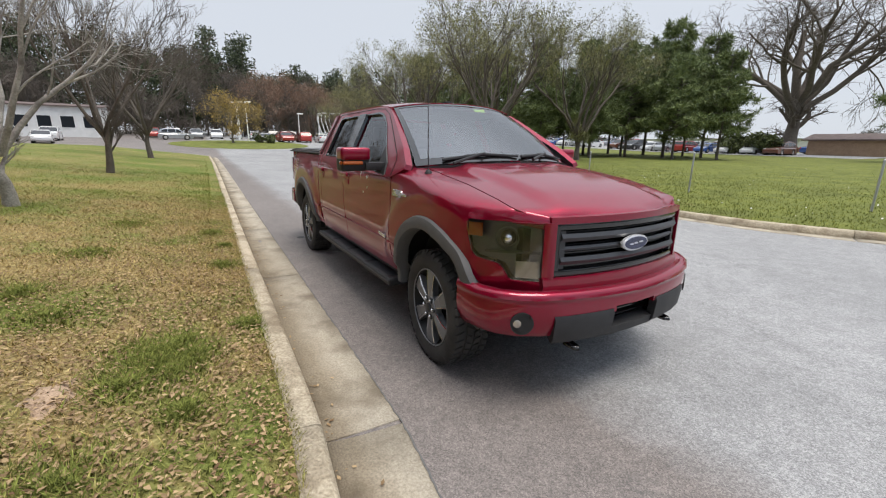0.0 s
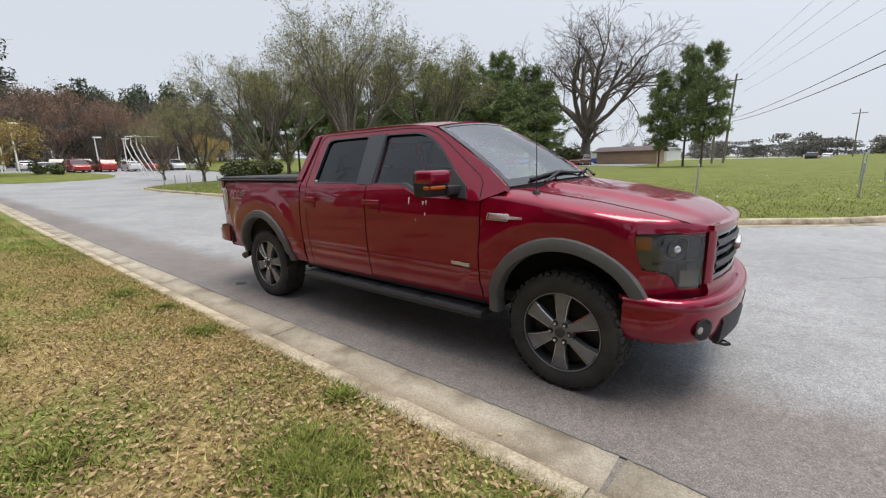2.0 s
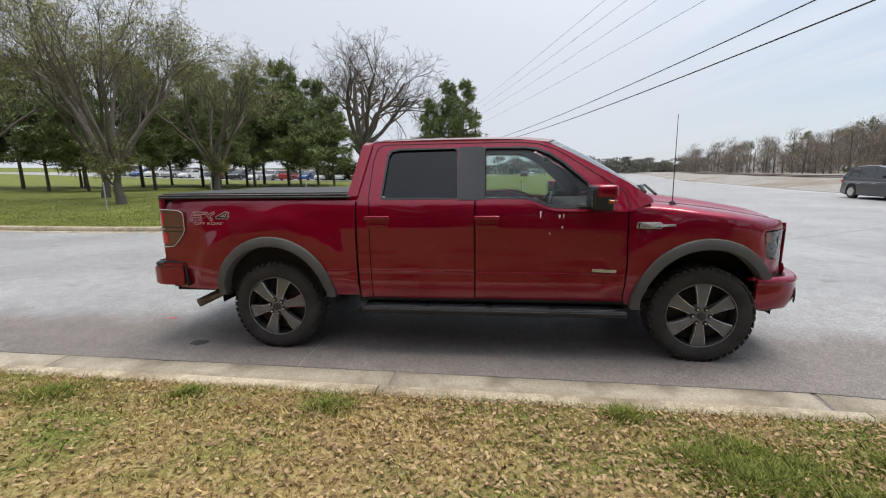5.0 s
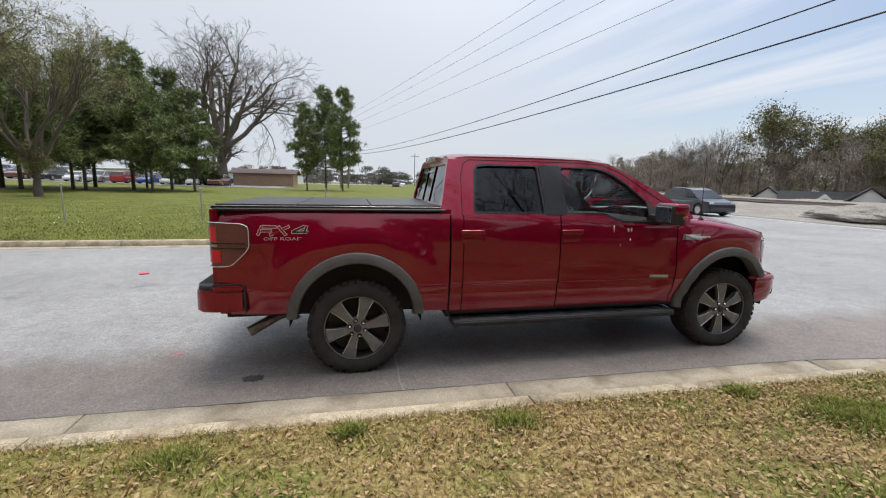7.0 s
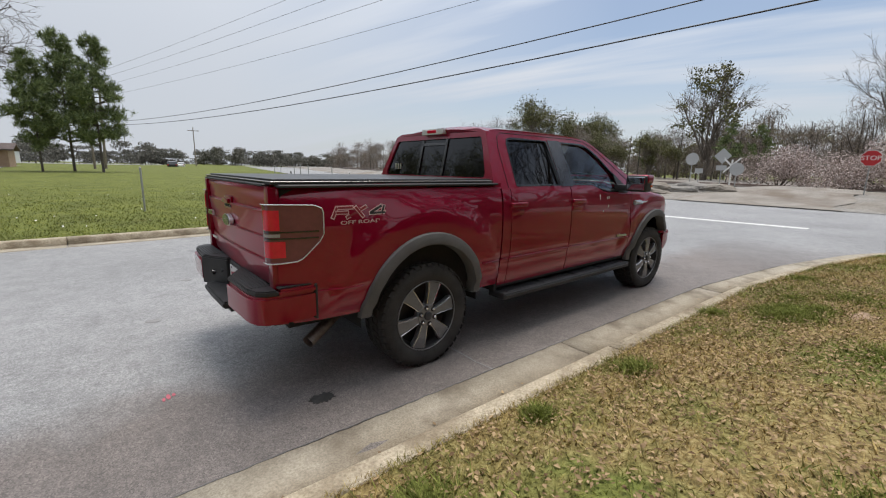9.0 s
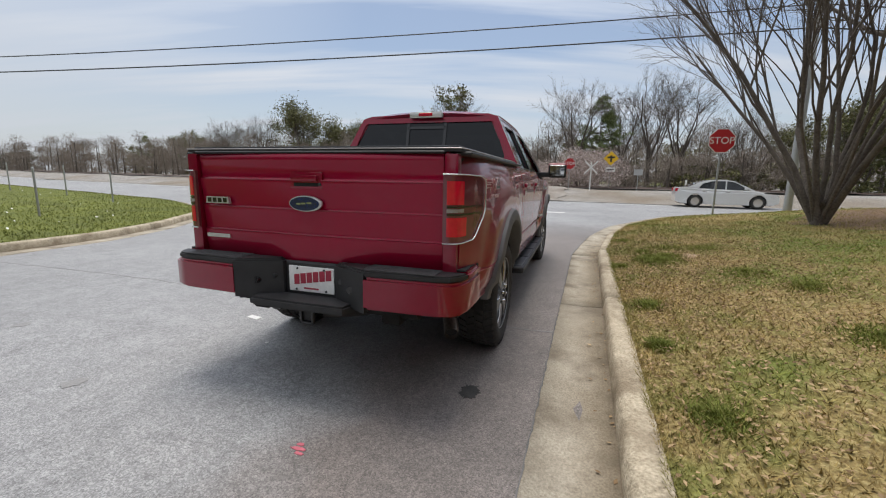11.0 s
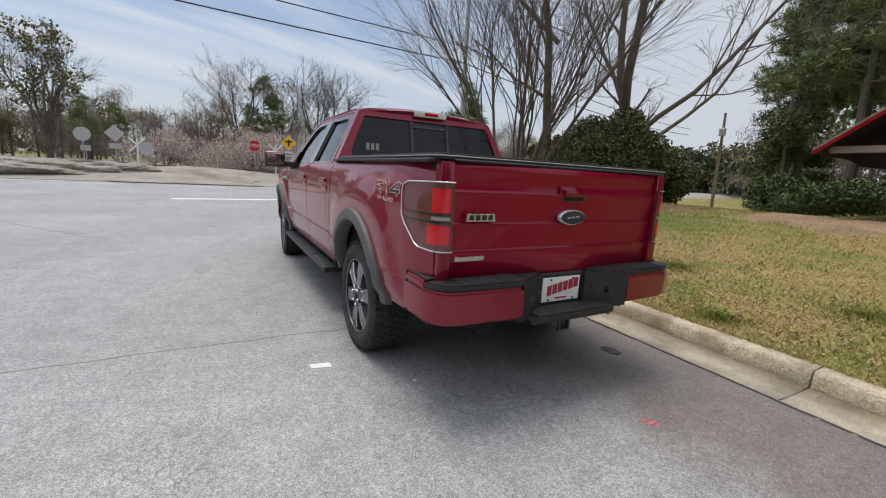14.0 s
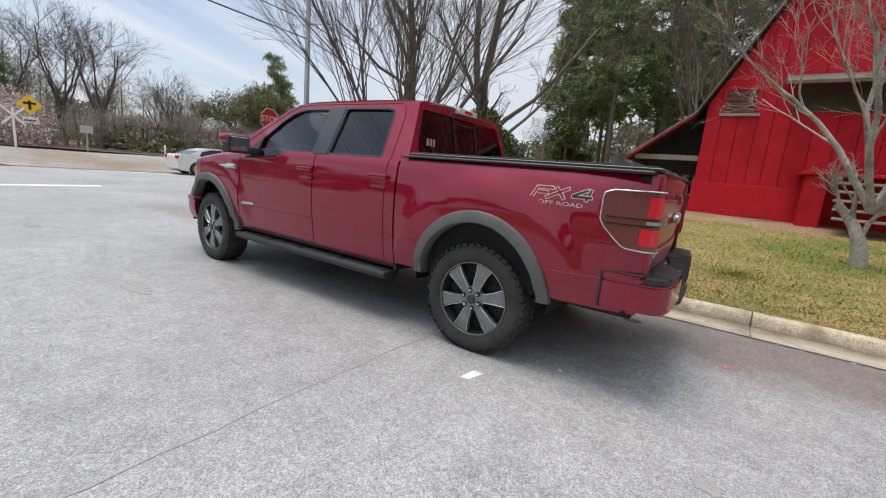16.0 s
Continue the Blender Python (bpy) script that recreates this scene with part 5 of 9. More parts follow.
for k, (dx, dy, rx, ry) in enumerate(((0, 0, 0.012, 0.045), (0.03, 0.012, 0.010, 0.022), (-0.028, -0.02, 0.009, 0.026))):
    painted("paint_mark", blob(-3.47 + dx, -0.275 + dy, rx, ry, 7 + 30 * k), RED_MARK, "small faded red spray mark on the asphalt", 0.004)
painted("paint_mark", blob(-2.5, 0.75, 0.015, 0.015, 8), WHITE_PAINT, "tiny white fleck on the asphalt", 0.004)
e = mesh_object("litter", boxed(-0.07, 0.07, -0.05, 0.05, 0, 0.025, 0.009), RED_MARK)
e.matrix_basis = pose(-5.35, 3.45, 0.004, 4, 0, 30)
tagged(e, "crumpled red wrapper lying on the road", "litter")


# ---- the pickup ----
def paint_mat(name, dark, light, metal=0.35, rough=0.32, coat=0.9, coat_rough=0.02):
    m, nt, b = start_mat(name)
    fl = noise_node(nt, 900.0, 1)
    col = ramp_node(nt, fl, [(0.35, dark), (0.65, light)])
    dust = ramp_node(nt, noise_node(nt, 3.5, 5), [(0.55, (0, 0, 0)), (0.85, (0.05, 0.05, 0.05))])
    nt.links.new(mix_node(nt, dust, col, (0.30, 0.22, 0.19)), b.inputs["Base Color"])
    b.inputs["Metallic"].default_value, b.inputs["Roughness"].default_value = metal, rough
    b.inputs["Coat Weight"].default_value, b.inputs["Coat Roughness"].default_value = coat, coat_rough
    b.inputs["Specular IOR Level"].default_value, b.inputs["Coat IOR"].default_value = 0.0, 1.62
    b.inputs["Sheen Weight"].default_value, b.inputs["Sheen Roughness"].default_value = 0.10, 0.35
    return m


RED = paint_mat("ruby_paint", (0.190, 0.0013, 0.0170), (0.298, 0.0027, 0.0300), 0.52, 0.40)
# second ruby paint: less reflection, base lightened for the light on the tailgate
RED_TONED = paint_mat("toned_ruby_paint", (0.225, 0.0016, 0.0210), (0.350, 0.0033, 0.0370), 0.45, 0.42, 0.55, 0.08)
BLACK_PLASTIC = surf("black_plastic", (0.012, 0.012, 0.013), (0.028, 0.028, 0.03), 9.0, 0.55, 300, 0.3, 0.25, dist=0.001)
FLARE_GREY = surf("grey_flare_plastic", (0.075, 0.074, 0.074), (0.12, 0.118, 0.117), 7.0, 0.62, 260, 0.3, 0.2, dist=0.001)
GLOSS_BLACK = plain("gloss_black", (0.010, 0.010, 0.011), 0.12, 0.0, 0.6)
CHASSIS = surf("chassis_black", (0.006, 0.006, 0.006), (0.018, 0.017, 0.016), 5.0, 0.9, 60, 0.3, 0.2)
RUBBER = surf("tyre_rubber", (0.016, 0.0155, 0.015), (0.040, 0.038, 0.035), 8.0, 0.85, 140, 0.3, 0.3, stain=(0.046, 0.042, 0.038), stain_scale=5.0, dist=0.002)
ALLOY = surf("grey_alloy", (0.155, 0.158, 0.166), (0.225, 0.229, 0.240), 10.0, 0.34, 120, 0.1, 0.03, metal=0.45, dist=0.001)
ALLOY_EDGE = plain("machined_alloy", (0.62, 0.61, 0.60), 0.2, 1.0)
ALLOY_DARK = plain("dark_alloy", (0.026, 0.026, 0.027), 0.5, 0.5)
MIRROR = plain("mirror_silver", (0.42, 0.44, 0.46), 0.03, 1.0)
CHROME = plain("chrome", (0.75, 0.75, 0.76), 0.08, 1.0)
BRIGHT = plain("bright_trim", (0.74, 0.75, 0.77), 0.22, 0.55)
SATIN = plain("satin_charcoal", (0.06, 0.062, 0.066), 0.38, 0.5)
GLASS_TINT = glass("tinted_privacy_glass", (0.014, 0.016, 0.018), 0.02, 1.5)
GLASS_CLEAR = glass("clear_glass", (0.70, 0.80, 0.77), 0.02, 1.6)
GLASS_SCREEN = glass("windscreen_glass", (0.58, 0.70, 0.67), 0.03, 2.7)
LENS = glass("clear_lens", (0.76, 0.77, 0.78), 0.02, 1.85)
LAMP_DARK = plain("lamp_housing", (0.15, 0.15, 0.157), 0.35, 0.5)
AMBER = plain("amber_reflector", (0.42, 0.09, 0.012), 0.25, 0.0, 0.4)
TAIL_RED = plain("tail_lamp_red", (0.62, 0.008, 0.030), 0.12, 0.0, 0.5)
TAIL_SMOKE = plain("tail_lamp_smoked", (0.150, 0.036, 0.046), 0.08, 0.0, 0.6)
LAMP_WHITE = plain("lamp_clear_white", (0.75, 0.74, 0.72), 0.15, 0.2, 0.8)
REFLECTOR = plain("lamp_reflector", (0.50, 0.46, 0.40), 0.22, 0.7, 0.5)
SATIN_PALE = plain("lamp_clear_grey", (0.34, 0.32, 0.31), 0.2, 0.2)
SILVER = plain("badge_silver", (0.62, 0.60, 0.59), 0.25, 0.7)
BLUE_OVAL = plain("emblem_blue", (0.008, 0.018, 0.075), 0.2, 0.2, 0.8)
CLOTH = surf("seat_cloth", (0.025, 0.025, 0.027), (0.06, 0.06, 0.062), 5.0, 0.9, 120, 0.3, 0.3)
DASH = plain("dash_plastic", (0.035, 0.034, 0.034), 0.6)
DECAL_PINK = plain("decal_pale", (0.62, 0.42, 0.42), 0.4)
DECAL_RED = plain("decal_red", (0.20, 0.010, 0.018), 0.4)
DECAL_DARK = plain("decal_dark", (0.02, 0.022, 0.022), 0.4)
PLATE_WHITE = plain("plate_white", (0.80, 0.80, 0.79), 0.4)
PLATE_RED = plain("plate_maroon", (0.36, 0.02, 0.05), 0.4)
COVER = surf("tonneau_vinyl", (0.020, 0.020, 0.021), (0.042, 0.042, 0.043), 3.0, 0.42, 200, 0.2, 0.15, dist=0.001)
STICKER = plain("windscreen_sticker", (0.45, 0.62, 0.10), 0.5)
RUST = surf("exhaust_steel", (0.10, 0.075, 0.06), (0.26, 0.22, 0.19), 12.0, 0.45, 80, 0.3, 0.1, metal=0.7)

truck = thing("pickup_truck", 0, 0, 0, 0, "ruby red crew-cab pickup truck parked beside the kerb", "pickup truck")
WX, WZ = 1.8375, 0.40
ARCH_Z, ARCH_R = 0.475, 0.53
PZ = [0.45, 0.50, 0.58, 0.68, 0.725, 0.742, 0.76, 0.95, 1.12, 1.24, 1.32, 1.36, 1.40]
PY = [0.880, 0.902, 0.920, 0.932, 0.936, 0.937, 0.948, 0.957, 0.955, 0.946, 0.931, 0.912, 0.885]
TX = [-2.95, -2.80, -2.66, -2.45, 2.0, 2.15, 2.27, 2.40, 2.50, 2.58, 2.64]
TY = [0.085, 0.045, 0.018, 0.0, 0.0, 0.02, 0.06, 0.135, 0.225, 0.325, 0.43]


def body_y(x, z):
    """Half width of the body at a place along it and a height."""
    y = float(np.interp(z, PZ, PY)) - float(np.interp(x, TX, TY))
    for wx in (WX, -WX):
        r = math.hypot(x - wx, z - ARCH_Z)
        if z > 0.6 and r < 0.86:
            k = min(1.0, max(0.0, (0.84 - r) / 0.10))
            y += 0.026 * k * k * (3 - 2 * k)
    return y


def finish(bm, depth, flip=False, angle=40):
    """Turns the borders of a sheet in by a lip, so that it has thickness."""
    bmesh.ops.remove_doubles(bm, verts=bm.verts, dist=0.0004)
    bmesh.ops.recalc_face_normals(bm, faces=bm.faces)
    if flip:
        bmesh.ops.reverse_faces(bm, faces=bm.faces)
    bm.normal_update()
    if depth:
        edges = [e for e in bm.edges if e.is_boundary]
        nrm = {v: v.normal.copy() for e in edges for v in e.verts}
        r = bmesh.ops.extrude_edge_only(bm, edges=edges)
        newv = [g for g in r["geom"] if isinstance(g, bmesh.types.BMVert)]
        old = list(nrm)
        for v in newv:
            o = min((e.other_vert(v) for e in v.link_edges if e.other_vert(v) in nrm), key=lambda q: (q.co - v.co).length)
            v.co = v.co - nrm[o] * depth
        for e in edges:
            e.smooth = False
    return bm


def skin(name, us, vs, at, mat, parent, label="", depth=0.02, keep=None, snap=None, outward=None):
    """A curved sheet over a grid, with cells left out where keep says no and a lip all round."""
    bm = bmesh.new()
    V = {}
    for i, u in enumerate(us):
        for j, v in enumerate(vs):
            V[i, j] = bm.verts.new(at(u, v))
    for i in range(len(us) - 1):
        for j in range(len(vs) - 1):
            q = [V[i, j], V[i + 1, j], V[i + 1, j + 1], V[i, j + 1]]
            if keep is None or keep([v.co for v in q]):
                bm.faces.new(q)
    loose = [v for v in bm.verts if not v.link_faces]
    bmesh.ops.delete(bm, geom=loose, context="VERTS")
    if snap:
        for v in bm.verts:
            snap(v)
    finish(bm, 0)
    c = Vector(outward) if outward else None
    if c is not None:
        s = sum((f.normal.dot(c) * f.calc_area() for f in bm.faces))
        if s < 0:
            bmesh.ops.reverse_faces(bm, faces=bm.faces)
            bm.normal_update()
    if depth:
        edges = [e for e in bm.edges if e.is_boundary]
        nrm = {v: v.normal.copy() for e in edges for v in e.verts}
        r = bmesh.ops.extrude_edge_only(bm, edges=edges)
        for v in [g for g in r["geom"] if isinstance(g, bmesh.types.BMVert)]:
            o = min((e.other_vert(v) for e in v.link_edges if e.other_vert(v) in nrm), key=lambda q: (q.co - v.co).length)
            v.co = v.co - nrm[o] * depth
        for e in edges:
            e.smooth = False
    ob = part(name, bm, mat, parent, label, True)
    return ob


def arch_keep(cos):
    c = sum(cos, Vector()) / len(cos)
    return all(math.hypot(c.x - wx, c.z - ARCH_Z) > ARCH_R or c.z < 0 for wx in (WX, -WX))


def arch_snap(v):
    for wx in (WX, -WX):
        d = Vector((v.co.x - wx, v.co.z - ARCH_Z))
        if d.length < ARCH_R:
            d = d.normalized() * ARCH_R
            v.co.x, v.co.z = wx + d.x, ARCH_Z + d.y


def frange(a, b, step):
    n = max(1, int(round((b - a) / step)))
    return [a + (b - a) * i / n for i in range(n + 1)]


def door_top(x):
    return float(np.interp(x, [0.40, 0.60, 1.0], [1.352, 1.275, 1.262]))


def hood_edge(x):
    return float(np.interp(x, [1.20, 1.6, 2.0, 2.3, 2.5, 2.64], [1.362, 1.322, 1.268, 1.212, 1.165, 1.12]))


def front_x(y):
    return 2.705 - 0.085 * (abs(y) / 0.6) ** 2


for s in (-1, 1):
    out = (0, s, 0)

    def on_side(x, z, d=0.0):
        return (x, s * (body_y(x, z) + d), z)
    zs = [0.0, 0.05, 0.12, 0.2, 0.255, 0.275, 0.30, 0.40, 0.5, 0.6, 0.7, 0.8, 0.87, 0.93, 0.97, 1.0]
    skin("bedside", frange(-2.915, -1.060, 0.035), zs, lambda u, v: on_side(u, (0.545 if u < -WX else 0.515) + (1.388 - 0.53) * v), RED, truck, "", 0.022, arch_keep, arch_snap, out)
    skin("cab_corner", frange(-1.042, -0.938, 0.035), zs, lambda u, v: on_side(u, 0.495 + (door_top(u) - 0.495) * v), RED, truck, "", 0.022, arch_keep, arch_snap, out)
    skin("rear_door", frange(-0.930, -0.030, 0.05), zs, lambda u, v: on_side(u, 0.495 + (door_top(u) - 0.495) * v), RED, truck, "", 0.022, arch_keep, arch_snap, out)
    skin("front_door", frange(-0.018, 1.205, 0.045), zs, lambda u, v: on_side(u, 0.485 + (door_top(u) - 0.485) * v), RED, truck, "", 0.022, arch_keep, arch_snap, out)

    def fender(u, v):
        ze = hood_edge(u)
        if v <= 0.8:
            lo = 0.47 if u < 2.262 else 1.102
            z = lo + (ze - 0.075 - lo) * v / 0.8
            return on_side(u, z)
        k = (v - 0.8) / 0.2
        y0 = body_y(u, ze - 0.075)
        y1 = min(0.748, y0 - 0.04)
        a = k * math.pi / 2
        return (u, s * (y0 + (y1 - y0) * (1 - math.cos(a)) ** 0.9), ze - 0.075 + 0.072 * math.sin(a) ** 0.9)
    fv = [0.8 * i / 14 for i in range(15)] + [0.8 + 0.2 * i / 8 for i in range(1, 9)]
    skin("fender", frange(1.217, 2.258, 0.04) + frange(2.266, 2.60, 0.035), fv, fender, RED, truck, "", 0.02,
         lambda cs: arch_keep(cs) and not (max(c.x for c in cs) > 2.262 and min(c.z for c in cs) < 1.0), arch_snap, out)

    # wheel flares, liners
    for wx in (WX, -WX):
        bm = bmesh.new()
        rings = []
        for k in range(37):
            a = math.radians(-14 + 208 * k / 36)
            cx, cz = math.cos(a), math.sin(a)
            rows = []
            for r, d in ((0.486, -0.07), (0.487, 0.012), (0.495, 0.030), (0.535, 0.034), (0.570, 0.022), (0.578, 0.0), (0.578, -0.02)):
                x, z = wx + r * cx * 0.985, ARCH_Z + r * cz
                xx, zz = wx + 0.57 * cx, ARCH_Z + 0.57 * cz
                yb = body_y(min(xx, 2.22), max(zz, 0.52))
                rows.append(bm.verts.new((x, s * (yb + d), max(z, 0.44 if wx > 0 else 0.50))))
            rings.append(rows)
        for A, B in zip(rings, rings[1:]):
            for i in range(len(A) - 1):
                bm.faces.new((A[i], A[i + 1], B[i + 1], B[i]))
        finish(bm, 0)
        if sum(f.normal.y * s for f in bm.faces) < 0:
            bmesh.ops.reverse_faces(bm, faces=bm.faces)
        part("wheel_flare", bm, FLARE_GREY, truck, "grey textured plastic wheel flare", True)
        bm = bmesh.new()
        rows = []
        for k in range(25):
            a = math.radians(-6 + 192 * k / 24)
            rows.append([bm.verts.new((wx + 0.55 * math.cos(a), s * y, ARCH_Z + 0.55 * math.sin(a))) for y in (0.90, 0.55)])
        for A, B in zip(rows, rows[1:]):
            bm.faces.new((A[0], A[1], B[1], B[0]))
        cap = bm.verts.new((wx, s * 0.55, ARCH_Z))
        for A, B in zip(rows, rows[1:]):
            bm.faces.new((A[1], cap, B[1]))
        part("wheel_liner", bm, CHASSIS, truck)

    # greenhouse side: pillars and window frames as one sheet with two openings, leaning in
    def lean(z):
        return 0.908 - 0.485 * (z - 1.36)
    rear_w = [(-0.815, 1.372), (-0.165, 1.372), (-0.178, 1.785), (-0.20, 1.80), (-0.70, 1.80), (-0.775, 1.785), (-0.80, 1.74), (-0.83, 1.42), (-0.832, 1.385)]
    front_w = [(0.045, 1.372), (0.40, 1.372), (0.47, 1.352), (0.57, 1.31), (0.64, 1.298), (1.02, 1.287), (1.03, 1.36), (0.985, 1.42), (0.72, 1.665), (0.60, 1.745), (0.50, 1.785), (0.40, 1.80), (0.06, 1.80), (0.045, 1.785)]
    hull = [(-1.062, 1.352), (0.40, 1.352), (0.58, 1.282), (0.64, 1.270), (1.207, 1.262), (1.40, 1.335), (1.395, 1.37), (1.22, 1.495), (0.76, 1.755), (0.64, 1.815), (0.52, 1.848), (0.38, 1.866), (-0.85, 1.866), (-0.97, 1.85), (-1.03, 1.80), (-1.06, 1.68), (-1.085, 1.45)]
    bm = bmesh.new()
    es = []
    for loop in (hull, rear_w, front_w):
        vs_ = [bm.verts.new((x, s * lean(z), z)) for x, z in loop]
        es += [bm.edges.new((vs_[k], vs_[(k + 1) % len(vs_)])) for k in range(len(vs_))]
    bmesh.ops.triangle_fill(bm, edges=es, use_beauty=True)
    bm.normal_update()
    if sum(f.normal.y * s * f.calc_area() for f in bm.faces) < 0:
        bmesh.ops.reverse_faces(bm, faces=bm.faces)
    finish_edges = [e for e in bm.edges if e.is_boundary]
    r = bmesh.ops.extrude_edge_only(bm, edges=finish_edges)
    bmesh.ops.translate(bm, vec=(0, -s * 0.055, -0.015), verts=[g for g in r["geom"] if isinstance(g, bmesh.types.BMVert)])
    part("cab_side", bm, RED, truck)
    bm = bmesh.new()
    es = []
    for loop in (hull, rear_w, front_w):
        vs_ = [bm.verts.new((x, s * (lean(z) - 0.062), z - 0.012)) for x, z in loop]
        es += [bm.edges.new((vs_[k], vs_[(k + 1) % len(vs_)])) for k in range(len(vs_))]
    bmesh.ops.triangle_fill(bm, edges=es, use_beauty=True)
    part("pillar_trim", bm, CLOTH, truck, "dark interior pillar trim")
    part("door_panel", box(bmesh.new(), -1.0, 1.15, min(s * 0.80, s * 0.85), max(s * 0.80, s * 0.85), 0.62, 1.285, 0.02), CLOTH, truck, "dark interior door panel")
    for loop, mat, nm in ((rear_w, GLASS_TINT, "rear_side_window"), (front_w, GLASS_CLEAR, "front_side_window")):
        bm = bmesh.new()
        f = bm.faces.new([bm.verts.new((x, s * (lean(z) - 0.022), z)) for x, z in loop])
        f.normal_update()
        if f.normal.y * s < 0:
            f.normal_flip()
        g = part(nm, bm, mat, truck)
        g.visible_shadow = False
        # dark rubber seal round the pane
        bm = bmesh.new()
        cx, cz = sum(p[0] for p in loop) / len(loop), sum(p[1] for p in loop) / len(loop)
        rows = []
        for x, z in loop:
            d = Vector((cx - x, cz - z)).normalized()
            rows.append([bm.verts.new((x + d.x * a, s * (lean(z + d.y * a) - b), z + d.y * a)) for a, b in ((-0.006, -0.003), (0.014, -0.003), (0.020, 0.020))])
        n = len(rows)
        for k in range(n):
            A, B = rows[k], rows[(k + 1) % n]
            for i in range(2):
                bm.faces.new((A[i], A[i + 1], B[i + 1], B[i]))
        bmesh.ops.recalc_face_normals(bm, faces=bm.faces)
        part("window_seal", bm, GLOSS_BLACK, g)
    bm = bmesh.new()
    prism(bm, [(-0.158, 1.362), (0.036, 1.362), (0.044, 1.81), (-0.166, 1.81)], "y", 0, 0.006)
    for v in bm.verts:
        v.co.y = s * (lean(v.co.z) + 0.001 + v.co.y)
    bmesh.ops.recalc_face_normals(bm, faces=bm.faces)
    seam = [(-0.945, 1.357), (-0.925, 1.70), (-0.895, 1.80), (-0.84, 1.838), (0.30, 1.842), (0.50, 1.828), (0.66, 1.772), (0.80, 1.685), (1.17, 1.435), (1.205, 1.39), (1.21, 1.27)]
    part("door_seam", tube(bmesh.new(), [(x, s * (lean(z) + 0.0005), z) for x, z in seam], 0.0034, 6), CHASSIS, truck, "dark door seam")
    part("pillar_cover", bm, GLOSS_BLACK, truck, "gloss black door pillar cover")
    bm = bmesh.new()
    prism(bm, [(0.90, 1.285), (1.10, 1.275), (1.06, 1.37), (0.90, 1.50)], "y", 0, 0.012)
    for v in bm.verts:
        v.co.y = s * (lean(v.co.z) + 0.002 + v.co.y)
    bmesh.ops.recalc_face_normals(bm, faces=bm.faces)
    part("sail_panel", bm, BLACK_PLASTIC, truck, "black mirror mounting panel")

    # mirror
    mir = part("door_mirror", box(bmesh.new(), 0.85, 1.00, 1.04, 1.27, 1.30, 1.478, 0.035, 3), BLACK_PLASTIC, truck, "black door mirror with a red cap", True)
    part("mirror_cap", box(bmesh.new(), 0.868, 1.027, 1.036, 1.275, 1.386, 1.486, 0.036, 3), RED, mir, "red painted cap", True)
    part("mirror_arm", box(bmesh.new(), 0.90, 1.03, 0.88, 1.08, 1.305, 1.37, 0.02, 2), BLACK_PLASTIC, mir, "", True)
    part("mirror_glass", box(bmesh.new(), 0.846, 0.854, 1.060, 1.252, 1.322, 1.458, 0.003), MIRROR, mir, "mirror glass")
    part("turn_signal", box(bmesh.new(), 0.99, 1.024, 1.10, 1.262, 1.352, 1.378, 0.006), AMBER, mir, "amber turn signal")
    part("turn_signal", box(bmesh.new(), 0.955, 1.00, 1.262, 1.278, 1.352, 1.378, 0.006), AMBER, mir, "amber turn signal")
    if s < 0:
        for o in (mir, *mir.children):
            for v in o.data.vertices:
                v.co.y = -v.co.y
            o.data.flip_normals()

    # handles, badges and decals on the flanks
    for hx in (-0.86, 0.075):
        y = body_y(hx, 1.19)
        h = part("door_handle", box(bmesh.new(), hx - 0.105, hx + 0.105, s * (y + 0.02) - 0.014, s * (y + 0.02) + 0.014, 1.195, 1.232, 0.012, 3), RED, truck, "", True)
        # recess imitated by a flat plate in the second red
        part("handle_cup", box(bmesh.new(), hx - 0.095, hx + 0.095, s * y - 0.004, s * y + 0.004, 1.125, 1.20, 0.003), RED_TONED, h, "flat plate standing for the shaded handle recess")
        part("handle_plate", box(bmesh.new(), hx - 0.085, hx + 0.085, s * (y + 0.004) - 0.006, s * (y + 0.004) + 0.006, 1.118, 1.168, 0.006, 2), RED, h, "", True)

    def flat(name, pts, mat, lift, label="", x0=0.0):
        bm = bmesh.new()
        A = [bm.verts.new((x, s * (body_y(x, z) + lift), z)) for x, z in pts]
        B = [bm.verts.new((x, s * (body_y(x, z) - 0.004), z)) for x, z in pts]
        bm.faces.new(A)
        for k in range(len(pts)):
            bm.faces.new((A[k], A[(k + 1) % len(pts)], B[(k + 1) % len(pts)], B[k]))
        bmesh.ops.recalc_face_normals(bm, faces=bm.faces)
        return part(name, bm, mat, truck, label)
    flat("fender_badge", [(1.27, 1.13), (1.45, 1.13), (1.46, 1.145), (1.56, 1.148), (1.56, 1.165), (1.46, 1.165), (1.45, 1.18), (1.28, 1.18)], SILVER, 0.010, "silver fender badge with dark infill")
    flat("badge_infill", [(1.282, 1.136), (1.444, 1.136), (1.447, 1.174), (1.288, 1.174)], GLOSS_BLACK, 0.012, "dark badge infill")
    for k in range(4):
        flat("badge_stroke", [(1.292 + 0.039 * k, 1.141), (1.300 + 0.039 * k, 1.141), (1.304 + 0.039 * k, 1.169), (1.296 + 0.039 * k, 1.169)], SILVER, 0.014, "silver badge stroke")
        flat("badge_stroke", [(1.302 + 0.039 * k, 1.150 + 0.004 * (k % 2)), (1.318 + 0.039 * k, 1.150 + 0.004 * (k % 2)), (1.319 + 0.039 * k, 1.157 + 0.004 * (k % 2)), (1.303 + 0.039 * k, 1.157 + 0.004 * (k % 2))], SILVER, 0.014, "silver badge stroke")
    flat("door_badge", [(0.945, 0.765), (1.13, 0.762), (1.13, 0.788), (0.945, 0.79)], SILVER, 0.008, "silver badge bar on the door")
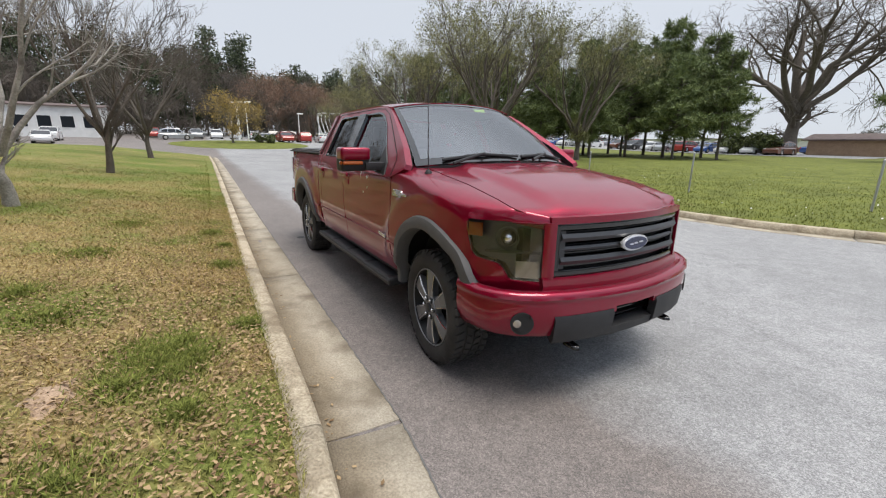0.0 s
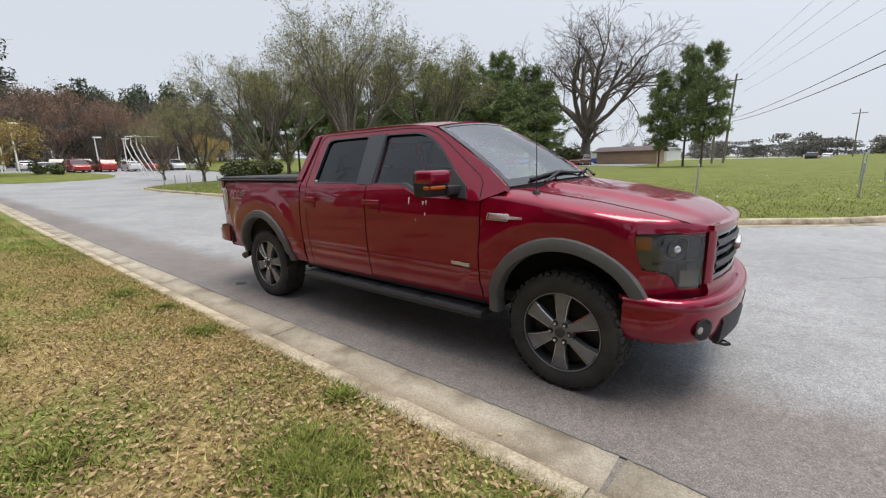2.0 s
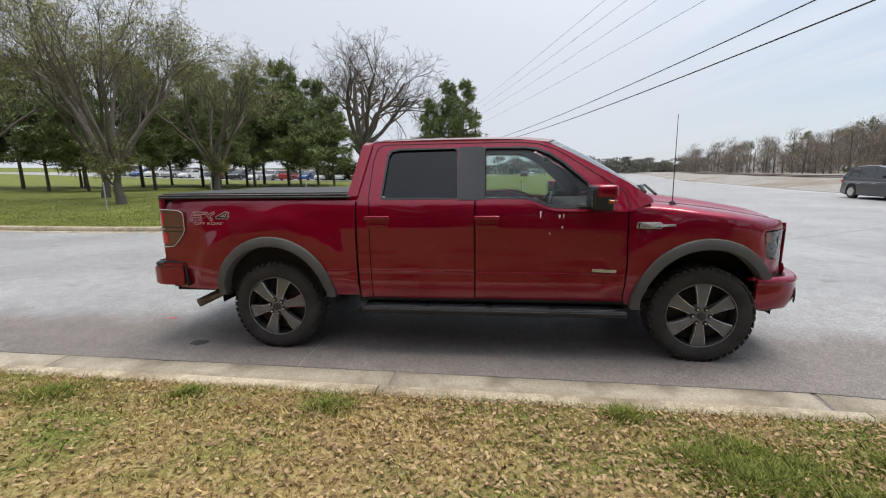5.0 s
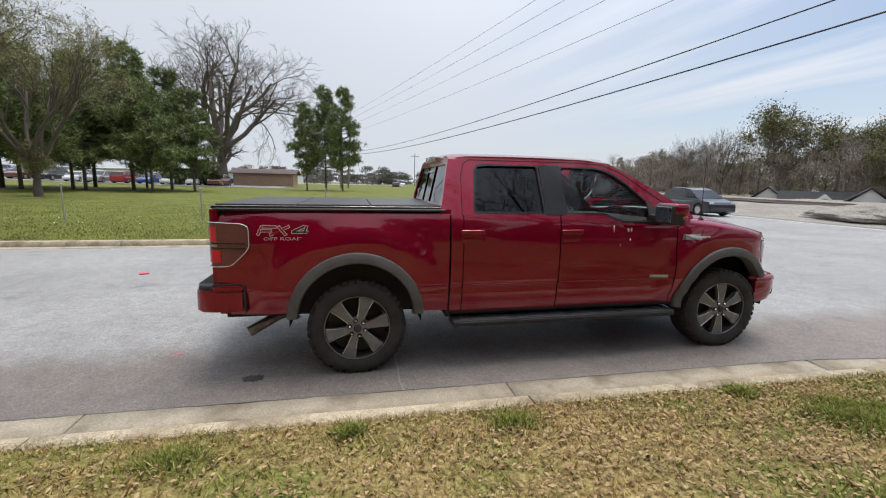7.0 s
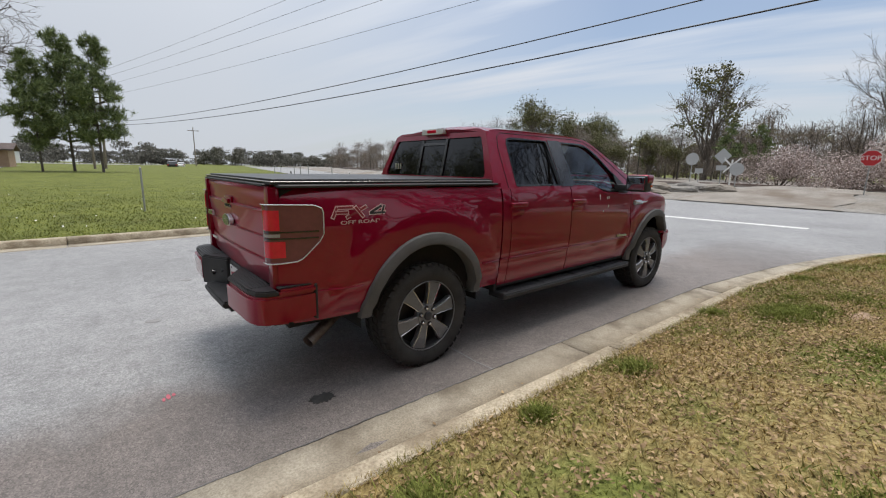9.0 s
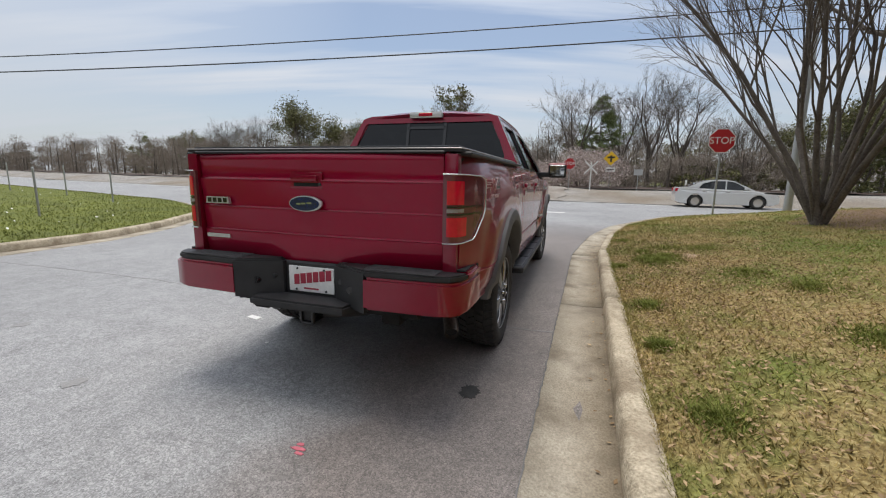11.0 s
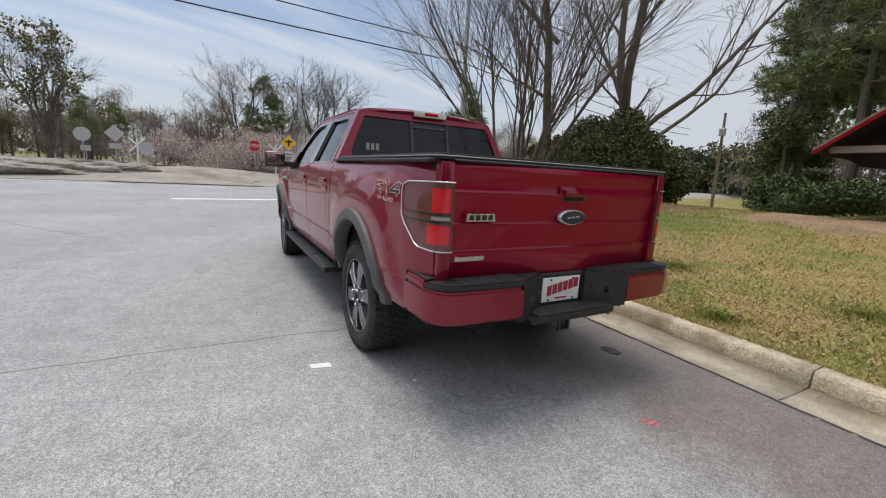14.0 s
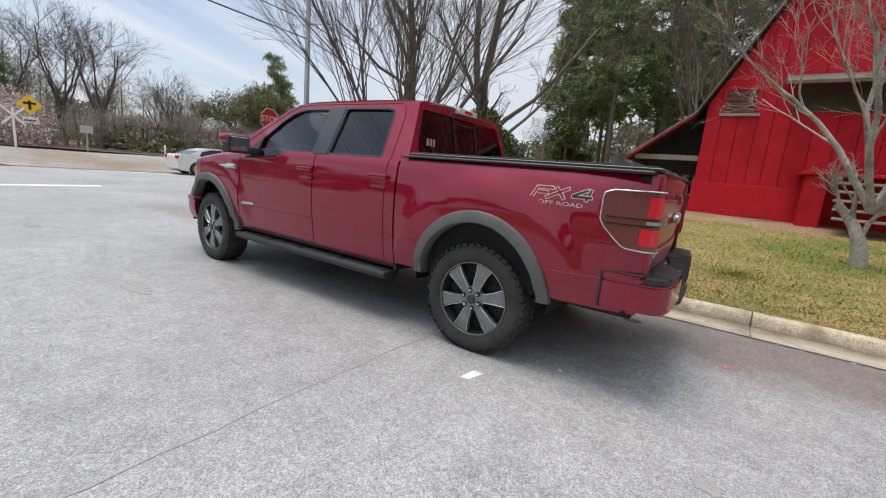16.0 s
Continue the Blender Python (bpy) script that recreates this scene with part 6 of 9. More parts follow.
    # bed decal: slanted outlined shapes, mirrored so that both sides read forwards
    dirn = 1 if s < 0 else -1
    cx0 = -2.40

    def decal(pts, mat, lift, nm):
        flat(nm, [(cx0 + dirn * x, z) for x, z in pts], mat, lift, "slanted decal shape")

    def stroke(pts, w, fill):
        """A slanted stroke along two points: a pale edge under a coloured fill."""
        (xa, za), (xb, zb) = pts
        d = Vector((xb - xa, zb - za)).normalized()
        q = Vector((-d.y, d.x))
        for k, m, lf in ((w, DECAL_PINK, 0.0022), (w - 0.0055, fill, 0.0034)):
            e_ = d * (0.004 if k == w else -0.001)
            a_, b_ = Vector((xa, za)) - e_, Vector((xb, zb)) + e_
            decal([tuple(a_ - q * k), tuple(b_ - q * k), tuple(b_ + q * k), tuple(a_ + q * k)], m, lf, "decal")
    for pts, fill in ((((-0.188, 1.195), (-0.155, 1.262)), DECAL_RED), (((-0.150, 1.258), (-0.052, 1.258)), DECAL_RED), (((-0.164, 1.228), (-0.085, 1.228)), DECAL_RED),
                      (((-0.098, 1.195), (0.045, 1.262)), DECAL_RED), (((-0.035, 1.262), (0.020, 1.195)), DECAL_RED),
                      (((0.150, 1.195), (0.178, 1.265)), DECAL_DARK), (((0.065, 1.217), (0.185, 1.217)), DECAL_DARK), (((0.070, 1.220), (0.160, 1.262)), DECAL_DARK)):
        stroke(pts, 0.0125, fill)
    word = letters("OFF ROAD", 0.034, DECAL_PINK, truck, cx0, s * (body_y(cx0, 1.165) + 0.006), 1.165, 90, 0, 0 if s < 0 else 180, "decal_lettering", 0.0008)
    word.matrix_basis = word.matrix_basis @ Matrix.Diagonal((1.75, 1, 1, 1))

    if s < 0:
        for x, z, w, h in ((0.515, 1.236, 0.006, 0.030), (0.668, 1.224, 0.010, 0.016), (0.700, 1.226, 0.006, 0.020), (0.690, 1.135, 0.005, 0.014), (0.590, 1.085, 0.004, 0.010)):
            flat("splash", [(x - w, z + h), (x + w, z + h), (x + w * 0.6, z - h * 0.4), (x, z - h), (x - w * 0.6, z - h * 0.4)], PLATE_WHITE, 0.0015, "dried white splash")

    # raised crease low along the doors and the bedside
    for xa, xb in ((-2.86, -2.40), (-1.29, -1.08), (-1.035, -0.945), (-0.925, -0.035), (-0.012, 1.19), (1.225, 1.29)):
        part("body_crease", tube(bmesh.new(), [(x, s * (body_y(x, 0.742) + 0.0070), 0.745) for x in frange(xa, xb, 0.06)], 0.0065, 8), RED, truck, "", True)

    # tail lamp wrapping the rear corner
    lamp_xs = [-2.652, -2.66, -2.68, -2.71, -2.745, -2.78, -2.81, -2.84, -2.87, -2.895]
    lamp_path = [(x, body_y(x, 1.15) + 0.008) for x in lamp_xs] + [(-2.922, 0.882), (-2.945, 0.868), (-2.957, 0.845), (-2.961, 0.820), (-2.961, 0.800)]

    def lamp_lo(x):
        return float(np.interp(-x, [2.652, 2.67, 2.775, 2.81, 2.90], [1.11, 1.07, 0.965, 0.948, 0.94]))

    def lamp_hi(x):
        return float(np.interp(-x, [2.652, 2.66, 2.70, 2.90], [1.235, 1.262, 1.282, 1.288]))

    def lamp_at(i, z, d=0.0):
        x, y = lamp_path[i]
        k = min(1.0, max(0.0, (-2.87 - x) / 0.08))
        return (x - d * k, s * (y + d * (1 - 0.7 * k)), z)
    idx = list(range(len(lamp_path)))
    tlp = skin("tail_lamp", idx, [0, 0.33, 0.67, 1], lambda i, v: lamp_at(i, lamp_lo(lamp_path[i][0]) * (1 - v) + lamp_hi(lamp_path[i][0]) * v), TAIL_SMOKE, truck, "smoked red tail lamp in a bright frame", 0.03, None, None, (-0.5, s, 0))
    for i0, z0, z1, m_, nm, lb in ((9, 1.138, 1.255, TAIL_RED, "lamp_cell", "bright red lamp cell"), (8, 0.975, 1.072, TAIL_RED, "lamp_cell", "bright red lamp cell"), (2, 1.083, 1.092, GLOSS_BLACK, "lamp_divider", "black divider"), (2, 1.122, 1.130, GLOSS_BLACK, "lamp_divider", "black divider"), (9, 1.098, 1.116, SATIN_PALE, "reverse_lamp", "clear reversing lamp")):
        skin(nm, idx[i0:-1], [0, 0.5, 1], lambda i, v: lamp_at(i, z0 + (z1 - z0) * v, 0.004), m_, tlp, lb, 0.004, None, None, (-0.5, s, 0))
    rim_pts = [lamp_at(i, lamp_hi(lamp_path[i][0]), 0.008) for i in idx[::-1]] + [lamp_at(i, lamp_lo(lamp_path[i][0]), 0.008) for i in idx]
    part("lamp_trim", tube(bmesh.new(), rim_pts, 0.0036, 6), BRIGHT, tlp, "bright lamp trim")
    part("rear_pillar", box(bmesh.new(), -2.945, -2.88, min(s * 0.797, s * 0.872), max(s * 0.797, s * 0.872), 0.60, 1.39, 0.014, 2), RED, truck, "", True)

    # running board
    rb = part("running_board", box(bmesh.new(), -1.02, 1.24, min(s * 0.79, s * 0.99), max(s * 0.79, s * 0.99), 0.375, 0.435, 0.022, 3), BLACK_PLASTIC, truck, "black running board with a bright edge line", True)
    part("edge_strip", box(bmesh.new(), -1.0, 1.22, min(s * 0.982, s * 0.995), max(s * 0.982, s * 0.995), 0.408, 0.418, 0.002), SATIN, rb, "grey edge strip")
    for k in range(4):
        part("tread_pad", box(bmesh.new(), -0.95 + 0.54 * k, -0.47 + 0.54 * k, min(s * 0.84, s * 0.965), max(s * 0.84, s * 0.965), 0.43, 0.440, 0.003), SATIN, rb, "grey ribbed tread pad")
    for bx in (-0.7, 0.1, 0.95):
        part("board_bracket", box(bmesh.new(), bx - 0.04, bx + 0.04, min(s * 0.6, s * 0.82), max(s * 0.6, s * 0.82), 0.40, 0.50, 0.01), CHASSIS, rb)

    # headlamp: dark housing, lens, amber corner, projector and lower reflector
    def low(x):
        return float(np.interp(x, [2.262, 2.272, 2.302, 2.44, 2.478, 2.61], [1.06, 1.0, 0.890, 0.862, 0.768, 0.760]))
    hx_ = frange(2.264, 2.475, 0.03) + frange(2.49, 2.582, 0.023)
    hl = skin("headlamp", hx_, [0, 0.25, 0.5, 0.75, 1.0], lambda x, v: (x - 0.035, s * (body_y(x, 1.0) - 0.045), low(x) + (1.094 - low(x)) * v), LAMP_DARK, truck, "dark smoked headlamp", 0.0, None, None, (0.6, s, 0))
    lens = skin("lens", hx_, [0, 0.25, 0.5, 0.75, 1.0], lambda x, v: on_side(x, low(x) + (1.094 - low(x)) * v, 0.002 - (body_y(x, low(x) + (1.094 - low(x)) * v) - body_y(x, 1.0)) * 0.5), LENS, hl, "clear lens", 0.012, None, None, (0.6, s, 0))
    lens.visible_shadow = False
    skin("side_marker", frange(2.27, 2.345, 0.025), [0, 1], lambda x, v: (x - 0.008, s * (body_y(x, 1.0) - 0.012), 1.005 + 0.078 * v), AMBER, hl, "amber side marker", 0.008, None, None, (0.6, s, 0))
    for px, pz, r_ in ((2.43, 1.005, 0.046),):
        bm = bmesh.new()
        bmesh.ops.create_uvsphere(bm, u_segments=20, v_segments=12, radius=r_)
        bmesh.ops.translate(bm, vec=(px, s * (body_y(px, 1.0) - 0.06), pz), verts=bm.verts)
        part("projector", bm, CHROME, hl, "chrome projector bulb", True)
        bm = tube(bmesh.new(), [(px - 0.02, s * (body_y(px, 1.0) - 0.07), pz), (px + 0.03, s * (body_y(px, 1.0) - 0.028), pz)], [0.062, 0.066], 20, False)
        part("projector_shroud", bm, SATIN, hl, "", True)
    skin("low_reflector", frange(2.49, 2.574, 0.028), [0, 0.5, 1], lambda x, v: (x - 0.012, s * (body_y(x, 1.0) - 0.016), 0.772 + 0.10 * v), REFLECTOR, hl, "clear lower reflector", 0.006, None, None, (0.6, s, 0))
    skin("lamp_bar", frange(2.36, 2.575, 0.03), [0, 1], lambda x, v: (x - 0.012, s * (body_y(x, 1.0) - 0.018), 0.915 + 0.018 * v), SATIN, hl, "", 0.008, None, None, (0.6, s, 0))
    # fascia under the lamp
    skin("fascia", frange(2.20, 2.475, 0.025) + frange(2.49, 2.615, 0.025), [0, 0.5, 1.0], lambda x, v: on_side(x, 0.70 + (low(max(x, 2.262)) - 0.006 - 0.70) * v), RED, truck, "", 0.02, arch_keep, arch_snap, (0.6, s, 0))

# hood with a raised centre
def hood_at(u, v):
    y = 0.742 * u
    xb, xf = 1.255 + 0.27 * (1 - u * u), front_x(y) - 0.012
    x = xb + (xf - xb) * v
    y = u * min(0.742, body_y(min(x, 2.63), 1.12) - 0.018)
    k = min(1.0, max(0.0, (0.56 - abs(y)) / 0.12))
    dome = 0.034 * k * k * (3 - 2 * k) * min(1, (1 - v) * 3.2 + 0.25)
    crown = 0.022 * (1 - u * u)
    drop = -0.10 * max(0, (v - 0.93) / 0.07) ** 2
    return (x, y, hood_edge(min(x, 2.62)) + dome + crown + drop * 0.55)


skin("hood", [-1 + 2 * i / 44 for i in range(45)], [0.0] + [i / 30 for i in range(1, 28)] + [0.93, 0.95, 0.965, 0.98, 0.99, 1.0], hood_at, RED, truck, "", 0.03, None, None, (0, 0, 1))
# grille surround, grille and emblem
def strip(name, y0, y1, z0, z1, mat, dx=0.0, depth=0.02, parent=None, label="", bow=0.0, n=20):
    return skin(name, [y0 + (y1 - y0) * i / n for i in range(n + 1)], [0, 0.5, 1], lambda y, v: (front_x(y) + dx + bow * math.sin(math.pi * v), y, z0 + (z1 - z0) * v), mat, parent or truck, label, depth, None, None, (1, 0, 0))


strip("grille_surround", -0.600, 0.600, 1.096, 1.135, RED, -0.004, 0.05)
strip("grille_surround", -0.635, 0.635, 0.69, 0.79, RED, 0.0, 0.05, bow=0.012)
for s in (-1, 1):
    skin("grille_surround", [i / 6 for i in range(7)], [0, 0.25, 0.5, 0.75, 1], lambda u, v: (front_x(0.572) + 0.004 - 0.036 * u ** 1.7, s * (0.572 + 0.060 * u), 0.782 + 0.322 * v), RED, truck, "", 0.04, None, None, (1, s, 0))
gr = strip("grille", -0.585, 0.585, 0.775, 1.11, CHASSIS, -0.085, 0.0, None, "black grille with charcoal bars")
for z0, z1, d in ((1.062, 1.098, -0.012), (0.79, 0.826, -0.010)):
    strip("grille_frame", -0.578, 0.578, z0, z1, GLOSS_BLACK, d, 0.05, gr, "gloss black grille frame", 0.006)
for s in (-1, 1):
    strip("grille_frame", s * 0.535, s * 0.578, 0.82, 1.066, GLOSS_BLACK, -0.012, 0.05, gr, "gloss black grille frame", 0, 4)
    strip("bar_bracket", s * 0.505, s * 0.54, 0.835, 1.055, SATIN, -0.010, 0.03, gr, "charcoal bar bracket", 0, 4)
for z0, z1 in ((0.995, 1.04), (0.86, 0.905)):
    strip("grille_bar", -0.535, 0.535, z0, z1, SATIN, -0.006, 0.04, gr, "satin charcoal grille bar", 0.012)
strip("grille_bar", -0.535, 0.535, 0.935, 0.965, SATIN, -0.016, 0.04, gr, "satin charcoal grille bar", 0.008)
for k in range(9):
    z = 0.838 + 0.025 * k
    strip("slat", -0.53, 0.53, z, z + 0.009, GLOSS_BLACK, -0.045, 0.03, gr)


def oval(name, x, y, z, a, b, n=40):
    return [(y + a * math.cos(k * math.tau / n), z + b * math.sin(k * math.tau / n)) for k in range(n)]


em = part("emblem", prism(bmesh.new(), oval("", 0, 0, 0.955, 0.118, 0.049), "x", 2.70, 2.728, 0.006), BRIGHT, truck, "chrome-rimmed blue oval emblem", False)
part("emblem_field", prism(bmesh.new(), oval("", 0, 0, 0.955, 0.103, 0.038), "x", 2.728, 2.731), BLUE_OVAL, em, "dark blue oval field")
for k, (a, b) in enumerate(((-0.062, -0.03), (-0.022, 0.012), (0.02, 0.06))):
    part("emblem_stroke", prism(bmesh.new(), [(a, 0.947 + 0.004 * k), (b, 0.947 + 0.004 * k), (b, 0.957 + 0.004 * k), (a, 0.957 + 0.004 * k)], "x", 2.731, 2.7325), CHROME, em, "silver stroke")
em = part("tailgate_emblem", prism(bmesh.new(), oval("", 0, 0, 1.115, 0.105, 0.044), "x", -2.985, -2.955, 0.006), BRIGHT, truck, "chrome-rimmed blue oval emblem", False)
part("emblem_field", prism(bmesh.new(), oval("", 0, 0, 1.115, 0.095, 0.0385), "x", -2.988, -2.985), BLUE_OVAL, em, "dark blue oval field")
for k, (a, b) in enumerate(((-0.05, -0.024), (-0.018, 0.01), (0.016, 0.048))):
    part("emblem_stroke", prism(bmesh.new(), [(-a, 1.109 + 0.003 * k), (-b, 1.109 + 0.003 * k), (-b, 1.118 + 0.003 * k), (-a, 1.118 + 0.003 * k)], "x", -2.9895, -2.988), CHROME, em, "silver stroke")

# front bumper: a swept red shell with black lower panels
BPY = [-0.955, -0.952, -0.935, -0.89, -0.80, -0.68, -0.52, -0.35, -0.18, 0, 0.18, 0.35, 0.52, 0.68, 0.80, 0.89, 0.935, 0.952, 0.955]
BPX = [2.22, 2.32, 2.42, 2.52, 2.61, 2.675, 2.725, 2.757, 2.775, 2.78, 2.775, 2.757, 2.725, 2.675, 2.61, 2.52, 2.42, 2.32, 2.22]
BPROF = [(-0.075, 0.705), (-0.02, 0.715), (0.004, 0.700), (0.012, 0.675), (0.0, 0.655), (0.004, 0.63), (0.004, 0.56), (-0.008, 0.50), (-0.03, 0.445), (-0.07, 0.425)]


def bump_at(u, v, dx=0.0):
    i = min(int(u), len(BPX) - 2)
    t = u - i
    x, y = BPX[i] + (BPX[i + 1] - BPX[i]) * t, BPY[i] + (BPY[i + 1] - BPY[i]) * t
    j = min(int(v), len(BPROF) - 2)
    q = v - j
    o, z = BPROF[j][0] + (BPROF[j + 1][0] - BPROF[j][0]) * q + dx, BPROF[j][1] + (BPROF[j + 1][1] - BPROF[j][1]) * q
    n = Vector((1.0, y * abs(y) * 1.9)).normalized()
    return (x + n.x * o, y + n.y * o, z + 0.02 * min(1, abs(y)))


fb = skin("front_bumper", [i / 2 for i in range(37)], [i / 2 for i in range(19)], bump_at, RED, truck, "red painted front bumper with black lower panels", 0.03,
          lambda cs: not (max(abs(c.y) for c in cs) < 0.30 and max(c.z for c in cs) < 0.60), None, (1, 0, 0))
for s in (-1, 1):
    bm = bmesh.new()
    skin("bumper_panel", [9 + s * (1.15 + 0.2 * i) for i in range(13)], [0, 0.15, 0.85, 1], lambda u, v: (bump_at(u, 6)[0] + (0.016 if 0.1 < v < 0.9 else 0.004) - 0.02 * (1 - v), bump_at(u, 6)[1], 0.415 + 0.172 * v), BLACK_PLASTIC, fb, "black textured lower panel", 0.05, None, None, (1, 0, 0))
    bm.free()
    fy = s * 0.782
    fc, fn = Vector((2.628, fy, 0.553)), Vector((0.86, s * 0.51, 0)).normalized()
    bm = tube(bmesh.new(), [fc - fn * 0.004, fc + fn * 0.003, fc + fn * 0.003, fc - fn * 0.002], [0.066, 0.066, 0.058, 0.056], 28, False)
    fl = part("fog_lamp", bm, BLACK_PLASTIC, fb, "round fog lamp on a black disc drawn as its recess", True)
    # no hole is cut: a flush black disc carries the recess's shade
    part("fog_recess", tube(bmesh.new(), [fc - fn * 0.003, fc + fn * 0.0015], [0.060, 0.060], 28), CHASSIS, fl, "black disc for the shade in the recess")
    bm = bmesh.new()
    bmesh.ops.create_uvsphere(bm, u_segments=22, v_segments=12, radius=0.029)
    bmesh.ops.scale(bm, vec=(1, 1, 0.35), verts=bm.verts)
    bmesh.ops.rotate(bm, matrix=Vector((0, 0, 1)).rotation_difference(fn).to_matrix(), verts=bm.verts)
    bmesh.ops.translate(bm, vec=fc + Vector((-fn.y, fn.x, 0)) * (0.028 * s) - fn * 0.003, verts=bm.verts)
    part("fog_lens", bm, REFLECTOR, fl, "bright round lens", True)
    part("tow_hook", tube(bmesh.new(), [(2.56, s * 0.42, 0.385), (2.67, s * 0.42, 0.372), (2.725, s * 0.425, 0.370), (2.745, s * 0.445, 0.370), (2.725, s * 0.465, 0.371), (2.66, s * 0.468, 0.376)], 0.013, 8), GLOSS_BLACK, truck, "black tow hook", True)
skin("valance", [9 + 0.25 * (i - 5) for i in range(11)], [0, 0.3, 1], lambda u, v: (bump_at(u, 6)[0] - 0.025 + 0.012 * v, bump_at(u, 6)[1], 0.405 + 0.055 * v), BLACK_PLASTIC, fb, "black lower valance", 0.08, None, None, (1, 0, 0))
part("air_intake", boxed(2.60, 2.66, -0.34, 0.34, 0.42, 0.61), CHASSIS, fb, "dark air intake")
for k in range(4):
    part("intake_slat", boxed(2.66, 2.70, -0.33, 0.33, 0.455 + 0.036 * k, 0.467 + 0.036 * k, 0.003), GLOSS_BLACK, fb)
skin("air_dam", [6.5 + 0.25 * i for i in range(21)], [0, 0.5, 1], lambda u, v: (bump_at(u, 8)[0] - 0.09 + 0.015 * v, bump_at(u, 8)[1] * 0.97, 0.385 + 0.05 * v), BLACK_PLASTIC, fb, "black air dam", 0.03, None, None, (1, 0, 0))

# cab roof, windscreen, back wall
skin("roof", [-1 + i / 12 for i in range(25)], frange(-1.03, 0.60, 0.08), lambda u, x: (x + (0.14 * (1 - u * u) if x > 0.5 else 0.14 * (1 - u * u) * max(0, (x + 0.2) / 0.7) if x > -0.2 else -0.02 * (1 - u * u)),
     0.668 * u, 1.862 + 0.052 * (1 - abs(u) ** 2.6) + 0.014 * (1 - ((x + 0.25) / 0.8) ** 2) - 0.02 * max(0, (x - 0.35) / 0.25) - 0.035 * max(0, (-0.92 - x) / 0.11)), RED, truck, "", 0.03, None, None, (0, 0, 1))

skin("headliner", [-1 + i / 6 for i in range(13)], frange(-1.0, 0.58, 0.2), lambda u, x: (x, 0.62 * u, 1.805 + 0.04 * (1 - abs(u) ** 2.6)), CLOTH, truck, "grey cloth headliner", 0.0, None, None, (0, 0, -1))


def screen(u, v, lift=0.0):
    b = Vector((1.36 + 0.23 * (1 - u * u), 0.80 * u, 1.352 + 0.045 * (1 - u * u)))
    t = Vector((0.61 + 0.135 * (1 - u * u), 0.648 * u, 1.832 + 0.05 * (1 - abs(u) ** 2.4)))
    return b.lerp(t, v) + Vector((0.6, 0, 0.8)) * (0.022 * math.sin(math.pi * v) + lift)


ws = skin("windscreen", [-1 + i / 10 for i in range(21)], [i / 8 for i in range(9)], screen, GLASS_SCREEN, truck, "sky-reflecting windscreen", 0.0, None, None, (1, 0, 1))
ws.visible_shadow = False
skin("screen_header", [-1 + i / 10 for i in range(21)], [0.965, 0.98, 1.0], lambda u, v: screen(u, v, 0.003), GLOSS_BLACK, ws, "black screen border", 0.004, None, None, (1, 0, 1))
skin("screen_frit", [-1 + i / 10 for i in range(21)], [0.0, 0.04, 0.085], lambda u, v: screen(u, v, 0.003), GLOSS_BLACK, ws, "black screen border", 0.004, None, None, (1, 0, 1))
for s in (-1, 1):
    skin("screen_frit", [s * k for k in (0.945, 0.97, 1.0)], [0.085 + 0.88 * i / 8 for i in range(9)], lambda u, v: screen(u, v, 0.003), GLOSS_BLACK, ws, "black screen border", 0.004, None, None, (1, 0, 1))
skin("cowl", [-1 + i / 10 for i in range(21)], [0, 0.5, 1.0], lambda u, v: (1.245 + 0.27 * (1 - u * u) + (0.13 - 0.04 * (1 - u * u)) * v, 0.80 * u, 1.335 + 0.045 * (1 - u * u) + 0.008 * v), BLACK_PLASTIC, truck, "black plastic cowl", 0.02, None, None, (0, 0, 1))
part("sticker", boxed(0, 0.002, -0.06, 0.06, -0.02, 0.02), STICKER, ws, "small yellow-green sticker").matrix_basis = Matrix.Translation(screen(0.22, 0.90, -0.008)) @ pose(0, 0, 0, 0, -52, 0)
for y0, y1 in ((-0.62, 0.02), (0.05, 0.66)):
    a, m_, b = screen(y0 / 0.8, 0.03, 0.02), screen((y0 + y1) / 1.6, 0.07, 0.022), screen(y1 / 0.8, 0.04, 0.018)
    w = part("wiper", tube(bmesh.new(), [tuple(a), tuple(m_), tuple(b)], [0.012, 0.014, 0.009], 6), BLACK_PLASTIC, truck, "black wiper")
    part("wiper_arm", tube(bmesh.new(), [tuple(Vector(a) + Vector((0.10, 0.04, -0.02))), tuple(Vector(m_) + Vector((0.03, 0, 0.01))), tuple(m_)], [0.012, 0.01, 0.007], 6), BLACK_PLASTIC, w)


def back_x(z):
    return -1.135 + 0.22 * (z - 1.38)


back_out = [(-0.912, 1.30), (0.912, 1.30), (0.905, 1.40), (0.72, 1.78), (0.69, 1.84), (0.60, 1.868), (0, 1.878), (-0.60, 1.868), (-0.69, 1.84), (-0.72, 1.78), (-0.905, 1.40)]
back_hole = [(-0.77, 1.44), (0.77, 1.44), (0.78, 1.48), (0.665, 1.775), (0.64, 1.795), (-0.64, 1.795), (-0.665, 1.775), (-0.78, 1.48)]
bm = bmesh.new()
es = []
for loop in (back_out, back_hole):
    vs_ = [bm.verts.new((back_x(z), y, z)) for y, z in loop]
    es += [bm.edges.new((vs_[k], vs_[(k + 1) % len(vs_)])) for k in range(len(vs_))]
bmesh.ops.triangle_fill(bm, edges=es, use_beauty=True)
bm.normal_update()
if sum(f.normal.x * f.calc_area() for f in bm.faces) > 0:
    bmesh.ops.reverse_faces(bm, faces=bm.faces)
r = bmesh.ops.extrude_edge_only(bm, edges=[e for e in bm.edges if e.is_boundary])
bmesh.ops.translate(bm, vec=(0.09, 0, 0), verts=[g for g in r["geom"] if isinstance(g, bmesh.types.BMVert)])
part("cab_back", bm, RED, truck)
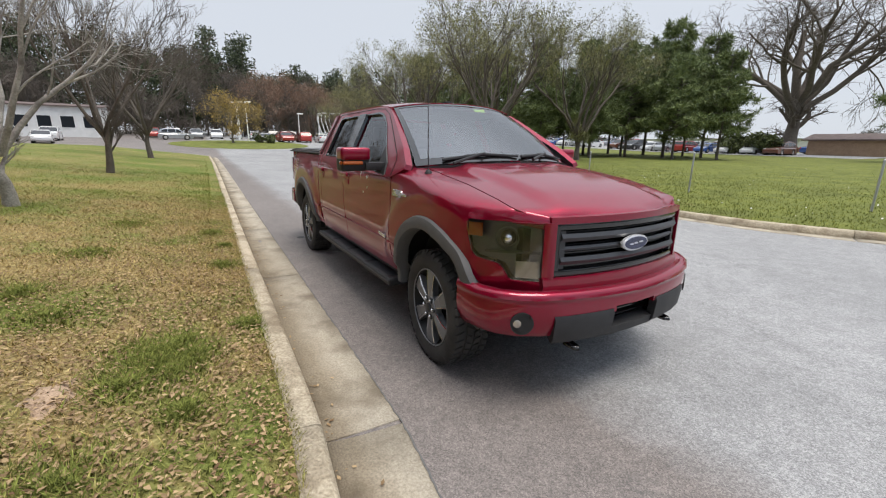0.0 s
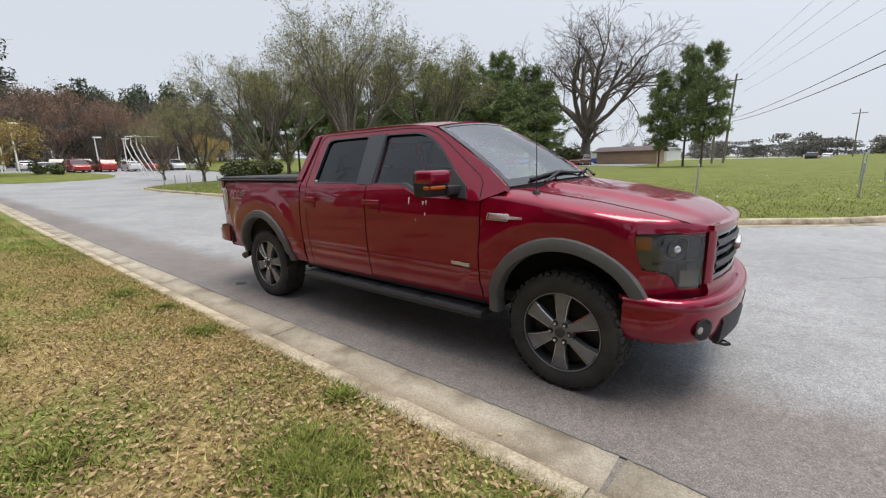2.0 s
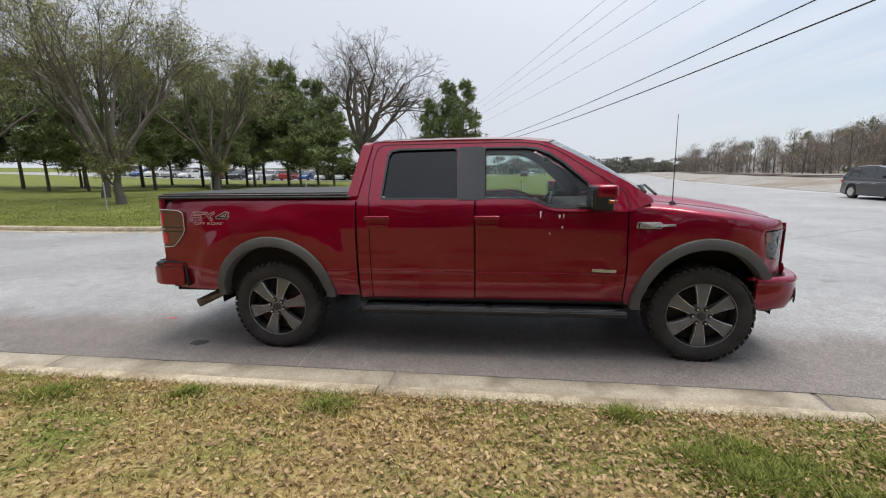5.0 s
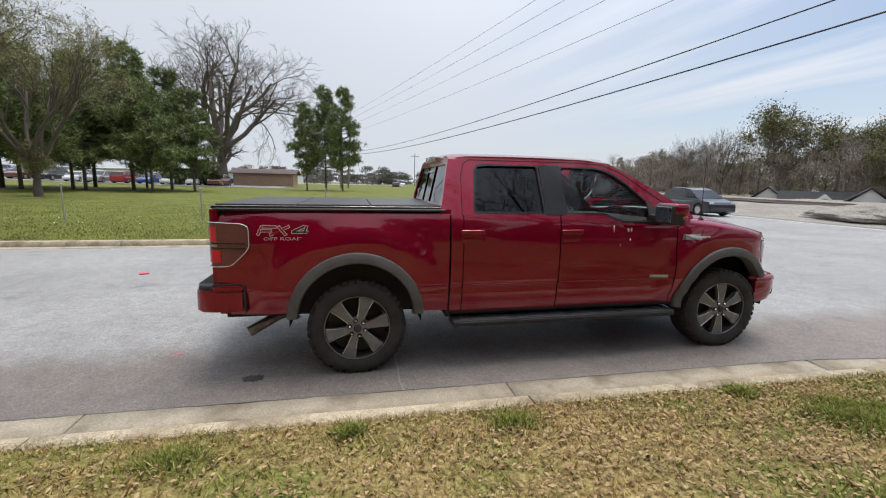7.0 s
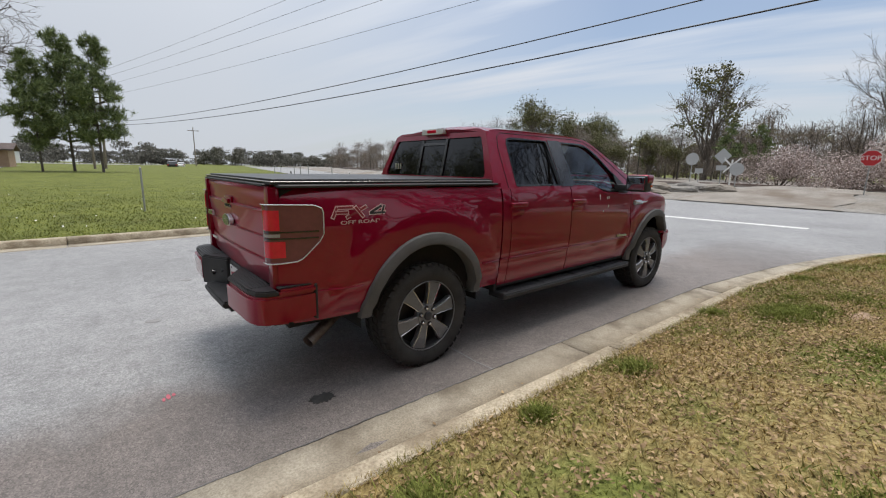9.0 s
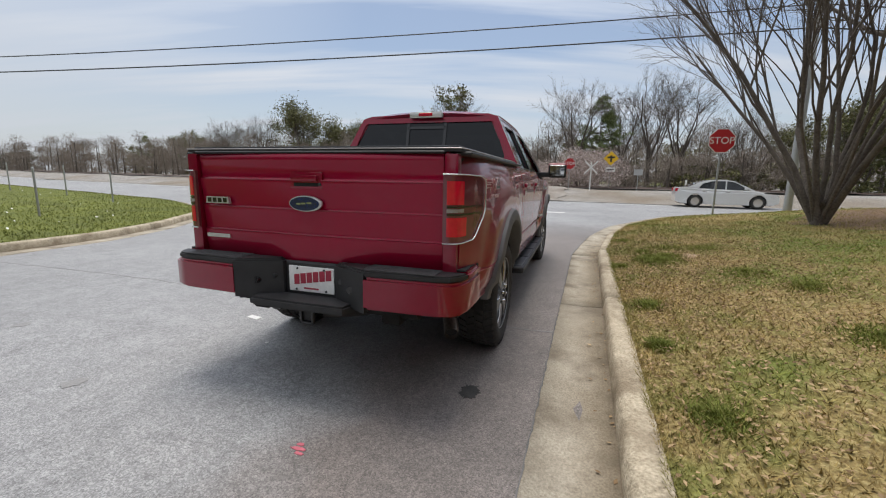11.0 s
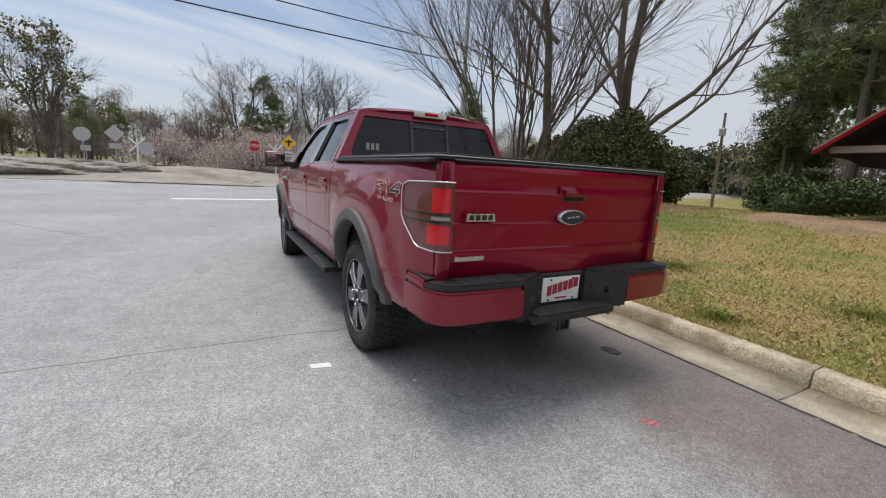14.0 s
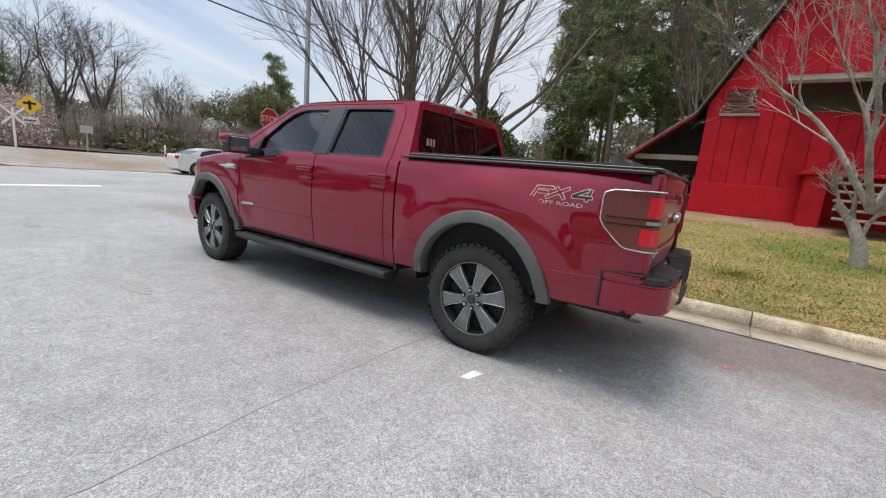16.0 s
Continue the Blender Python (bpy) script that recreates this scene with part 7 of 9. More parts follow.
bm = bmesh.new()
f = bm.faces.new([bm.verts.new((back_x(z) + 0.016, y, z)) for y, z in back_hole])
f.normal_update()
if f.normal.x > 0:
    f.normal_flip()
rw = part("rear_window", bm, GLASS_TINT, truck, "dark tinted sliding rear window")
rw.visible_shadow = False
for y in (-0.19, 0.19):
    bm = prism(bmesh.new(), [(y - 0.014, 1.445), (y + 0.014, 1.445), (y + 0.014, 1.79), (y - 0.014, 1.79)], "x", 0, 0.014)
    for v in bm.verts:
        v.co.x += back_x(v.co.z) + 0.004
    part("divider", bm, GLOSS_BLACK, rw, "black window divider")
bm = prism(bmesh.new(), [(-0.2, 1.735), (0.2, 1.735), (0.2, 1.76), (-0.2, 1.76)], "x", 0, 0.012)
for v in bm.verts:
    v.co.x += back_x(v.co.z) + 0.004
part("divider", bm, GLOSS_BLACK, rw, "black window divider")
sb = part("brake_light", box(bmesh.new(), -1.085, -1.02, -0.165, 0.165, 1.835, 1.892, 0.016, 2), LAMP_WHITE, truck, "clear high-level brake light", True)
part("brake_lens", box(bmesh.new(), -1.09, -1.08, -0.07, 0.07, 1.85, 1.88, 0.004), TAIL_RED, sb, "red lens")
part("roof_antenna", box(bmesh.new(), 0.42, 0.50, -0.03, 0.03, 1.90, 1.935, 0.012, 2), BLACK_PLASTIC, truck, "small black roof antenna", True)
# a pale round window sticker inside the rear glass
for k in range(3):
    part("window_sticker", prism(bmesh.new(), [(0.52 + 0.045 * k, 1.50), (0.55 + 0.045 * k, 1.50), (0.55 + 0.045 * k, 1.56), (0.52 + 0.045 * k, 1.56)], "x", back_x(1.53) + 0.008, back_x(1.53) + 0.010), SILVER, rw, "pale window sticker")
part("cab_bulkhead", boxed(-1.07, -1.04, -0.90, 0.90, 0.45, 1.40), CHASSIS, truck)

# bed, tonneau cover, tailgate
part("bed_liner", boxed(-2.88, -1.11, -0.86, 0.86, 0.60, 1.372), CHASSIS, truck, "dark bed box")
part("bed_rail", box(bmesh.new(), -2.90, -1.095, -0.93, -0.84, 1.383, 1.402, 0.006), BLACK_PLASTIC, truck, "black rail cap")
part("bed_rail", box(bmesh.new(), -2.90, -1.095, 0.84, 0.93, 1.383, 1.402, 0.006), BLACK_PLASTIC, truck, "black rail cap")
tc_ = part("tonneau_cover", box(bmesh.new(), -2.925, -1.12, -0.885, 0.885, 1.40, 1.420, 0.006, 2), BLACK_PLASTIC, truck, "black folding bed cover")
for k in range(3):
    part("cover_panel", box(bmesh.new(), -2.90 + 0.595 * k, -2.315 + 0.595 * k, -0.86, 0.86, 1.418, 1.432, 0.006, 2), COVER, tc_, "black vinyl cover panel")
# pale tubes added for the highlight along the cover's edges
for s in (-1, 1):
    part("cover_edge", tube(bmesh.new(), [(-2.93, s * 0.888, 1.417), (-1.13, s * 0.888, 1.417)], 0.0035, 6), SATIN_PALE, tc_, "pale line for the highlight on the cover edge")
part("cover_edge", tube(bmesh.new(), [(-2.929, -0.885, 1.417), (-2.929, 0.885, 1.417)], 0.0035, 6), SATIN_PALE, tc_, "pale line for the highlight on the cover edge")
TGP = [(0.772, -2.918), (0.80, -2.932), (0.922, -2.946), (0.929, -2.9455), (0.938, -2.935), (0.945, -2.934), (1.060, -2.949), (1.074, -2.949), (1.083, -2.940), (1.090, -2.939), (1.225, -2.960), (1.238, -2.960), (1.248, -2.946), (1.256, -2.944), (1.335, -2.947), (1.352, -2.954), (1.375, -2.953), (1.392, -2.940)]
tg = skin("tailgate", [-0.79 + 1.58 * i / 20 for i in range(21)], [z for z, x in TGP], lambda y, z: (float(np.interp(z, [p[0] for p in TGP], [p[1] for p in TGP])) + 0.030 * (abs(y) / 0.79) ** 2.2 - 0.006, y, z), RED_TONED, truck, "", 0.03, None, None, (-1, 0, 0))
for z, x in ((0.934, -2.9425), (1.079, -2.9460), (1.243, -2.9560)):
    part("body_crease", tube(bmesh.new(), [(x - 0.006 + 0.030 * (abs(y) / 0.79) ** 2.2, y, z) for y in frange(-0.785, 0.785, 0.05) if z < 1.0 or abs(y) > 0.11], 0.0042, 8), RED, tg, "", True)
part("handle_bezel", box(bmesh.new(), -2.966, -2.94, -0.105, 0.105, 1.195, 1.29, 0.012, 2), RED, tg, "", True)
# recess drawn as a black plate, its shade put into the colour
part("handle_cup", box(bmesh.new(), -2.969, -2.96, -0.080, 0.080, 1.210, 1.230, 0.003), CHASSIS, tg, "flat plate standing for the shaded handle recess")
part("gate_handle", box(bmesh.new(), -2.985, -2.962, -0.080, 0.080, 1.238, 1.272, 0.009, 2), RED, tg, "", True)
part("gate_lock", tube(bmesh.new(), [(-2.96, -0.09, 1.222), (-2.972, -0.09, 1.222)], 0.009, 12), SATIN, tg)
part("gate_cap", box(bmesh.new(), -2.955, -2.89, -0.80, 0.80, 1.390, 1.404, 0.005), BLACK_PLASTIC, tg, "black top cap")
part("tailgate_badge", prism(bmesh.new(), [(0.545, 1.095), (0.725, 1.095), (0.72, 1.135), (0.555, 1.135)], "x", -2.966, -2.95), SILVER, tg, "silver badge with dark infill")
for k in range(4):
    part("badge_infill", prism(bmesh.new(), [(0.565 + 0.039 * k, 1.102), (0.592 + 0.039 * k, 1.102), (0.592 + 0.039 * k, 1.128), (0.565 + 0.039 * k, 1.128)], "x", -2.968, -2.966), GLOSS_BLACK, tg, "dark badge infill")
part("tailgate_badge", prism(bmesh.new(), [(0.585, 0.882), (0.765, 0.882), (0.765, 0.905), (0.585, 0.905)], "x", -2.938, -2.92), SILVER, tg, "silver badge bar")

# rear bumper
rb_ = part("rear_bumper", box(bmesh.new(), -2.945, -2.90, -0.60, 0.60, 0.56, 0.775, 0.01), BLACK_PLASTIC, truck, "red rear bumper with a black step")
for s in (-1, 1):
    plan = [(-2.72, s * 0.89), (-2.72, s * 0.948), (-2.92, s * 0.946), (-3.01, s * 0.925), (-3.06, s * 0.885), (-3.085, s * 0.80), (-3.10, s * 0.42), (-2.95, s * 0.42), (-2.95, s * 0.84)]
    part("bumper_corner", prism(bmesh.new(), plan, "z", 0.585, 0.758, 0.014), RED, rb_, "", True)
    part("bumper_end", prism(bmesh.new(), [(-2.716, s * 0.875), (-2.716, s * 0.945), (-2.90, s * 0.944), (-2.932, s * 0.938), (-2.932, s * 0.875)], "z", 0.750, 0.794, 0.012), RED, rb_, "", True)
    # black strips added for the shade in the gap between body and bumper
    part("body_seal", boxed(-2.714, -2.698, min(s * 0.84, s * 0.934), max(s * 0.84, s * 0.934), 0.57, 0.80, 0.004), RUBBER, rb_, "black strip for the shade in the body gap")
    part("body_seal", boxed(-2.93, -2.716, min(s * 0.84, s * 0.918), max(s * 0.84, s * 0.918), 0.794, 0.803, 0.002), RUBBER, rb_, "black strip for the shade in the body gap")
    pad = [(-2.936, s * 0.88), (-2.936, s * 0.936), (-3.0, s * 0.915), (-3.05, s * 0.875), (-3.072, s * 0.79), (-3.09, s * 0.42), (-2.965, s * 0.19), (-2.93, s * 0.19), (-2.93, s * 0.83)]
    part("step_pad", prism(bmesh.new(), pad, "z", 0.758, 0.792, 0.008), BLACK_PLASTIC, rb_, "black ribbed step pad")
    for k in range(7):
        part("pad_rib", box(bmesh.new(), -3.07 + 0.02 * k, -3.06 + 0.02 * k, min(s * 0.40, s * 0.80), max(s * 0.40, s * 0.80), 0.79, 0.797, 0.002), BLACK_PLASTIC, rb_)
    part("bumper_wing", prism(bmesh.new(), [(-3.095, s * 0.42), (-2.970, s * 0.175), (-2.94, s * 0.175), (-2.94, s * 0.42)], "z", 0.555, 0.785, 0.012), BLACK_PLASTIC, rb_)
    part("parking_sensor", tube(bmesh.new(), [(-3.02, s * 0.305, 0.665), (-3.046, s * 0.311, 0.665)], 0.02, 16), GLOSS_BLACK, rb_)
    part("plate_bolt", tube(bmesh.new(), [(-2.97, s * 0.215, 0.69), (-3.0, s * 0.222, 0.69)], 0.014, 12), SATIN, rb_)
part("bumper_step", prism(bmesh.new(), [(-3.11, -0.30), (-3.115, 0), (-3.11, 0.30), (-2.95, 0.34), (-2.95, -0.34)], "z", 0.535, 0.585, 0.012), BLACK_PLASTIC, rb_, "black lower step")
pl = part("licence_plate", box(bmesh.new(), -2.935, -2.928, -0.1525, 0.1525, 0.597, 0.749, 0.003), PLATE_WHITE, truck, "white dealer plate with a maroon band")
pl.matrix_basis = pose(-0.016, 0, 0)
for k in range(6):
    y = 0.115 - 0.043 * k
    z = 0.662 + 0.0075 * k
    part("plate_mark", prism(bmesh.new(), [(y, z - 0.026), (y - 0.036, z - 0.021), (y - 0.036, z + 0.040), (y, z + 0.035)], "x", -2.937, -2.934), PLATE_RED, pl, "maroon bar")
part("plate_mark", prism(bmesh.new(), [(0.05, 0.615), (-0.05, 0.615), (-0.05, 0.624), (0.05, 0.624)], "x", -2.937, -2.934), PLATE_RED, pl, "maroon bar")
for y, z in ((0.09, 0.735), (-0.09, 0.735), (0.10, 0.61), (-0.10, 0.61)):
    part("plate_screw", tube(bmesh.new(), [(-2.934, y, z), (-2.939, y, z)], 0.007, 8), SATIN, pl)
hr = part("hitch_receiver", boxed(-2.99, -2.6, -0.042, 0.042, 0.428, 0.512, 0.006), GLOSS_BLACK, truck, "black square hitch receiver")
part("receiver_mouth", boxed(-2.993, -2.988, -0.030, 0.030, 0.440, 0.500), BLACK_PLASTIC, hr)
for a in ((-0.045, 0.045, 0.424, 0.438), (-0.045, 0.045, 0.502, 0.516), (-0.045, -0.032, 0.424, 0.516), (0.032, 0.045, 0.424, 0.516)):
    part("receiver_rim", boxed(-3.01, -2.985, *a, 0.003), SATIN, hr)
part("trailer_socket", tube(bmesh.new(), [(-2.95, 0.22, 0.53), (-3.0, 0.22, 0.525)], 0.045, 14), GLOSS_BLACK, truck, "black trailer socket")
part("hitch_crossbar", tube(bmesh.new(), [(-2.80, -0.62, 0.50), (-2.80, 0.62, 0.50)], 0.045, 10), CHASSIS, truck)
part("exhaust", tube(bmesh.new(), [(-1.2, -0.45, 0.50), (-2.25, -0.55, 0.50), (-2.5, -0.70, 0.47), (-2.72, -0.79, 0.365)], [0.036, 0.036, 0.042, 0.042], 16, False), RUST, truck, "angled steel exhaust tailpipe", True)
part("exhaust_bore", tube(bmesh.new(), [(-2.50, -0.70, 0.47), (-2.70, -0.782, 0.375)], [0.035, 0.035], 14), CHASSIS, truck)

# underbody
part("chassis_rail", boxed(-2.85, 2.45, -0.52, -0.40, 0.42, 0.56, 0.01), CHASSIS, truck)
part("chassis_rail", boxed(-2.85, 2.45, 0.40, 0.52, 0.42, 0.56, 0.01), CHASSIS, truck)
part("floor_pan", boxed(-2.86, 2.40, -0.86, 0.86, 0.52, 0.60), CHASSIS, truck)
part("rocker", boxed(-1.05, 1.25, -0.90, -0.80, 0.46, 0.70, 0.02), CHASSIS, truck)
part("rocker", boxed(-1.05, 1.25, 0.80, 0.90, 0.46, 0.70, 0.02), CHASSIS, truck)
part("engine_bay", boxed(1.25, 2.50, -0.70, 0.70, 0.55, 1.06), CHASSIS, truck)
part("fuel_tank", box(bmesh.new(), -0.9, 0.4, 0.05, 0.42, 0.34, 0.55, 0.04), CHASSIS, truck)
for wx in (WX, -WX):
    part("axle", tube(bmesh.new(), [(wx, -0.75, WZ), (wx, -0.2, WZ), (wx, 0.2, WZ), (wx, 0.75, WZ)], [0.05, 0.07, 0.07, 0.05], 12), CHASSIS, truck)
part("differential", box(bmesh.new(), -WX - 0.16, -WX + 0.16, -0.16, 0.16, 0.27, 0.53, 0.08, 3), CHASSIS, truck)
part("differential", box(bmesh.new(), WX - 0.14, WX + 0.14, 0.1, 0.36, 0.28, 0.50, 0.07, 3), CHASSIS, truck)
part("spare_wheel", tube(bmesh.new(), [(-2.55, 0, 0.42), (-2.55, 0, 0.44), (-2.55, 0, 0.60), (-2.55, 0, 0.62)], [0.30, 0.36, 0.36, 0.30], 28), RUBBER, truck)
for s in (-1, 1):
    part("shock_absorber", tube(bmesh.new(), [(-WX - 0.15, s * 0.6, 0.40), (-WX - 0.35, s * 0.55, 0.75)], [0.03, 0.025], 10), SATIN, truck)

# cabin
part("cabin_floor", boxed(-1.03, 1.30, -0.84, 0.84, 0.62, 0.66), CHASSIS, truck)
part("dashboard", box(bmesh.new(), 0.85, 1.35, -0.76, 0.76, 0.95, 1.30, 0.06, 3), DASH, truck, "dark dashboard", True)
for y in (-0.38, 0.38):
    st = part("front_seat", box(bmesh.new(), -0.05, 0.42, y - 0.25, y + 0.25, 0.80, 1.02, 0.06, 3), CLOTH, truck, "dark cloth seat", True)
    bm = box(bmesh.new(), -0.16, -0.01, y - 0.24, y + 0.24, 0.98, 1.50, 0.06, 3)
    for v in bm.verts:
        v.co.x -= (v.co.z - 1.0) * 0.22
    part("seat_back", bm, CLOTH, st, "", True)
    part("headrest", box(bmesh.new(), -0.30, -0.19, y - 0.13, y + 0.13, 1.53, 1.70, 0.045, 3), CLOTH, st, "", True)
st = part("rear_seat", box(bmesh.new(), -0.86, -0.42, -0.70, 0.70, 0.80, 1.0, 0.05, 3), CLOTH, truck, "dark cloth bench", True)
part("seat_back", box(bmesh.new(), -0.98, -0.84, -0.70, 0.70, 0.98, 1.46, 0.05, 3), CLOTH, st, "", True)
for y in (-0.45, 0, 0.45):
    part("headrest", box(bmesh.new(), -0.99, -0.89, y - 0.12, y + 0.12, 1.46, 1.60, 0.04, 3), CLOTH, st, "", True)
bm = bmesh.new()
ring = [Vector((0.70 + 0.19 * math.sin(a) * 0.45, 0.38 + 0.19 * math.cos(a), 1.19 + 0.19 * math.sin(a) * 0.9)) for a in [k * math.tau / 24 for k in range(25)]]
sw = part("steering_wheel", tube(bm, [tuple(p) for p in ring], 0.016, 8, False), DASH, truck, "black steering wheel", True)
part("steering_column", tube(bmesh.new(), [(0.70, 0.38, 1.19), (1.0, 0.38, 1.05)], [0.06, 0.05], 10), DASH, sw)
part("rear_mirror", box(bmesh.new(), 0.66, 0.70, -0.11, 0.11, 1.68, 1.74, 0.015, 2), DASH, truck)

# antenna mast
an = part("antenna", tube(bmesh.new(), [(1.586, -0.816, 1.285), (1.586, -0.816, 1.318), (1.586, -0.816, 1.340)], [0.03, 0.028, 0.012], 14), BLACK_PLASTIC, truck, "thin black radio antenna", True)
part("mast", tube(bmesh.new(), [(1.586, -0.816, 1.31), (1.575, -0.816, 2.02)], [0.004, 0.0022], 6), BLACK_PLASTIC, an)


# ---- wheels ----
def wheel(x, y, s, steer=0.0):
    """One wheel: six-spoked grey alloy rim with bright edges, and a chunky tyre."""
    def R(r, a, d):
        return Vector((r * math.cos(a), -d, r * math.sin(a)))
    bm = bmesh.new()
    prof = [(0.262, 0.012), (0.272, 0.0), (0.278, 0.006), (0.268, 0.03), (0.252, 0.05), (0.240, 0.09), (0.240, 0.20)]
    n = 48
    rows = [[bm.verts.new(R(r, k * math.tau / n, -d)) for k in range(n)] for r, d in prof]
    for A, B in zip(rows, rows[1:]):
        for k in range(n):
            bm.faces.new((A[k], A[(k + 1) % n], B[(k + 1) % n], B[k]))
    bmesh.ops.recalc_face_normals(bm, faces=bm.faces)
    rim = part("wheel", bm, ALLOY_DARK, truck, "six-spoked grey alloy wheel with a chunky tyre", True)
    lip = bmesh.new()
    tube(lip, [tuple(R(0.271, k * math.tau / 48, 0.003)) for k in range(49)], 0.0045, 6, False)
    part("rim_lip", lip, ALLOY, rim, "grey rim lip", True)
    back = bmesh.new()
    tube(back, [(0, 0.085, 0), (0, 0.10, 0)], [0.238, 0.238], 32)
    part("brake_disc", back, ALLOY_DARK, rim, "dark brake disc and drum")
    for k in range(6):
        a0 = k * math.tau / 6 + math.pi / 6
        bm = bmesh.new()
        top, bot = [], []
        for r, w, d in ((0.045, 0.027, -0.004), (0.10, 0.029, 0.000), (0.18, 0.041, -0.004), (0.262, 0.060, 0.006)):
            t_ = Vector((math.cos(a0), 0, math.sin(a0)))
            q_ = Vector((-math.sin(a0), 0, math.cos(a0)))
            top.append([bm.verts.new(t_ * r + q_ * (w * e) + Vector((0, d + (0.010 if abs(e) == 1 else 0), 0))) for e in (-1, -0.8, 0, 0.8, 1)])
            bot.append([bm.verts.new(t_ * r + q_ * (w * e * 0.9) + Vector((0, d + 0.055, 0))) for e in (-1, 1)])
        for A, B in zip(top, top[1:]):
            for i in range(4):
                bm.faces.new((A[i], A[i + 1], B[i + 1], B[i]))
        for (A, B), (C, D) in zip(zip(top, top[1:]), zip(bot, bot[1:])):
            bm.faces.new((A[0], B[0], D[0], C[0]))
            bm.faces.new((A[4], C[1], D[1], B[4]))
        bmesh.ops.recalc_face_normals(bm, faces=bm.faces)
        part("spoke", bm, ALLOY, rim)
        for sg in (-1, 1):
            bm = bmesh.new()
            pts = []
            for r, w, d in ((0.085, 0.028, 0.000), (0.18, 0.041, -0.003), (0.255, 0.058, 0.004)):
                pts.append(tuple(Vector((math.cos(a0), 0, math.sin(a0))) * r + Vector((-math.sin(a0), 0, math.cos(a0))) * w * sg + Vector((0, d + 0.004, 0))))
            part("spoke_edge", tube(bm, pts, 0.0042, 5), ALLOY_EDGE, rim, "bright machined edge")
        a1 = k * math.tau / 6
        # wells are not sunk: dark discs stand for the shade round the nuts
        part("lug_well", tube(bmesh.new(), [(0.067 * math.cos(a1), 0.0, 0.067 * math.sin(a1)), (0.067 * math.cos(a1), -0.0075, 0.067 * math.sin(a1))], 0.0205, 14), ALLOY_DARK, rim, "dark disc for the shade in a lug well")
        part("lug_nut", tube(bmesh.new(), [(0.067 * math.cos(a1), 0.01, 0.067 * math.sin(a1)), (0.067 * math.cos(a1), -0.016, 0.067 * math.sin(a1)), (0.067 * math.cos(a1), -0.023, 0.067 * math.sin(a1))], [0.0125, 0.0125, 0.008], 6), CHROME, rim, "chrome lug nut")
    bm = bmesh.new()
    tube(bm, [(0, 0.05, 0), (0, 0.004, 0), (0, -0.006, 0)], [0.090, 0.090, 0.084], 24)
    part("hub", bm, ALLOY, rim, "", True)
    part("hub_cap", tube(bmesh.new(), [(0, 0.0, 0), (0, -0.018, 0), (0, -0.024, 0)], [0.036, 0.034, 0.026], 20), SATIN, rim, "dark hub cap", True)
    bm = bmesh.new()
    prof = [(0.270, 0.006), (0.290, -0.012), (0.330, -0.020), (0.365, -0.016), (0.388, -0.002), (0.398, 0.022), (0.400, 0.06), (0.400, 0.20), (0.388, 0.25), (0.330, 0.27), (0.275, 0.25)]
    n = 64
    rows = [[bm.verts.new(R(r, k * math.tau / n, -d)) for k in range(n)] for r, d in prof]
    for A, B in zip(rows, rows[1:]):
        for k in range(n):
            bm.faces.new((A[k], A[(k + 1) % n], B[(k + 1) % n], B[k]))
    bmesh.ops.recalc_face_normals(bm, faces=bm.faces)
    tyre = part("tyre", bm, RUBBER, rim, "black all-terrain tyre dusted with mud", True)
    bm = bmesh.new()
    m = 44
    for k in range(m):
        a = k * math.tau / m
        for j, (d0, d1, tw) in enumerate(((-0.012, 0.055, 0.5), (0.065, 0.115, -0.4), (0.125, 0.175, 0.4), (0.185, 0.245, -0.5))):
            da = math.tau / m * (0.34 if j in (0, 3) else 0.36)
            off = (math.tau / m) * (0.5 if j % 2 else 0.0)
            sk = tw * math.tau / m * 0.35
            r1 = 0.411 if 0 < j < 3 else 0.409
            ri = 0.392
            vs_ = []
            for rr_, dd0, dd1 in ((ri, d0, d1), (r1, d0 + 0.004 + (0.008 if j == 0 else 0), d1 - 0.004 - (0.008 if j == 3 else 0))):
                for sgn_a, dd in ((-1, dd0), (1, dd0), (1, dd1), (-1, dd1)):
                    aa = a + off + sgn_a * da + (sk if dd == dd1 else -sk)
                    vs_.append(bm.verts.new(R(rr_, aa, -dd)))
            for q in ((4, 5, 6, 7), (0, 1, 5, 4), (1, 2, 6, 5), (2, 3, 7, 6), (3, 0, 4, 7)):
                bm.faces.new([vs_[i] for i in q])
        # shoulder lug on the sidewall
        if k % 2 == 0:
            vs_ = []
            for rr_, dd in ((0.358, -0.012), (0.392, 0.002)):
                for sgn_a in (-1, 1):
                    vs_.append((rr_, a + sgn_a * 0.045, dd))
            lo_ = [bm.verts.new(R(r_, aa, -dd)) for r_, aa, dd in (vs_[0], vs_[1], vs_[3], vs_[2])]
            hi_ = [bm.verts.new(R(r_, aa, -(dd - 0.008))) for r_, aa, dd in (vs_[0], vs_[1], vs_[3], vs_[2])]
            bm.faces.new(hi_)
            for i in range(4):
                bm.faces.new((lo_[i], lo_[(i + 1) % 4], hi_[(i + 1) % 4], hi_[i]))
    bmesh.ops.recalc_face_normals(bm, faces=bm.faces)
    part("tread", bm, RUBBER, tyre)
    rim.matrix_basis = pose(x, y, WZ, 0, 0, steer + (0 if s < 0 else 180))
    return rim


first = wheel(WX, -0.935, -1, -3)
for x, y, s in ((-WX, -0.935, -1), (WX, 0.935, 1), (-WX, 0.935, 1)):
    c = copy_thing(first, pose(x, y, WZ, 0, 17 if x < 0 else 5, (0 if s < 0 else 180) + (-3 if x > 0 else 0)))


# ---- other vehicles ----
def car_paint(name, col, metal=0.2):
    m = plain(name, col, 0.3, metal, 1.0)
    return m


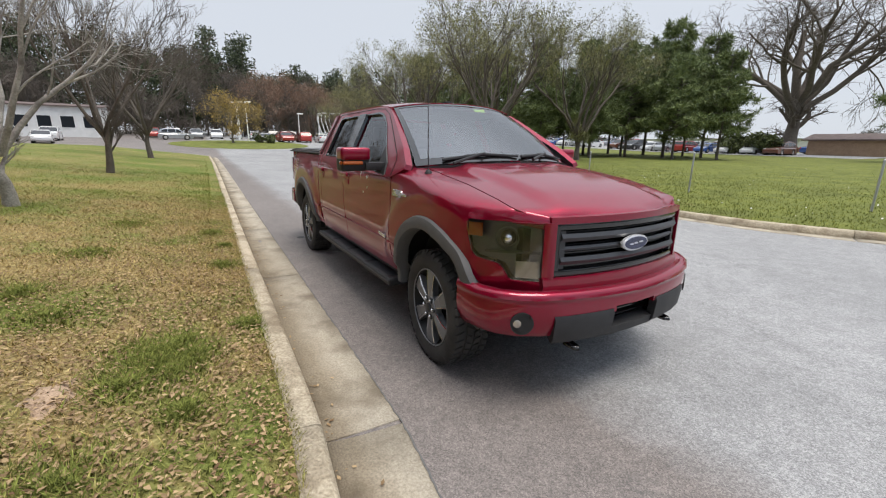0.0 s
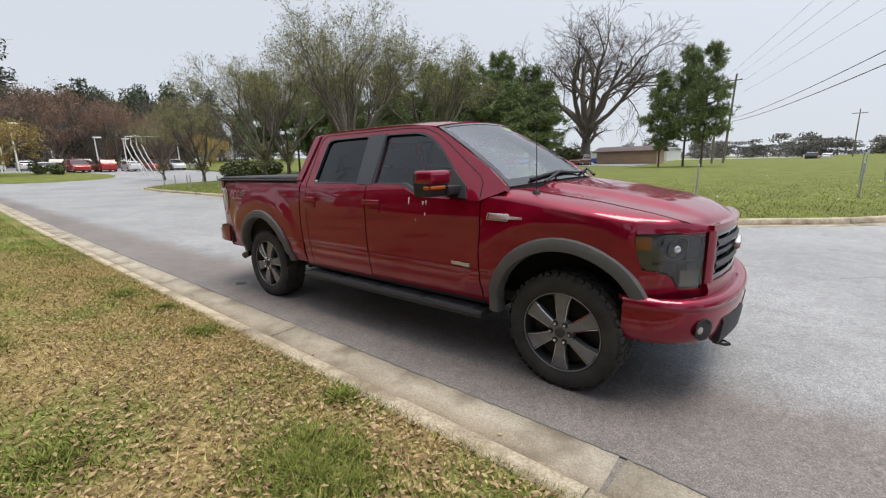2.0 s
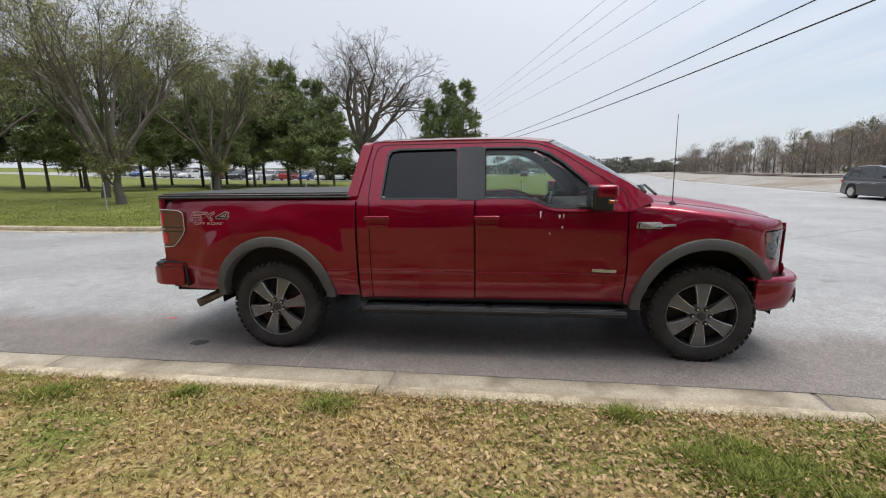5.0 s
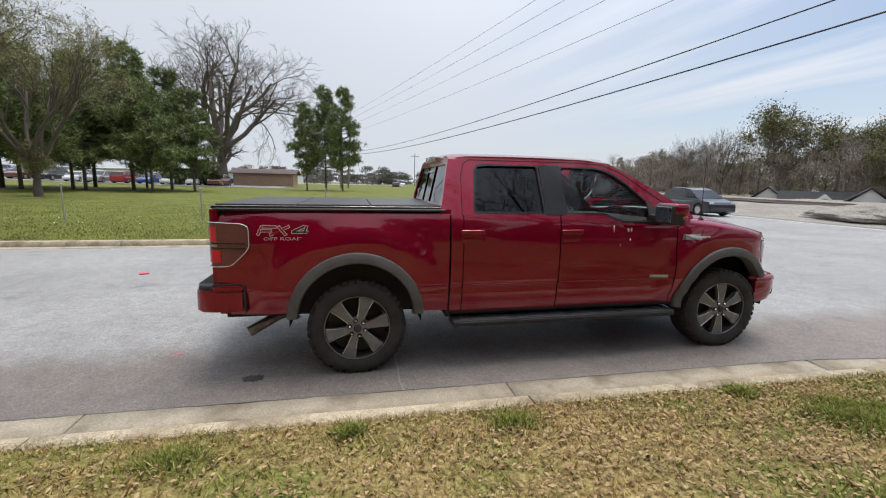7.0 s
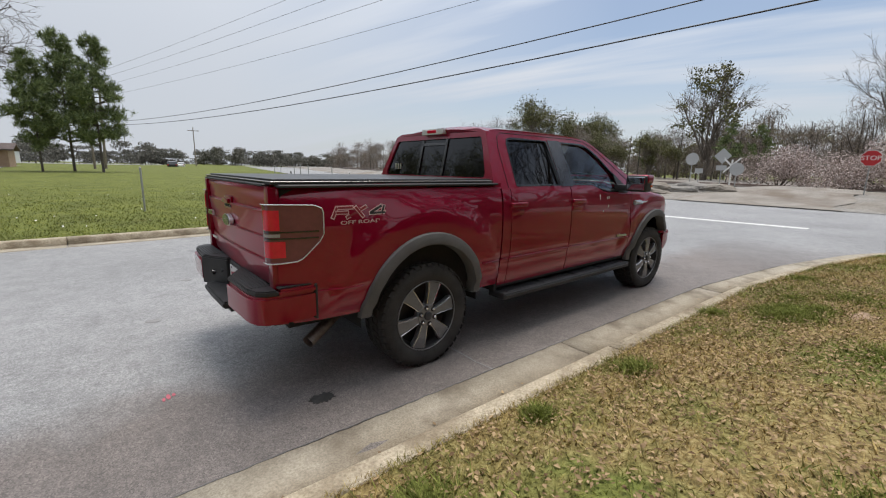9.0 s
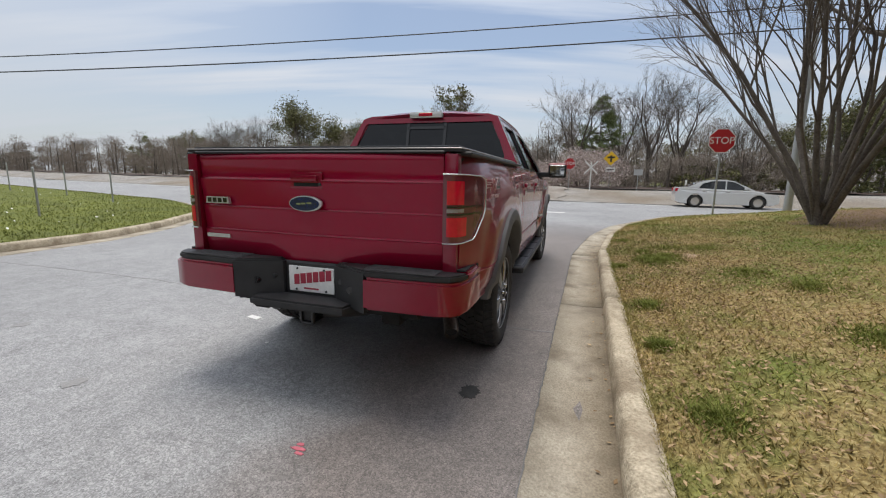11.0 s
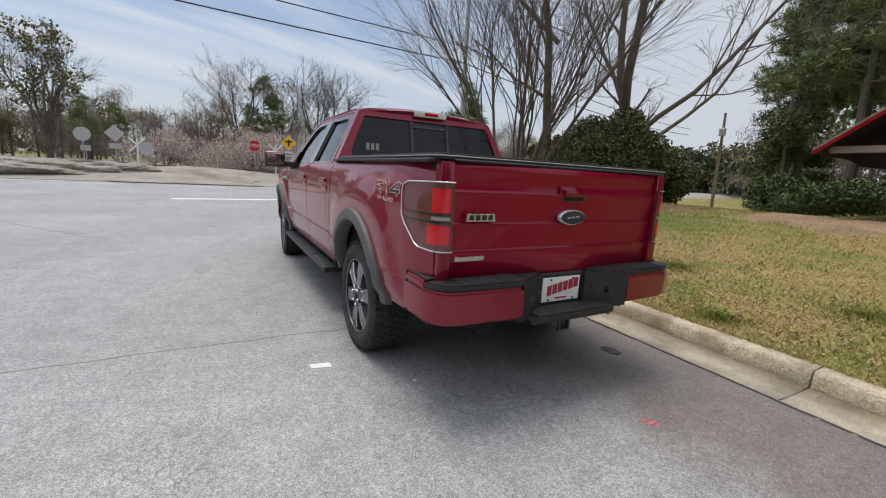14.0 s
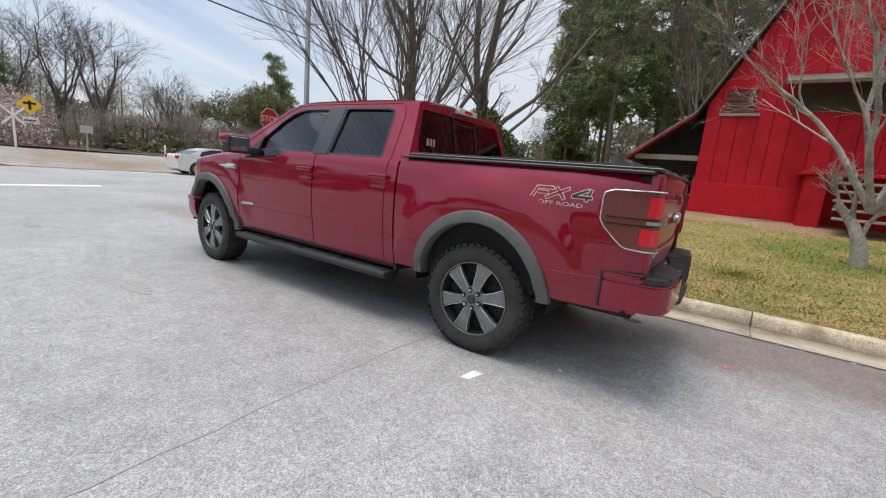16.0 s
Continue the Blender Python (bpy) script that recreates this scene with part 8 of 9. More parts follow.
CAR_WHITE, CAR_DARK, CAR_SILVER = car_paint("white_car_paint", (0.72, 0.72, 0.71), 0.0), car_paint("dark_blue_car_paint", (0.012, 0.013, 0.028)), car_paint("silver_car_paint", (0.42, 0.43, 0.44), 0.6)
CAR_RED, CAR_BLUE, CAR_BLACK, CAR_TAN = car_paint("red_car_paint", (0.38, 0.03, 0.02)), car_paint("blue_car_paint", (0.02, 0.09, 0.34)), car_paint("black_car_paint", (0.012, 0.012, 0.013)), car_paint("brown_car_paint", (0.16, 0.06, 0.035))
CAR_GLASS = plain("car_glass", (0.012, 0.014, 0.016), 0.05, 0.0, 0.5)


def arc(cx, cz, r, a0, a1, n=9):
    return [(cx + r * math.cos(math.radians(a0 + (a1 - a0) * k / n)), cz + r * math.sin(math.radians(a0 + (a1 - a0) * k / n))) for k in range(n + 1)]


def make_car(x, y, z, rz, paint, label, style="sedan", group="parked cars"):
    """A car with its front towards +x: shell with wheel arches, cabin, panes, wheels, lamps."""
    e = thing("car", x, y, z, rz, label, "car", group)
    if style == "sedan":
        L, W, wr, fx, rx = 4.5, 1.76, 0.315, 1.36, -1.34
        up = [(2.25, 0.52), (2.22, 0.62), (2.05, 0.73), (1.55, 0.84), (1.25, 0.90), (-1.25, 0.98), (-1.75, 1.02), (-2.12, 1.02), (-2.22, 0.92), (-2.25, 0.60)]
        cab = [(1.28, 0.88), (0.35, 1.36), (-0.15, 1.43), (-0.75, 1.41), (-1.25, 1.27), (-1.80, 1.01)]
        panes = [[(0.98, 0.93), (0.34, 1.31), (0.0, 1.36), (0.0, 0.94)], [(-0.06, 0.94), (-0.06, 1.365), (-0.62, 1.35), (-1.05, 1.22), (-1.20, 1.01), (-1.10, 0.97)]]
    else:
        L, W, wr, fx, rx = 4.75, 1.90, 0.36, 1.42, -1.40
        up = [(2.37, 0.55), (2.36, 0.72), (2.22, 0.86), (1.75, 0.98), (1.25, 1.06), (-1.6, 1.14), (-2.25, 1.12), (-2.34, 0.95), (-2.37, 0.58)]
        cab = [(1.30, 1.04), (0.45, 1.60), (-0.2, 1.70), (-1.35, 1.67), (-1.95, 1.58), (-2.30, 1.10)]
        panes = [[(0.98, 1.09), (0.42, 1.50), (0.05, 1.58), (0.05, 1.10)], [(-0.03, 1.10), (-0.03, 1.585), (-0.95, 1.58), (-0.98, 1.13)], [(-1.06, 1.13), (-1.03, 1.575), (-1.45, 1.55), (-1.92, 1.30), (-1.80, 1.16)]]
    low = 0.22
    r_ = wr + 0.055
    outline = up + [(-L / 2 + 0.02, 0.32), (-L / 2 + 0.2, low)] + arc(rx, wr, r_, 200, -20) + arc(fx, wr, r_, 200, -20) + [(L / 2 - 0.25, low), (L / 2 - 0.03, 0.30)]
    bm = bmesh.new()
    prism(bm, outline, "y", -W / 2, W / 2)
    for v in bm.verts:
        k = abs(v.co.x) / (L / 2)
        v.co.y *= 1 - 0.10 * max(0, k - 0.72) / 0.28 - 0.05 * max(0, v.co.z - 0.7)
    bmesh.ops.bevel(bm, geom=[ed for ed in bm.edges if ed.is_manifold and ed.calc_face_angle(0) > 1.0 and abs(ed.verts[0].co.y - ed.verts[1].co.y) < 0.02 and min(ed.verts[0].co.z, ed.verts[1].co.z) > 0.5], offset=0.05, segments=3, affect="EDGES")
    part("body", bm, paint, e, "", False)
    bm = bmesh.new()
    prism(bm, cab, "y", -W / 2 + 0.06, W / 2 - 0.06)
    z0 = min(p[1] for p in cab)
    for v in bm.verts:
        v.co.y *= 1 - 0.40 * max(0, v.co.z - z0) / W * 1.0
    bmesh.ops.bevel(bm, geom=[ed for ed in bm.edges if abs(ed.verts[0].co.y - ed.verts[1].co.y) < 0.1], offset=0.04, segments=2, affect="EDGES")
    part("cabin", bm, paint, e)
    for s in (-1, 1):
        for pn in panes:
            bm = bmesh.new()
            f = [bm.verts.new((px, s * ((W / 2 - 0.06) * (1 - 0.40 * (pz - z0) / W) + 0.006), pz)) for px, pz in pn]
            g = [bm.verts.new((px, s * ((W / 2 - 0.06) * (1 - 0.40 * (pz - z0) / W) - 0.02), pz)) for px, pz in pn]
            bm.faces.new(f)
            for k in range(len(f)):
                bm.faces.new((f[k], f[(k + 1) % len(f)], g[(k + 1) % len(f)], g[k]))
            bmesh.ops.recalc_face_normals(bm, faces=bm.faces)
            part("side_window", bm, CAR_GLASS, e, "dark side window")
        for wx in (fx, rx):
            w = part("wheel", tube(bmesh.new(), [(wx, s * (W / 2 - 0.22), wr), (wx, s * (W / 2 - 0.03), wr), (wx, s * (W / 2 - 0.005), wr)], [wr, wr, wr * 0.9], 24), RUBBER, e, "black tyre on a silver rim")
            part("rim", tube(bmesh.new(), [(wx, s * (W / 2 - 0.03), wr), (wx, s * (W / 2 + 0.002), wr), (wx, s * (W / 2 + 0.006), wr)], [wr * 0.66, wr * 0.64, wr * 0.2], 12), SILVER, w, "silver rim")
        part("headlamp", box(bmesh.new(), L / 2 - 0.34, L / 2 - 0.07, min(s * W * 0.30, s * W * 0.44), max(s * W * 0.30, s * W * 0.44), up[1][1] - 0.02, up[2][1] - 0.0, 0.03, 2), LAMP_WHITE, e, "clear headlamp")
        part("tail_lamp", box(bmesh.new(), -L / 2 - 0.012, -L / 2 + 0.22, min(s * W * 0.32, s * W * 0.452), max(s * W * 0.32, s * W * 0.452), up[-2][1] - 0.12, up[-2][1] + 0.04, 0.02, 2), TAIL_RED, e, "red tail lamp")
        part("door_mirror", box(bmesh.new(), 0.72, 0.86, min(s * W * 0.5, s * (W * 0.5 + 0.16)), max(s * W * 0.5, s * (W * 0.5 + 0.16)), up[4][1] + 0.06, up[4][1] + 0.18, 0.03, 2), paint, e)
        for hx in (0.05, -0.95):
            part("door_handle", box(bmesh.new(), hx - 0.1, hx + 0.1, s * W * 0.492 - 0.015, s * W * 0.492 + 0.015, 0.80, 0.83, 0.008), SILVER, e)
    def pane(a, b, nm):
        bm = bmesh.new()
        q = []
        for (px, pz), ww in ((a, 1), (b, 1)):
            half = (W / 2 - 0.10) * (1 - 0.40 * (pz - z0) / W)
            q.append([(px, -half, pz), (px, half, pz)])
        d = Vector((b[1] - a[1], 0, a[0] - b[0])).normalized() * 0.012
        if d.z < 0:
            d = -d
        vs_ = [bm.verts.new(Vector(p) + d) for p in (q[0][0], q[0][1], q[1][1], q[1][0])]
        bm.faces.new(vs_)
        lo_ = [bm.verts.new(v.co - d * 2) for v in vs_]
        for k in range(4):
            bm.faces.new((vs_[k], vs_[(k + 1) % 4], lo_[(k + 1) % 4], lo_[k]))
        bmesh.ops.recalc_face_normals(bm, faces=bm.faces)
        part(nm, bm, CAR_GLASS, e, "dark sloping glass")
    lerp = lambda p, q, t: (p[0] + (q[0] - p[0]) * t, p[1] + (q[1] - p[1]) * t)
    pane(lerp(cab[0], cab[1], 0.08), lerp(cab[0], cab[1], 0.92), "windscreen")
    pane(lerp(cab[-1], cab[-2], 0.12), lerp(cab[-1], cab[-2], 0.9), "rear_window")
    part("underside", boxed(-L / 2 + 0.25, L / 2 - 0.3, -W / 2 + 0.15, W / 2 - 0.15, 0.18, 0.5), CHASSIS, e)
    if style != "sedan":
        for s in (-1, 1):
            part("roof_rail", tube(bmesh.new(), [(0.2, s * 0.62, 1.68), (-0.2, s * 0.62, 1.73), (-1.4, s * 0.62, 1.71), (-1.7, s * 0.62, 1.64)], 0.018, 6), SILVER, e, "silver roof rail")
    return e


make_car(20.5, 19.0, base_z(20.5, 19.0), -96, CAR_DARK, "dark blue family car with silver roof rails on the main road", "suv", "passing cars")
make_car(20.2, -8.6, 0.0, -94, CAR_WHITE, "white saloon car on the main road", "sedan", "passing cars")
kinds = [make_car(-58, -16.5, base_z(-58, 0), 10, CAR_WHITE, "white saloon car in the car park"), make_car(-60, -20.2, base_z(-60, 0), 0, CAR_BLACK, "black car in the car park", "suv"),
         make_car(-62, -23.8, base_z(-62, 0), 20, CAR_RED, "orange-red car in the car park", "suv"), make_car(-74, -4.6, base_z(-74, 0), 95, CAR_SILVER, "silver car in the car park", "suv"),
         make_car(-46, 64, field_z(-46, 64), 92, CAR_BLUE, "bright blue car in the far car park"), make_car(-66, -17.5, base_z(-66, 0), 5, CAR_WHITE, "white car in the car park", "suv"), make_car(-72, 12, base_z(-72, 0), 88, CAR_TAN, "brown-red car in the car park", "suv")]
rr = random.Random(14)
for i in range(7):
    place(rr.choice(kinds), -70 - rr.uniform(0, 2), 8.0 + 3.0 * i, base_z(-71, 0), rr.choice((0, 180)) + rr.uniform(-4, 4))
for i in range(9):
    place(rr.choice(kinds), -82, -8 + 3.1 * i, base_z(-82, 0), rr.choice((0, 180)) + rr.uniform(-4, 4))
for i in range(16):
    if i == 6:
        continue
    px = -66 + 3.0 * i
    place(rr.choice(kinds), px, 63 + rr.uniform(-0.4, 0.4), field_z(px, 63), 90 + rr.choice((0, 180)) + rr.uniform(-3, 3))
for i in range(15):
    px = -75 + 3.2 * i
    place(rr.choice(kinds), px, 74 + rr.uniform(-0.4, 0.4), field_z(px, 74), 90 + rr.choice((0, 180)) + rr.uniform(-3, 3))
for px, py in ((-22, 78), (-18.5, 80), (-27, 79)):
    place(rr.choice(kinds), px, py, field_z(px, py), 60)
place(kinds[1], 9, 100, base_z(9, 100), 80)
place(kinds[0], 12, 112, base_z(12, 112), 80)

# car park paving behind the pines, grass island
sheet("car_park", spread(-90, -12, 26), spread(58, 84, 10), lambda x, y: (x, y, field_z(x, y) + 0.03), ASPHALT, "pale asphalt car park behind the pines", "car park")
sheet("grass_island", spread(0.0, 1, 12), spread(0, math.tau, 36), lambda u, a: (-61 + 13 * u * math.cos(a), 3.4 + 8.6 * u * math.sin(a), base_z(-61 + 13 * u * math.cos(a), 0) + 0.02 + 0.30 * (1 - u ** 2)), TURF_GREEN, "green grass island at the car park entrance", "grass")
shrub("shrub", -60, 6.4, base_z(-60, 5) + 0.2, 1.9, 1.6, 1.5, 3000, 67, EVERGREEN, 0.12, "dark clipped shrub on the grass island")
place(yellow_tree, -58.0, 2.2, base_z(-58, 0) + 0.2, 30, 1.15)
yellow_tree.matrix_basis = pose(-75, 30, base_z(-75, 30), 0, 0, 0)


def building(name, x, y, z, rz, w, d, h, roof_h, wall, roof, label, windows=(), over=0.4):
    """A gabled building; windows: (along, low, wide, high) on its front."""
    e = thing(name, x, y, z, rz, label, "building")
    part("wall", boxed(-w / 2, w / 2, -d / 2, d / 2, -3.0, h), wall, e)
    bm = bmesh.new()
    prism(bm, [(-d / 2 - over, h - 0.05), (0, h + roof_h), (d / 2 + over, h - 0.05), (d / 2 + over, h + 0.10), (0, h + roof_h + 0.18), (-d / 2 - over, h + 0.10)], "x", -w / 2 - over, w / 2 + over)
    part("roof", bm, roof, e)
    bm = bmesh.new()
    prism(bm, [(-d / 2, h - 0.06), (d / 2, h - 0.06), (0, h + roof_h - 0.02)], "x", -w / 2, w / 2)
    part("gable", bm, wall, e)
    for a, lo, ww, hh in windows:
        win = part("window", boxed(a - ww / 2 - 0.07, a + ww / 2 + 0.07, -d / 2 - 0.04, -d / 2 + 0.02, lo - 0.07, lo + hh + 0.07), SIGN_WHITE, e, "white framed window")
        part("pane", boxed(a - ww / 2, a + ww / 2, -d / 2 - 0.05, -d / 2 - 0.03, lo, lo + hh), DARK_PANE, win, "dark pane")
    return e


building("brick_building", -16.6, 75, field_z(-16.6, 75), 0, 9.6, 6.0, 2.0, 0.75, BRICK_WALL, ROOF_BROWN, "low tan brick building with a brown roof on the field", [], 0.6)
building("office_building", -84, -22, base_z(-84, 0), 90, 16, 10, 4.2, 0.5, SIDING, ROOF_BROWN, "long white office building with dark windows by the car park", [(k * 2.6 - 6.5, 1.2, 1.5, 1.6) for k in range(6)])
building("warehouse", -45, 108, field_z(-45, 100), 0, 60, 18, 2.1, 0.25, SIDING, SIGN_BACK, "long white warehouse beyond the far car park", [])
hs = building("house", 61, 39.5, -2.3, 125, 9.5, 6.5, 1.9, 2.0, SIDING, ROOF_DARK, "white house with a dark roof beyond the railway", [])
for k in (-2.6, 0.2):
    bm = bmesh.new()
    prism(bm, [(k - 0.7, 2.3), (k + 0.7, 2.3), (k + 0.7, 3.1), (k, 3.75), (k - 0.7, 3.1)], "y", 0.6, 2.9)
    dm = part("dormer", bm, SIDING, hs, "white gabled dormer")
    part("pane", boxed(k - 0.3, k + 0.3, 2.9, 2.94, 2.5, 3.1), DARK_PANE, dm, "dark pane")
building("house", 59, 33.6, -2.2, 35, 6, 5.5, 2.0, 2.3, SIDING, ROOF_DARK, "white gabled house with a dark roof beyond the railway", [])
building("house", 60, 46.6, -2.2, 35, 6, 5.5, 2.0, 2.3, SIDING, ROOF_DARK, "white gabled house with a dark roof beyond the railway", [])

# car park lamps and the bent white pipes of a rack
for x, y, h in ((-70, 5.3, 6.0), (-72, 4.3, 6.0), (-74, 3.3, 6.0), (-78, 4.6, 5.6), (-70, 13.2, 4.6), (-74, 17.5, 4.6), (-72, 24, 5.0)):
    e = thing("street_lamp", x, y, base_z(x, y), 0, "white car park lamp on a tall pole", "lamp", "car park lamps")
    part("pole", tube(bmesh.new(), [(0, 0, -0.3), (0, 0, h)], [0.10, 0.07], 8), SIGN_WHITE, e)
    part("lamp_head", box(bmesh.new(), -0.3, 0.3, -0.15, 0.75, h - 0.05, h + 0.12, 0.04), SIGN_WHITE, e)
for k in range(4):
    e = thing("bent_pipe", -58, 13.2 + 0.55 * k, base_z(-58, 13), 0, "white bent pipe of a tall rack in the car park", "pipe", "bent pipes")
    part("shaft", tube(bmesh.new(), [(0, 1.6, -0.2), (0, 0.5, 2.2), (0, 0.1, 3.6), (0, 0.2, 4.5), (0, 1.2, 4.6), (0, 2.2, 4.6)], 0.07, 8), SIGN_WHITE, e, "", True)
for k in range(6):
    e = thing("bollard", -33.5 + 1.6 * k, 8.6 + 0.2 * (k % 3), field_z(-33.5 + 1.6 * k, 8.6), 0, "thin grey stake in the grass", "post", "stakes")
    part("shaft", tube(bmesh.new(), [(0, 0, -0.2), (0, 0, 0.75)], 0.03, 7), GALV, e)
    part("cap", tube(bmesh.new(), [(0, 0, 0.75), (0, 0, 0.78)], [0.036, 0.02], 7), GALV, e)

# rail crossing, track and gravel heap
DRIVE = surf("worn_drive", (0.19, 0.170, 0.148), (0.34, 0.312, 0.275), 0.9, 0.95, 30, 0.4, 0.7, stain=(0.15, 0.115, 0.085), stain_scale=0.5, dist=0.02)


def drive_at(u, v):
    """The drive's ragged edges spill over the bank."""
    y = 2.75 + 3.15 * v + abs(v) * v * 0.9 * noise.noise((u * 9, v, 4)) - 0.6 * u + 1.6 * v * max(0, 0.22 - u)
    x = edge_x(y) - 0.2 + u * 26
    return (x, y, bank_z(x, y) + 0.03 + 0.10 * (1 - v * v) * min(1, u * 5))


sheet("crossing_drive", spread(0, 1, 50), spread(-1, 1, 14), drive_at, DRIVE, "worn grey drive over the railway crossing", "driveway")
for k in range(2):
    bm = bmesh.new()
    pts = [(edge_x(y) + 13 + 1.435 * k, y, bank_z(edge_x(y) + 13, y) + 0.18) for y in range(-70, 140, 6)]
    ob = mesh_object("rail", tube(bm, pts, 0.07, 4), ROOF_METAL)
    tagged(ob, "rusty steel rail along the gravel bank", "rail", "rails")
sheet("track_bed", spread(0, 1, 6), list(range(-70, 140, 3)), lambda u, y: (edge_x(y) + 11 + 5.5 * u, y, bank_z(edge_x(y) + 13, y) + 0.08 + 0.05 * math.sin(math.pi * u)), BARN_DARK, "dark ballast and sleepers of the railway track", "track")


def heap(x, y, rx, ry, h, seed):
    bm = bmesh.new()
    bmesh.ops.create_icosphere(bm, subdivisions=5, radius=1.0)
    bmesh.ops.delete(bm, geom=[v for v in bm.verts if v.co.z < -0.15], context="VERTS")
    for v in bm.verts:
        n_ = noise.noise((v.co.x * 2.2 + seed, v.co.y * 2.2, v.co.z * 2)) * 0.25 + noise.noise((v.co.x * 9, v.co.y * 9, v.co.z * 9 + seed)) * 0.07
        v.co = Vector((v.co.x * rx, v.co.y * ry, v.co.z * h)) * (1 + n_)
    ob = mesh_object("gravel_mound", bm, GRAVEL, True)
    ob.matrix_basis = pose(x, y, bank_z(x, y) - 0.1)
    return tagged(ob, "pale heap of dumped gravel beside the railway", "gravel heap")


heap(25.5, 11.5, 1.6, 4.2, 0.75, 1)
heap(26.2, 6.8, 1.3, 2.2, 0.55, 2)


# ---- turf: blades, clover and fallen leaves near the kerb ----
def scatter_blades(name, n, xa, xb, ya, yb, h, w, seed, mat, label, patches=None):
    rng = np.random.default_rng(seed)
    if patches:
        k = rng.integers(0, len(patches), n)
        c = np.array(patches)[k]
        r = np.abs(rng.normal(0, 0.75, n)) * c[:, 2]
        a = rng.uniform(0, math.tau, n)
        x, y = c[:, 0] + r * np.cos(a) * 1.2, c[:, 1] + r * np.sin(a)
    else:
        x = rng.uniform(xa, xb, n)
        x = np.where(rng.uniform(0, 1, n) < 0.45, rng.normal((xa + xb) / 2, (xb - xa) * 0.42, n), x)
        y = np.interp(x, NEAR_X, NEAR_Y) - 0.13 - (ya + (yb - ya) * rng.uniform(0, 1, n) ** 1.8)
    keep = y < np.interp(x, NEAR_X, NEAR_Y) - 0.10
    x, y = x[keep], y[keep]
    z = np.array([lawn_z(p, q) for p, q in zip(x, y)]) - 0.004
    m = len(x)
    a = rng.uniform(0, math.tau, m)
    hh = h * rng.uniform(0.4, 1.3, m)
    tilt = rng.uniform(0.3, 1.6, m) * hh
    ta = rng.uniform(0, math.tau, m)
    ww = w * rng.uniform(0.6, 1.3, m)
    p0 = np.stack([x - np.cos(a) * ww, y - np.sin(a) * ww, z], 1)
    p1 = np.stack([x + np.cos(a) * ww, y + np.sin(a) * ww, z], 1)
    p2 = np.stack([x + np.cos(ta) * tilt, y + np.sin(ta) * tilt, z + hh], 1)
    v = np.stack([p0, p1, p2], 1).reshape(-1, 3)
    return tagged(new(name, raw_mesh(name, v, np.arange(3 * m).reshape(m, 3), mat)), label, "grass", "", "stuff")


scatter_blades("grass", 190000, -8.0, 7.0, 0.0, 8.0, 0.036, 0.0034, 81, BLADES, "short dormant grass blades of the lawn")
scatter_blades("grass", 60000, -16, 12, 0.3, 13.0, 0.05, 0.007, 82, BLADES, "short dormant grass blades of the lawn")
CLOVER = [(1.25, -2.62, 0.13), (1.13, -2.46, 0.09), (1.36, -2.38, 0.10), (1.30, -2.58, 0.16), (1.55, -2.49, 0.12), (1.25, -2.55, 0.20), (1.45, -2.58, 0.22), (1.62, -2.72, 0.14), (2.35, -2.85, 0.25), (0.45, -3.3, 0.18), (-0.9, -2.12, 0.10), (-2.8, -2.15, 0.12), (1.4, -2.6, 0.18), (-1.6, -3.4, 0.2), (2.0, -2.45, 0.08), (-3.5, -3.2, 0.3), (-0.2, -3.6, 0.18), (2.2, -3.3, 0.2), (0.9, -2.05, 0.07), (-1.9, -2.05, 0.06), (3.4, -2.3, 0.12)]
scatter_blades("clover", 36000, 0, 0, 0, 0, 0.046, 0.0055, 83, BLADES_GREEN, "fresh green clover and new grass tufts", CLOVER)


def scatter_leaves(n, seed):
    rng = np.random.default_rng(seed)
    x = np.concatenate([rng.normal(1.2, 1.9, n // 2), rng.uniform(-7, 6, n - n // 2)])
    y = np.interp(x, NEAR_X, NEAR_Y) - 0.16 - np.abs(rng.normal(0, 1.6, n))
    z = np.array([lawn_z(p, q) for p, q in zip(x, y)]) + rng.uniform(0.008, 0.03, n)
    a = rng.uniform(0, math.tau, n)
    L = rng.uniform(0.007, 0.021, n)
    W = L * rng.uniform(0.35, 0.6, n)
    d = np.stack([np.cos(a), np.sin(a), rng.uniform(-0.35, 0.35, n)], 1)
    q = np.stack([-np.sin(a), np.cos(a), rng.uniform(-0.4, 0.4, n)], 1)
    c = np.stack([x, y, z], 1)
    lift = np.zeros((n, 3)); lift[:, 2] = W * rng.uniform(0.2, 0.8, n)
    v = np.stack([c - d * L[:, None], c + q * W[:, None] + lift, c + d * L[:, None], c - q * W[:, None] + lift], 1).reshape(-1, 3)
    f = (np.arange(n)[:, None, None] * 4 + np.array([[0, 1, 2], [0, 2, 3]])[None]).reshape(-1, 3)
    return tagged(new("fallen_leaves", raw_mesh("fallen_leaves", v, f, LITTER)), "dry brown fallen leaves scattered over the lawn", "leaves", "", "stuff")


